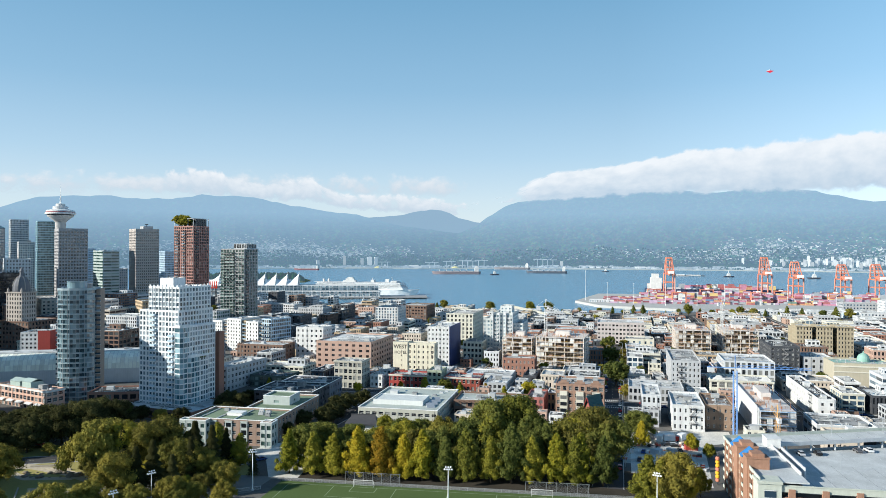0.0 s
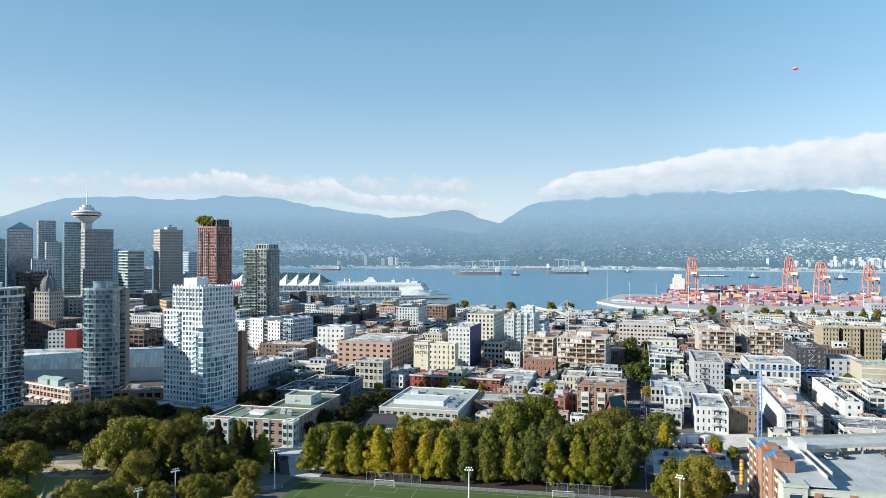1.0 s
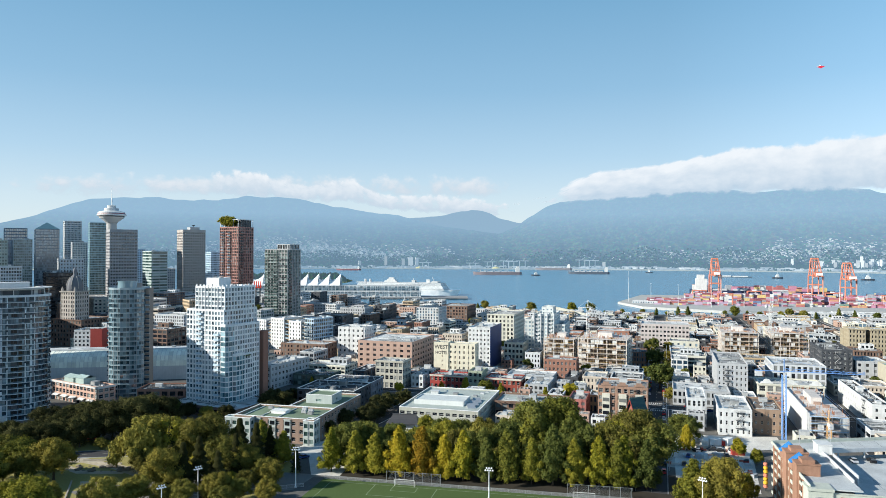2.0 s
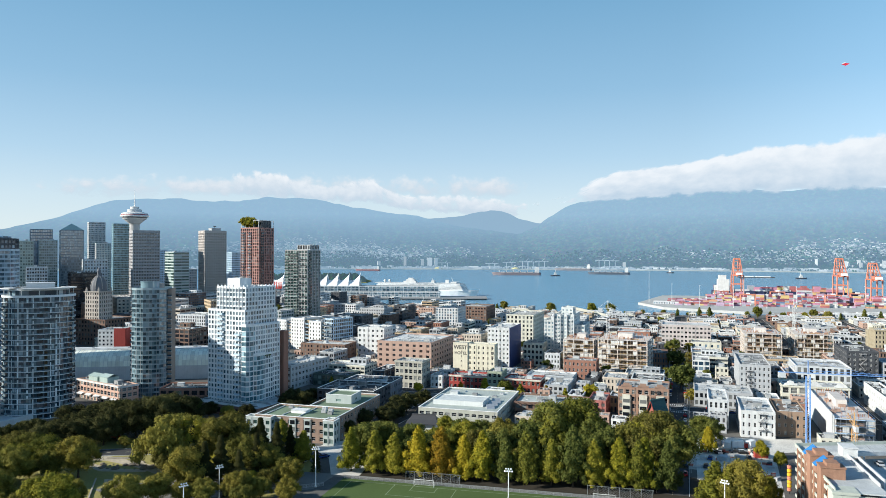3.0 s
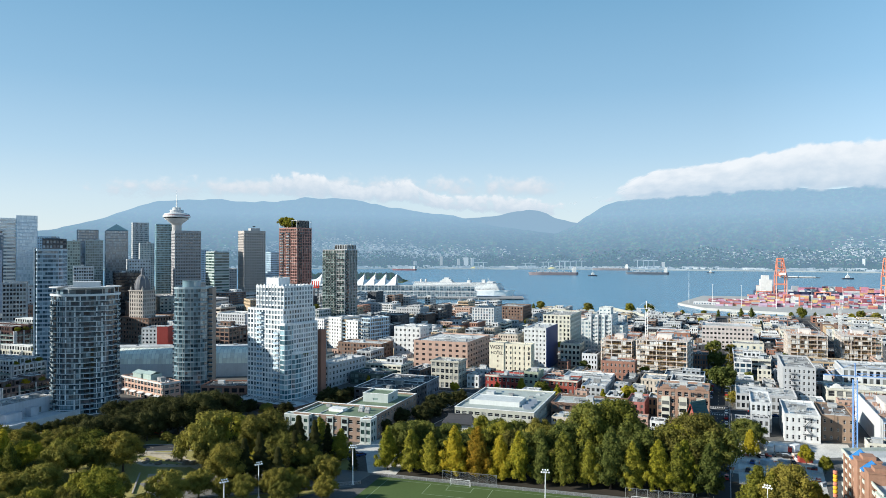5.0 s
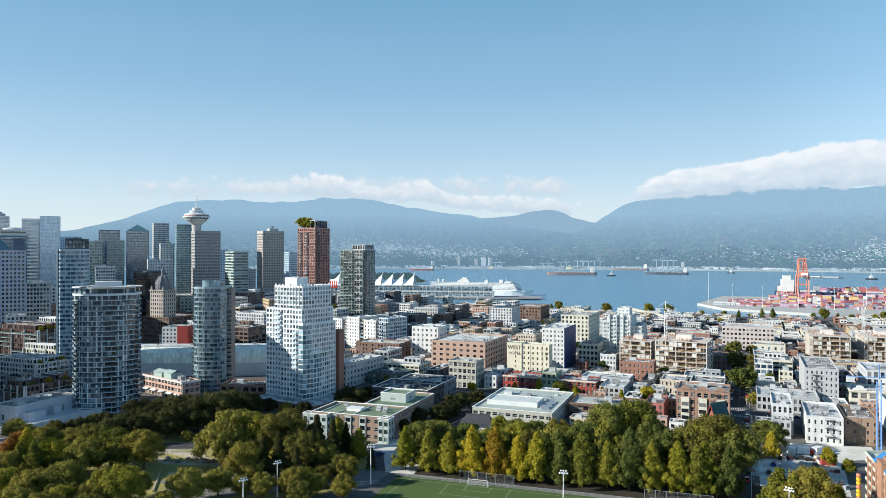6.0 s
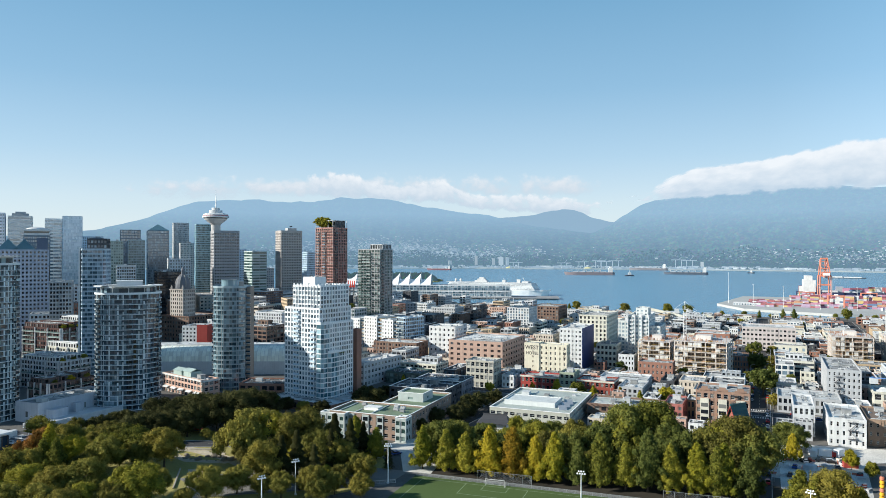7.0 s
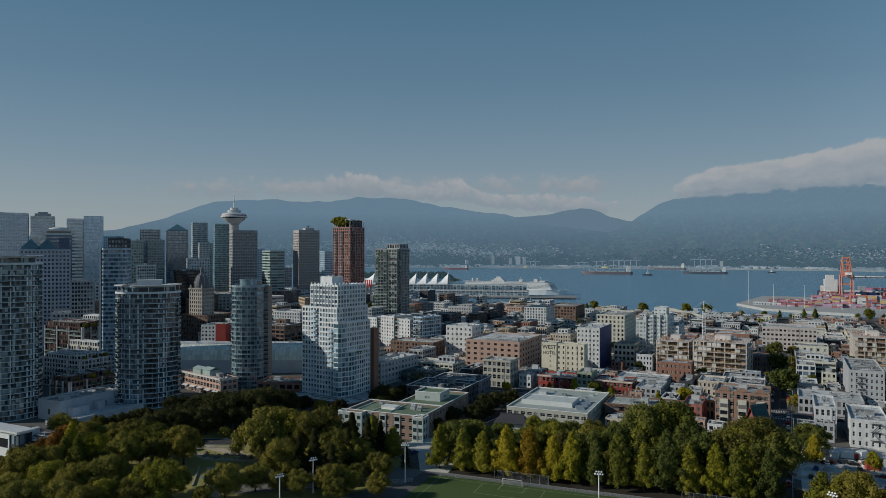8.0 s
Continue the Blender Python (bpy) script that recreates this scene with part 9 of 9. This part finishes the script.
def sail_terminal():
    t = thing("cruise_terminal", "long white glazed cruise terminal with peaked fabric sails above it", "terminal", -588, 1204, 0, 18)
    part("deck", Form().box(-170, -18, -1, 250, 34, .8), mat("pier_concrete", (.30, .30, .30), .9), t)
    pier_glass = glass("pale_pier_glass", (.10, .17, .21), (.46, .56, .60), .5, .1)
    shell(t, 325, 30, 10.5, WHITE, pier_glass, z0=.8, oy=10, storey=5, bay=6.5, ww=.84, wh=.7, parapet=.6, roof=ROOFPALE)
    shell(t, 318, 24, 11, WHITE, pier_glass, z0=11.3, oy=10, storey=5, bay=6.5, ww=.82, wh=.7, parapet=.8, roof=ROOFPALE)
    cloth = mat("white_sailcloth", (.86, .86, .85), .55, var=.08, bump=.05)
    nu, nv, W = 12, 10, 20.5
    for k in range(8):
        f = Form()
        x0 = -152 + k * W
        for i in range(nu + 1):
            for j in range(nv + 1):
                u, v = i / nu, j / nv - .5
                z = 22 + (7 + 14 * u ** 1.8 + 4 * (1 - u) ** 3) * (1 - (abs(v) * 2) ** 1.7)
                f.v.append((x0 + u * (W - .5), 10 + v * 34, z))
        for i in range(nu):
            for j in range(nv):
                f.f.append((i * 11 + j, (i + 1) * 11 + j, (i + 1) * 11 + j + 1, i * 11 + j + 1))
        part("sail", f, cloth, t, "white peaked fabric sail")
        part("sail_mast", Form().cyl(x0 + W - .25, 10, 21, 46, .45, 8, .2), STEELW, t)
    pile = Form().cyl(0, 0, -6, 0, .7, 8).mesh("pile", DARKGREY)
    for k in range(34):
        part("pile", pile, None, t, at=pose(-166 + k * 10.8, -17, 0))
    post = Form().box(-.3, -.3, 0, .3, .3, 21).mesh("column", STEELW)
    for k in range(40):
        part("column", post, None, t, at=pose(-160 + k * 8.2, -6.5, .8))
    part("promenade", Form().box(-163, -7.2, 9.6, 163, -5, 10.4).box(-163, -7.2, 20.6, 163, -4, 21.4), STEELW, t, "white promenade decks")


sail_terminal()


def freighter(x, y, L, rot, col, label, house=True):
    t = thing("freighter", label, "ship", x, y, WATER_Z, rot, "ships at anchor")
    part("hull", hull(L, L * .15, L * .055), mat("hull_" + col[0], col[1], .6), t)
    part("deckhouse", Form().box(-L * .46, -L * .055, L * .055, -L * .38, L * .055, L * .14).box(-L * .45, -L * .04, L * .14, -L * .40, L * .04, L * .17), WHITE, t, "white deckhouse")
    for k in range(5):
        part("hatch", Form().box(-L * .34 + k * L * .14, -L * .05, L * .055, -L * .24 + k * L * .14, L * .05, L * .066), LIGHTGREY, t)
        if house:
            part("deck_crane", Form().cyl(-L * .225 + k * L * .14, 0, L * .055, L * .098, L * .006, 8).beam((-L * .225 + k * L * .14, 0, L * .094), (-L * .15 + k * L * .14, 0, L * .08), L * .007), GREY, t)


freighter(-618, 2690, 190, 195, ("rust", (.24, .20, .21)), "dull maroon bulk freighter at anchor with deck cranes")
freighter(-290, 2910, 165, 185, ("black", (.10, .12, .15)), "black-hulled bulk freighter at anchor")
freighter(-1420, 3060, 120, 188, ("maroon", (.25, .12, .13)), "maroon freighter by the far quay", False)
freighter(-520, 3500, 180, 180, ("grey", (.2, .2, .22)), "grey freighter alongside the far quay")
freighter(180, 1500, 260, 2, ("navy", (.03, .04, .09)), "dark container ship alongside the quay", False)
rng = random.Random(5)
for i in range(60):
    k = rng.choices(range(10), WEIGHT)[0]
    for lev in range(rng.choice((2, 3, 4))):
        container((90 if i % 20 > 2 else 60) + (i % 20) * 10.4, 1490 + (i // 20) * 8, 11.5 + lev * 2.52, 2, k)


def small_boat(x, y, L, rot, label):
    t = thing("tugboat", label, "boat", x, y, WATER_Z, rot, "small craft in the harbour")
    part("hull", hull(L, L * .32, L * .12), mat("boat_hull", (.05, .06, .08), .5), t)
    part("cabin", Form().box(-L * .2, -L * .1, L * .12, L * .12, L * .1, L * .28).box(-L * .12, -L * .08, L * .28, L * .06, L * .08, L * .4), WHITE, t)
    part("mast", Form().cyl(-L * .05, 0, L * .4, L * .65, L * .012, 6), STEELW, t)


for x, y, L, r, lb in ((-458, 2636, 34, 200, "white tug crossing the harbour"), (373, 2662, 36, 10, "dark tug near the quay"), (625, 2582, 40, 185, "white ferry with a small wake"), (-400, 1080, 26, 30, "small white motor yacht by the pier"), (-372, 1090, 20, 40, "small white motor boat by the pier"), (-60, 3200, 30, 0, "distant white launch under way")):
    small_boat(x, y, L, r, lb)
t = thing("barge", "long flat white-topped barge under tow", "boat", 240, 2740, WATER_Z, 4)
part("hull", Form().box(-60, -9, -1.5, 60, 9, 2.5), DARKGREY, t)
part("cargo", Form().box(-52, -7, 2.5, -10, 7, 6).box(-4, -7, 2.5, 46, 7, 5), STEELW, t)
for i, (x, y) in enumerate(((-20, 1215), (22, 1180), (70, 1165), (118, 1178), (160, 1190), (215, 1200), (262, 1240), (330, 1230))):
    t = thing("light_mast", "slim white floodlight mast on the container quay", "mast", x, y, .6, 0, "light masts of the port")
    part("pole", Form().cyl(0, 0, 0, 33, .3, 8, .15), STEELW, t)
    part("lamp_ring", Form().lathe([(1.1, 33), (1.3, 33.3), (1.1, 33.7)], 10), METAL, t)
t = thing("beacon_mast", "thin white mast on the quay's tip", "mast", -58, 1262, .6)
part("pole", Form().cyl(0, 0, 0, 52, .35, 8, .12), STEELW, t)

# quay buildings at the port's near edge
for i, (x, y, w, d, h, m) in enumerate(((330, 1120, 50, 26, 14, GREY), (262, 1030, 50, 24, 8, LIGHTGREY), (365, 1090, 34, 26, 19, LIGHTGREY), (200, 1020, 40, 20, 8, LIGHTGREY), (330, 1010, 70, 26, 9, LIGHTGREY), (-30, 1230, 40, 12, 5, LIGHTGREY))):
    building("port_shed", "pale flat-roofed port shed with roof plant", x, y, w, d, h, 2, m, GLASS_B, "shed", seed=i + 60, storey=4, bay=4, ww=.5, wh=.5, roof=ROOFPALE)
t = thing("conveyor_gallery", "sloping cream conveyor gallery on trestles", "conveyor", -118, 893, 0, -4)
part("gallery", Form().beam((-22, 0, 17), (26, 0, 8), 3.0), CREAM, t)
for k in range(5):
    part("trestle", Form().beam((-19 + k * 10, -1.5, 0), (-19 + k * 10, 0, 15 - k * 1.85), .6).beam((-19 + k * 10, 1.5, 0), (-19 + k * 10, 0, 15 - k * 1.85), .6), METAL, t)


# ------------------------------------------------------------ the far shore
# these far materials carry their haze as a glow mixed into the colour
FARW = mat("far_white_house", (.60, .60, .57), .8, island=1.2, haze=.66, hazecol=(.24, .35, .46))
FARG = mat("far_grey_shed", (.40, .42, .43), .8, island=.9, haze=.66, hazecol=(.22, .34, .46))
# woods with the haze of distance painted in as glow
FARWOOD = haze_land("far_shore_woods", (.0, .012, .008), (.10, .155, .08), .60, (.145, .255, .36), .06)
rng = random.Random(99)
f, g2, ft, trees_far = Form(), Form(), Form(), Form()


def polar(az, r):
    return math.sin(radians(az)) * r, math.cos(radians(az)) * r


def far_box(form, az, r, w, d, h, z=None):
    z = ridge_height(az, r, 4080, 4800, RIDGE) if z is None else z
    form.box(-w / 2, -d / 2, -3, w / 2, d / 2, h, Matrix.Translation((*polar(az, r), z)) @ Matrix.Rotation(radians(-az) + rng.uniform(-.25, .25), 4, "Z"))


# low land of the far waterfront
# ground colour includes painted haze
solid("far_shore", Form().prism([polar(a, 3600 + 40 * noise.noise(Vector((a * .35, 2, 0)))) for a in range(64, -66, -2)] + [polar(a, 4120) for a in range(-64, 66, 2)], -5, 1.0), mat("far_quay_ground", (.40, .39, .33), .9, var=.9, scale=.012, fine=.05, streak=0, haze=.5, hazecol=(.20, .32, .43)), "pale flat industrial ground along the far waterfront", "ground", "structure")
# streets of houses climbing the lower slopes, thick in some quarters
for k in range(46):
    r = 4130 + k * 8.6
    az = -58.0
    while az < 34:
        az += rng.uniform(.06, .16)
        quarter = max(1.35 * math.exp(-((az + 27.5) / 7.5) ** 2 - ((k - 29) / 9) ** 2), .8 * math.exp(-((az + 45) / 7) ** 2 - ((k - 22) / 9) ** 2), math.exp(-((az - 10) / 4.5) ** 2 - ((k - 24 - (az - 10) * 1.2) / 8) ** 2),
                      1.1 * math.exp(-((az - 18) / 5) ** 2 - ((k - 12) / 14) ** 2), .75 * math.exp(-((az - 25) / 7) ** 2 - ((k - 16) / 16) ** 2), .35 * math.exp(-((az - 2) / 6) ** 2 - ((k - 18) / 5) ** 2))
        if rng.random() < quarter * (.75 + .9 * noise.noise(Vector((az * .8, k * .22, 3)))):
            far_box(f if rng.random() < .6 else g2, az, r, rng.uniform(4, 15), 4, rng.uniform(1.2, 2.6))
# sheds, tanks and quays on the flat
for i in range(2300):
    az, r = rng.uniform(-58, 34), rng.choice((rng.uniform(3625, 3760), rng.uniform(3640, 4080)))
    if noise.noise(Vector((az * .7, r * .004, 9))) > -.2:
        far_box(rng.choice((f, g2, g2)), az, r, rng.choice((5, 8, 14, 26, 50)) * rng.uniform(.7, 1.2), rng.uniform(6, 16), rng.choice((3, 4, 5, 7, 10)) * rng.uniform(.7, 1.1), 1.0)
for i in range(120):
    az = rng.gauss(18.0, 3.2)
    far_box(ft, az, rng.uniform(4110, 4220), rng.uniform(9, 15), rng.uniform(9, 14), rng.uniform(12, 42))
for az, h in ((-21.9, 58), (-20.5, 45), (-19.9, 52), (-19.4, 50), (-24, 30), (-4.5, 30), (-35, 34)):
    far_box(ft, az, 4112, 16 if h != 52 else 26, 14, h)
# tower paint is veiled by the same painted haze glow
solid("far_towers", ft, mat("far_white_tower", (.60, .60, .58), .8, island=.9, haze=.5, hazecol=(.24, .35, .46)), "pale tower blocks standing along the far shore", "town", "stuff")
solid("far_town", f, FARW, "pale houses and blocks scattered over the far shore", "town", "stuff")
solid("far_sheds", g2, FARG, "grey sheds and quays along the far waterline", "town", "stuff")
for i in range(13000):
    az = rng.uniform(-60, 34)
    flat = rng.random() < .2
    r = rng.uniform(3650, 4090) if flat else 4090 + 260 * rng.random() ** 1.6
    if flat and noise.noise(Vector((az * .5, r * .006, 1))) < .05:
        continue
    z = 1.0 if flat else ridge_height(az, r, 4080, 4800, RIDGE)
    s, h = rng.uniform(3, 6.5), rng.uniform(5, 11)
    trees_far.lathe([(s * .8, z - 2), (s, z + h * .4), (.5, z + h)], 4, *polar(az, r), rng.random() * 6)
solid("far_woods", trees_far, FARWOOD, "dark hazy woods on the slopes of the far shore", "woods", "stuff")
# wooded point beyond the sails
trees_pt = Form()
for i in range(900):
    az = rng.uniform(-33, -25.2)
    r = rng.uniform(2050, 2250)
    x, y = math.sin(radians(az)) * r, math.cos(radians(az)) * r
    s, h = rng.uniform(4, 9), rng.uniform(9, 22) * min(1, (-25.0 - az) * .9 + .25)
    trees_pt.lathe([(s * .7, -3), (s, h * .35), (s * .6, h * .8), (.4, h)], 6, x, y, rng.random() * 6)
# a thinner haze glow is painted into the point's trees
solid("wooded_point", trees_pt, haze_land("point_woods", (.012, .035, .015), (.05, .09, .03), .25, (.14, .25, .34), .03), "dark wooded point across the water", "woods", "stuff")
solid("wooded_point_ground", Form().prism([(math.sin(radians(a)) * r, math.cos(radians(a)) * r) for a, r in ((-34, 2020), (-34, 2300), (-25, 2260), (-24.6, 2150), (-25, 2030))], -5, -1.5), GRASS, "low shore of the wooded point", "ground", "structure")
# cranes and stacks of the far yards
for az, h in ((-18.7, 30), (-13.5, 34), (-12.2, 40), (-11.8, 36), (-10.9, 40), (-6.2, 46), (-5.4, 44), (-14.9, 28)):
    r = 3650
    t = thing("far_yard_crane", "grey gantry crane on the far waterfront", "crane", math.sin(radians(az)) * r, math.cos(radians(az)) * r, 0, -az, "cranes of the far yards")
    part("gantry", Form().beam((-14, 0, 0), (-14, 0, h), 2.4).beam((14, 0, 0), (14, 0, h), 2.4).beam((-34, 0, h), (34, 0, h), 2.6).beam((0, 0, h), (14, 0, h + 14), 1.4), FARG, t)
for az, w in ((-47, 1), (-19.2, 1), (-13, 1)):
    r = 3650
    t = thing("sulphur_pile", "pale yellow heap of bulk goods on the quay", "heap", math.sin(radians(az)) * r, math.cos(radians(az)) * r, 0)
    # heap colour has haze mixed in as glow
    part("heap", Form().lathe([(26, -2), (17, 5), (6, 9), (1, 10)], 14), mat("yellow_bulk", (.62, .55, .22), .9, haze=.35, hazecol=(.22, .34, .46)), t)


# ------------------------------------------------------------ kite
def kite():
    t = thing("kite", "small red and white diamond kite flying high", "kite", 24.3, 128, 115.2)
    t.scale = (.7, .7, .7)
    red, wht = mat("red_nylon", (.55, .03, .06), .6), mat("white_nylon", (.7, .7, .7), .6)
    part("sail", Form().poly((-.9, 0, .1), (0, 0, -.35), (.1, .02, .3)).poly((0, 0, -.35), (.9, 0, .1), (.1, .02, .3)), red, t)
    part("wing", Form().poly((-.9, -.01, .1), (.1, -.01, .3), (-.1, -.03, .5)), wht, t)
    part("spar", Form().beam((-.9, .03, .1), (.9, .03, .1), .03).beam((0, .03, -.35), (.1, .03, .5), .03), DARKGREY, t)


kite()
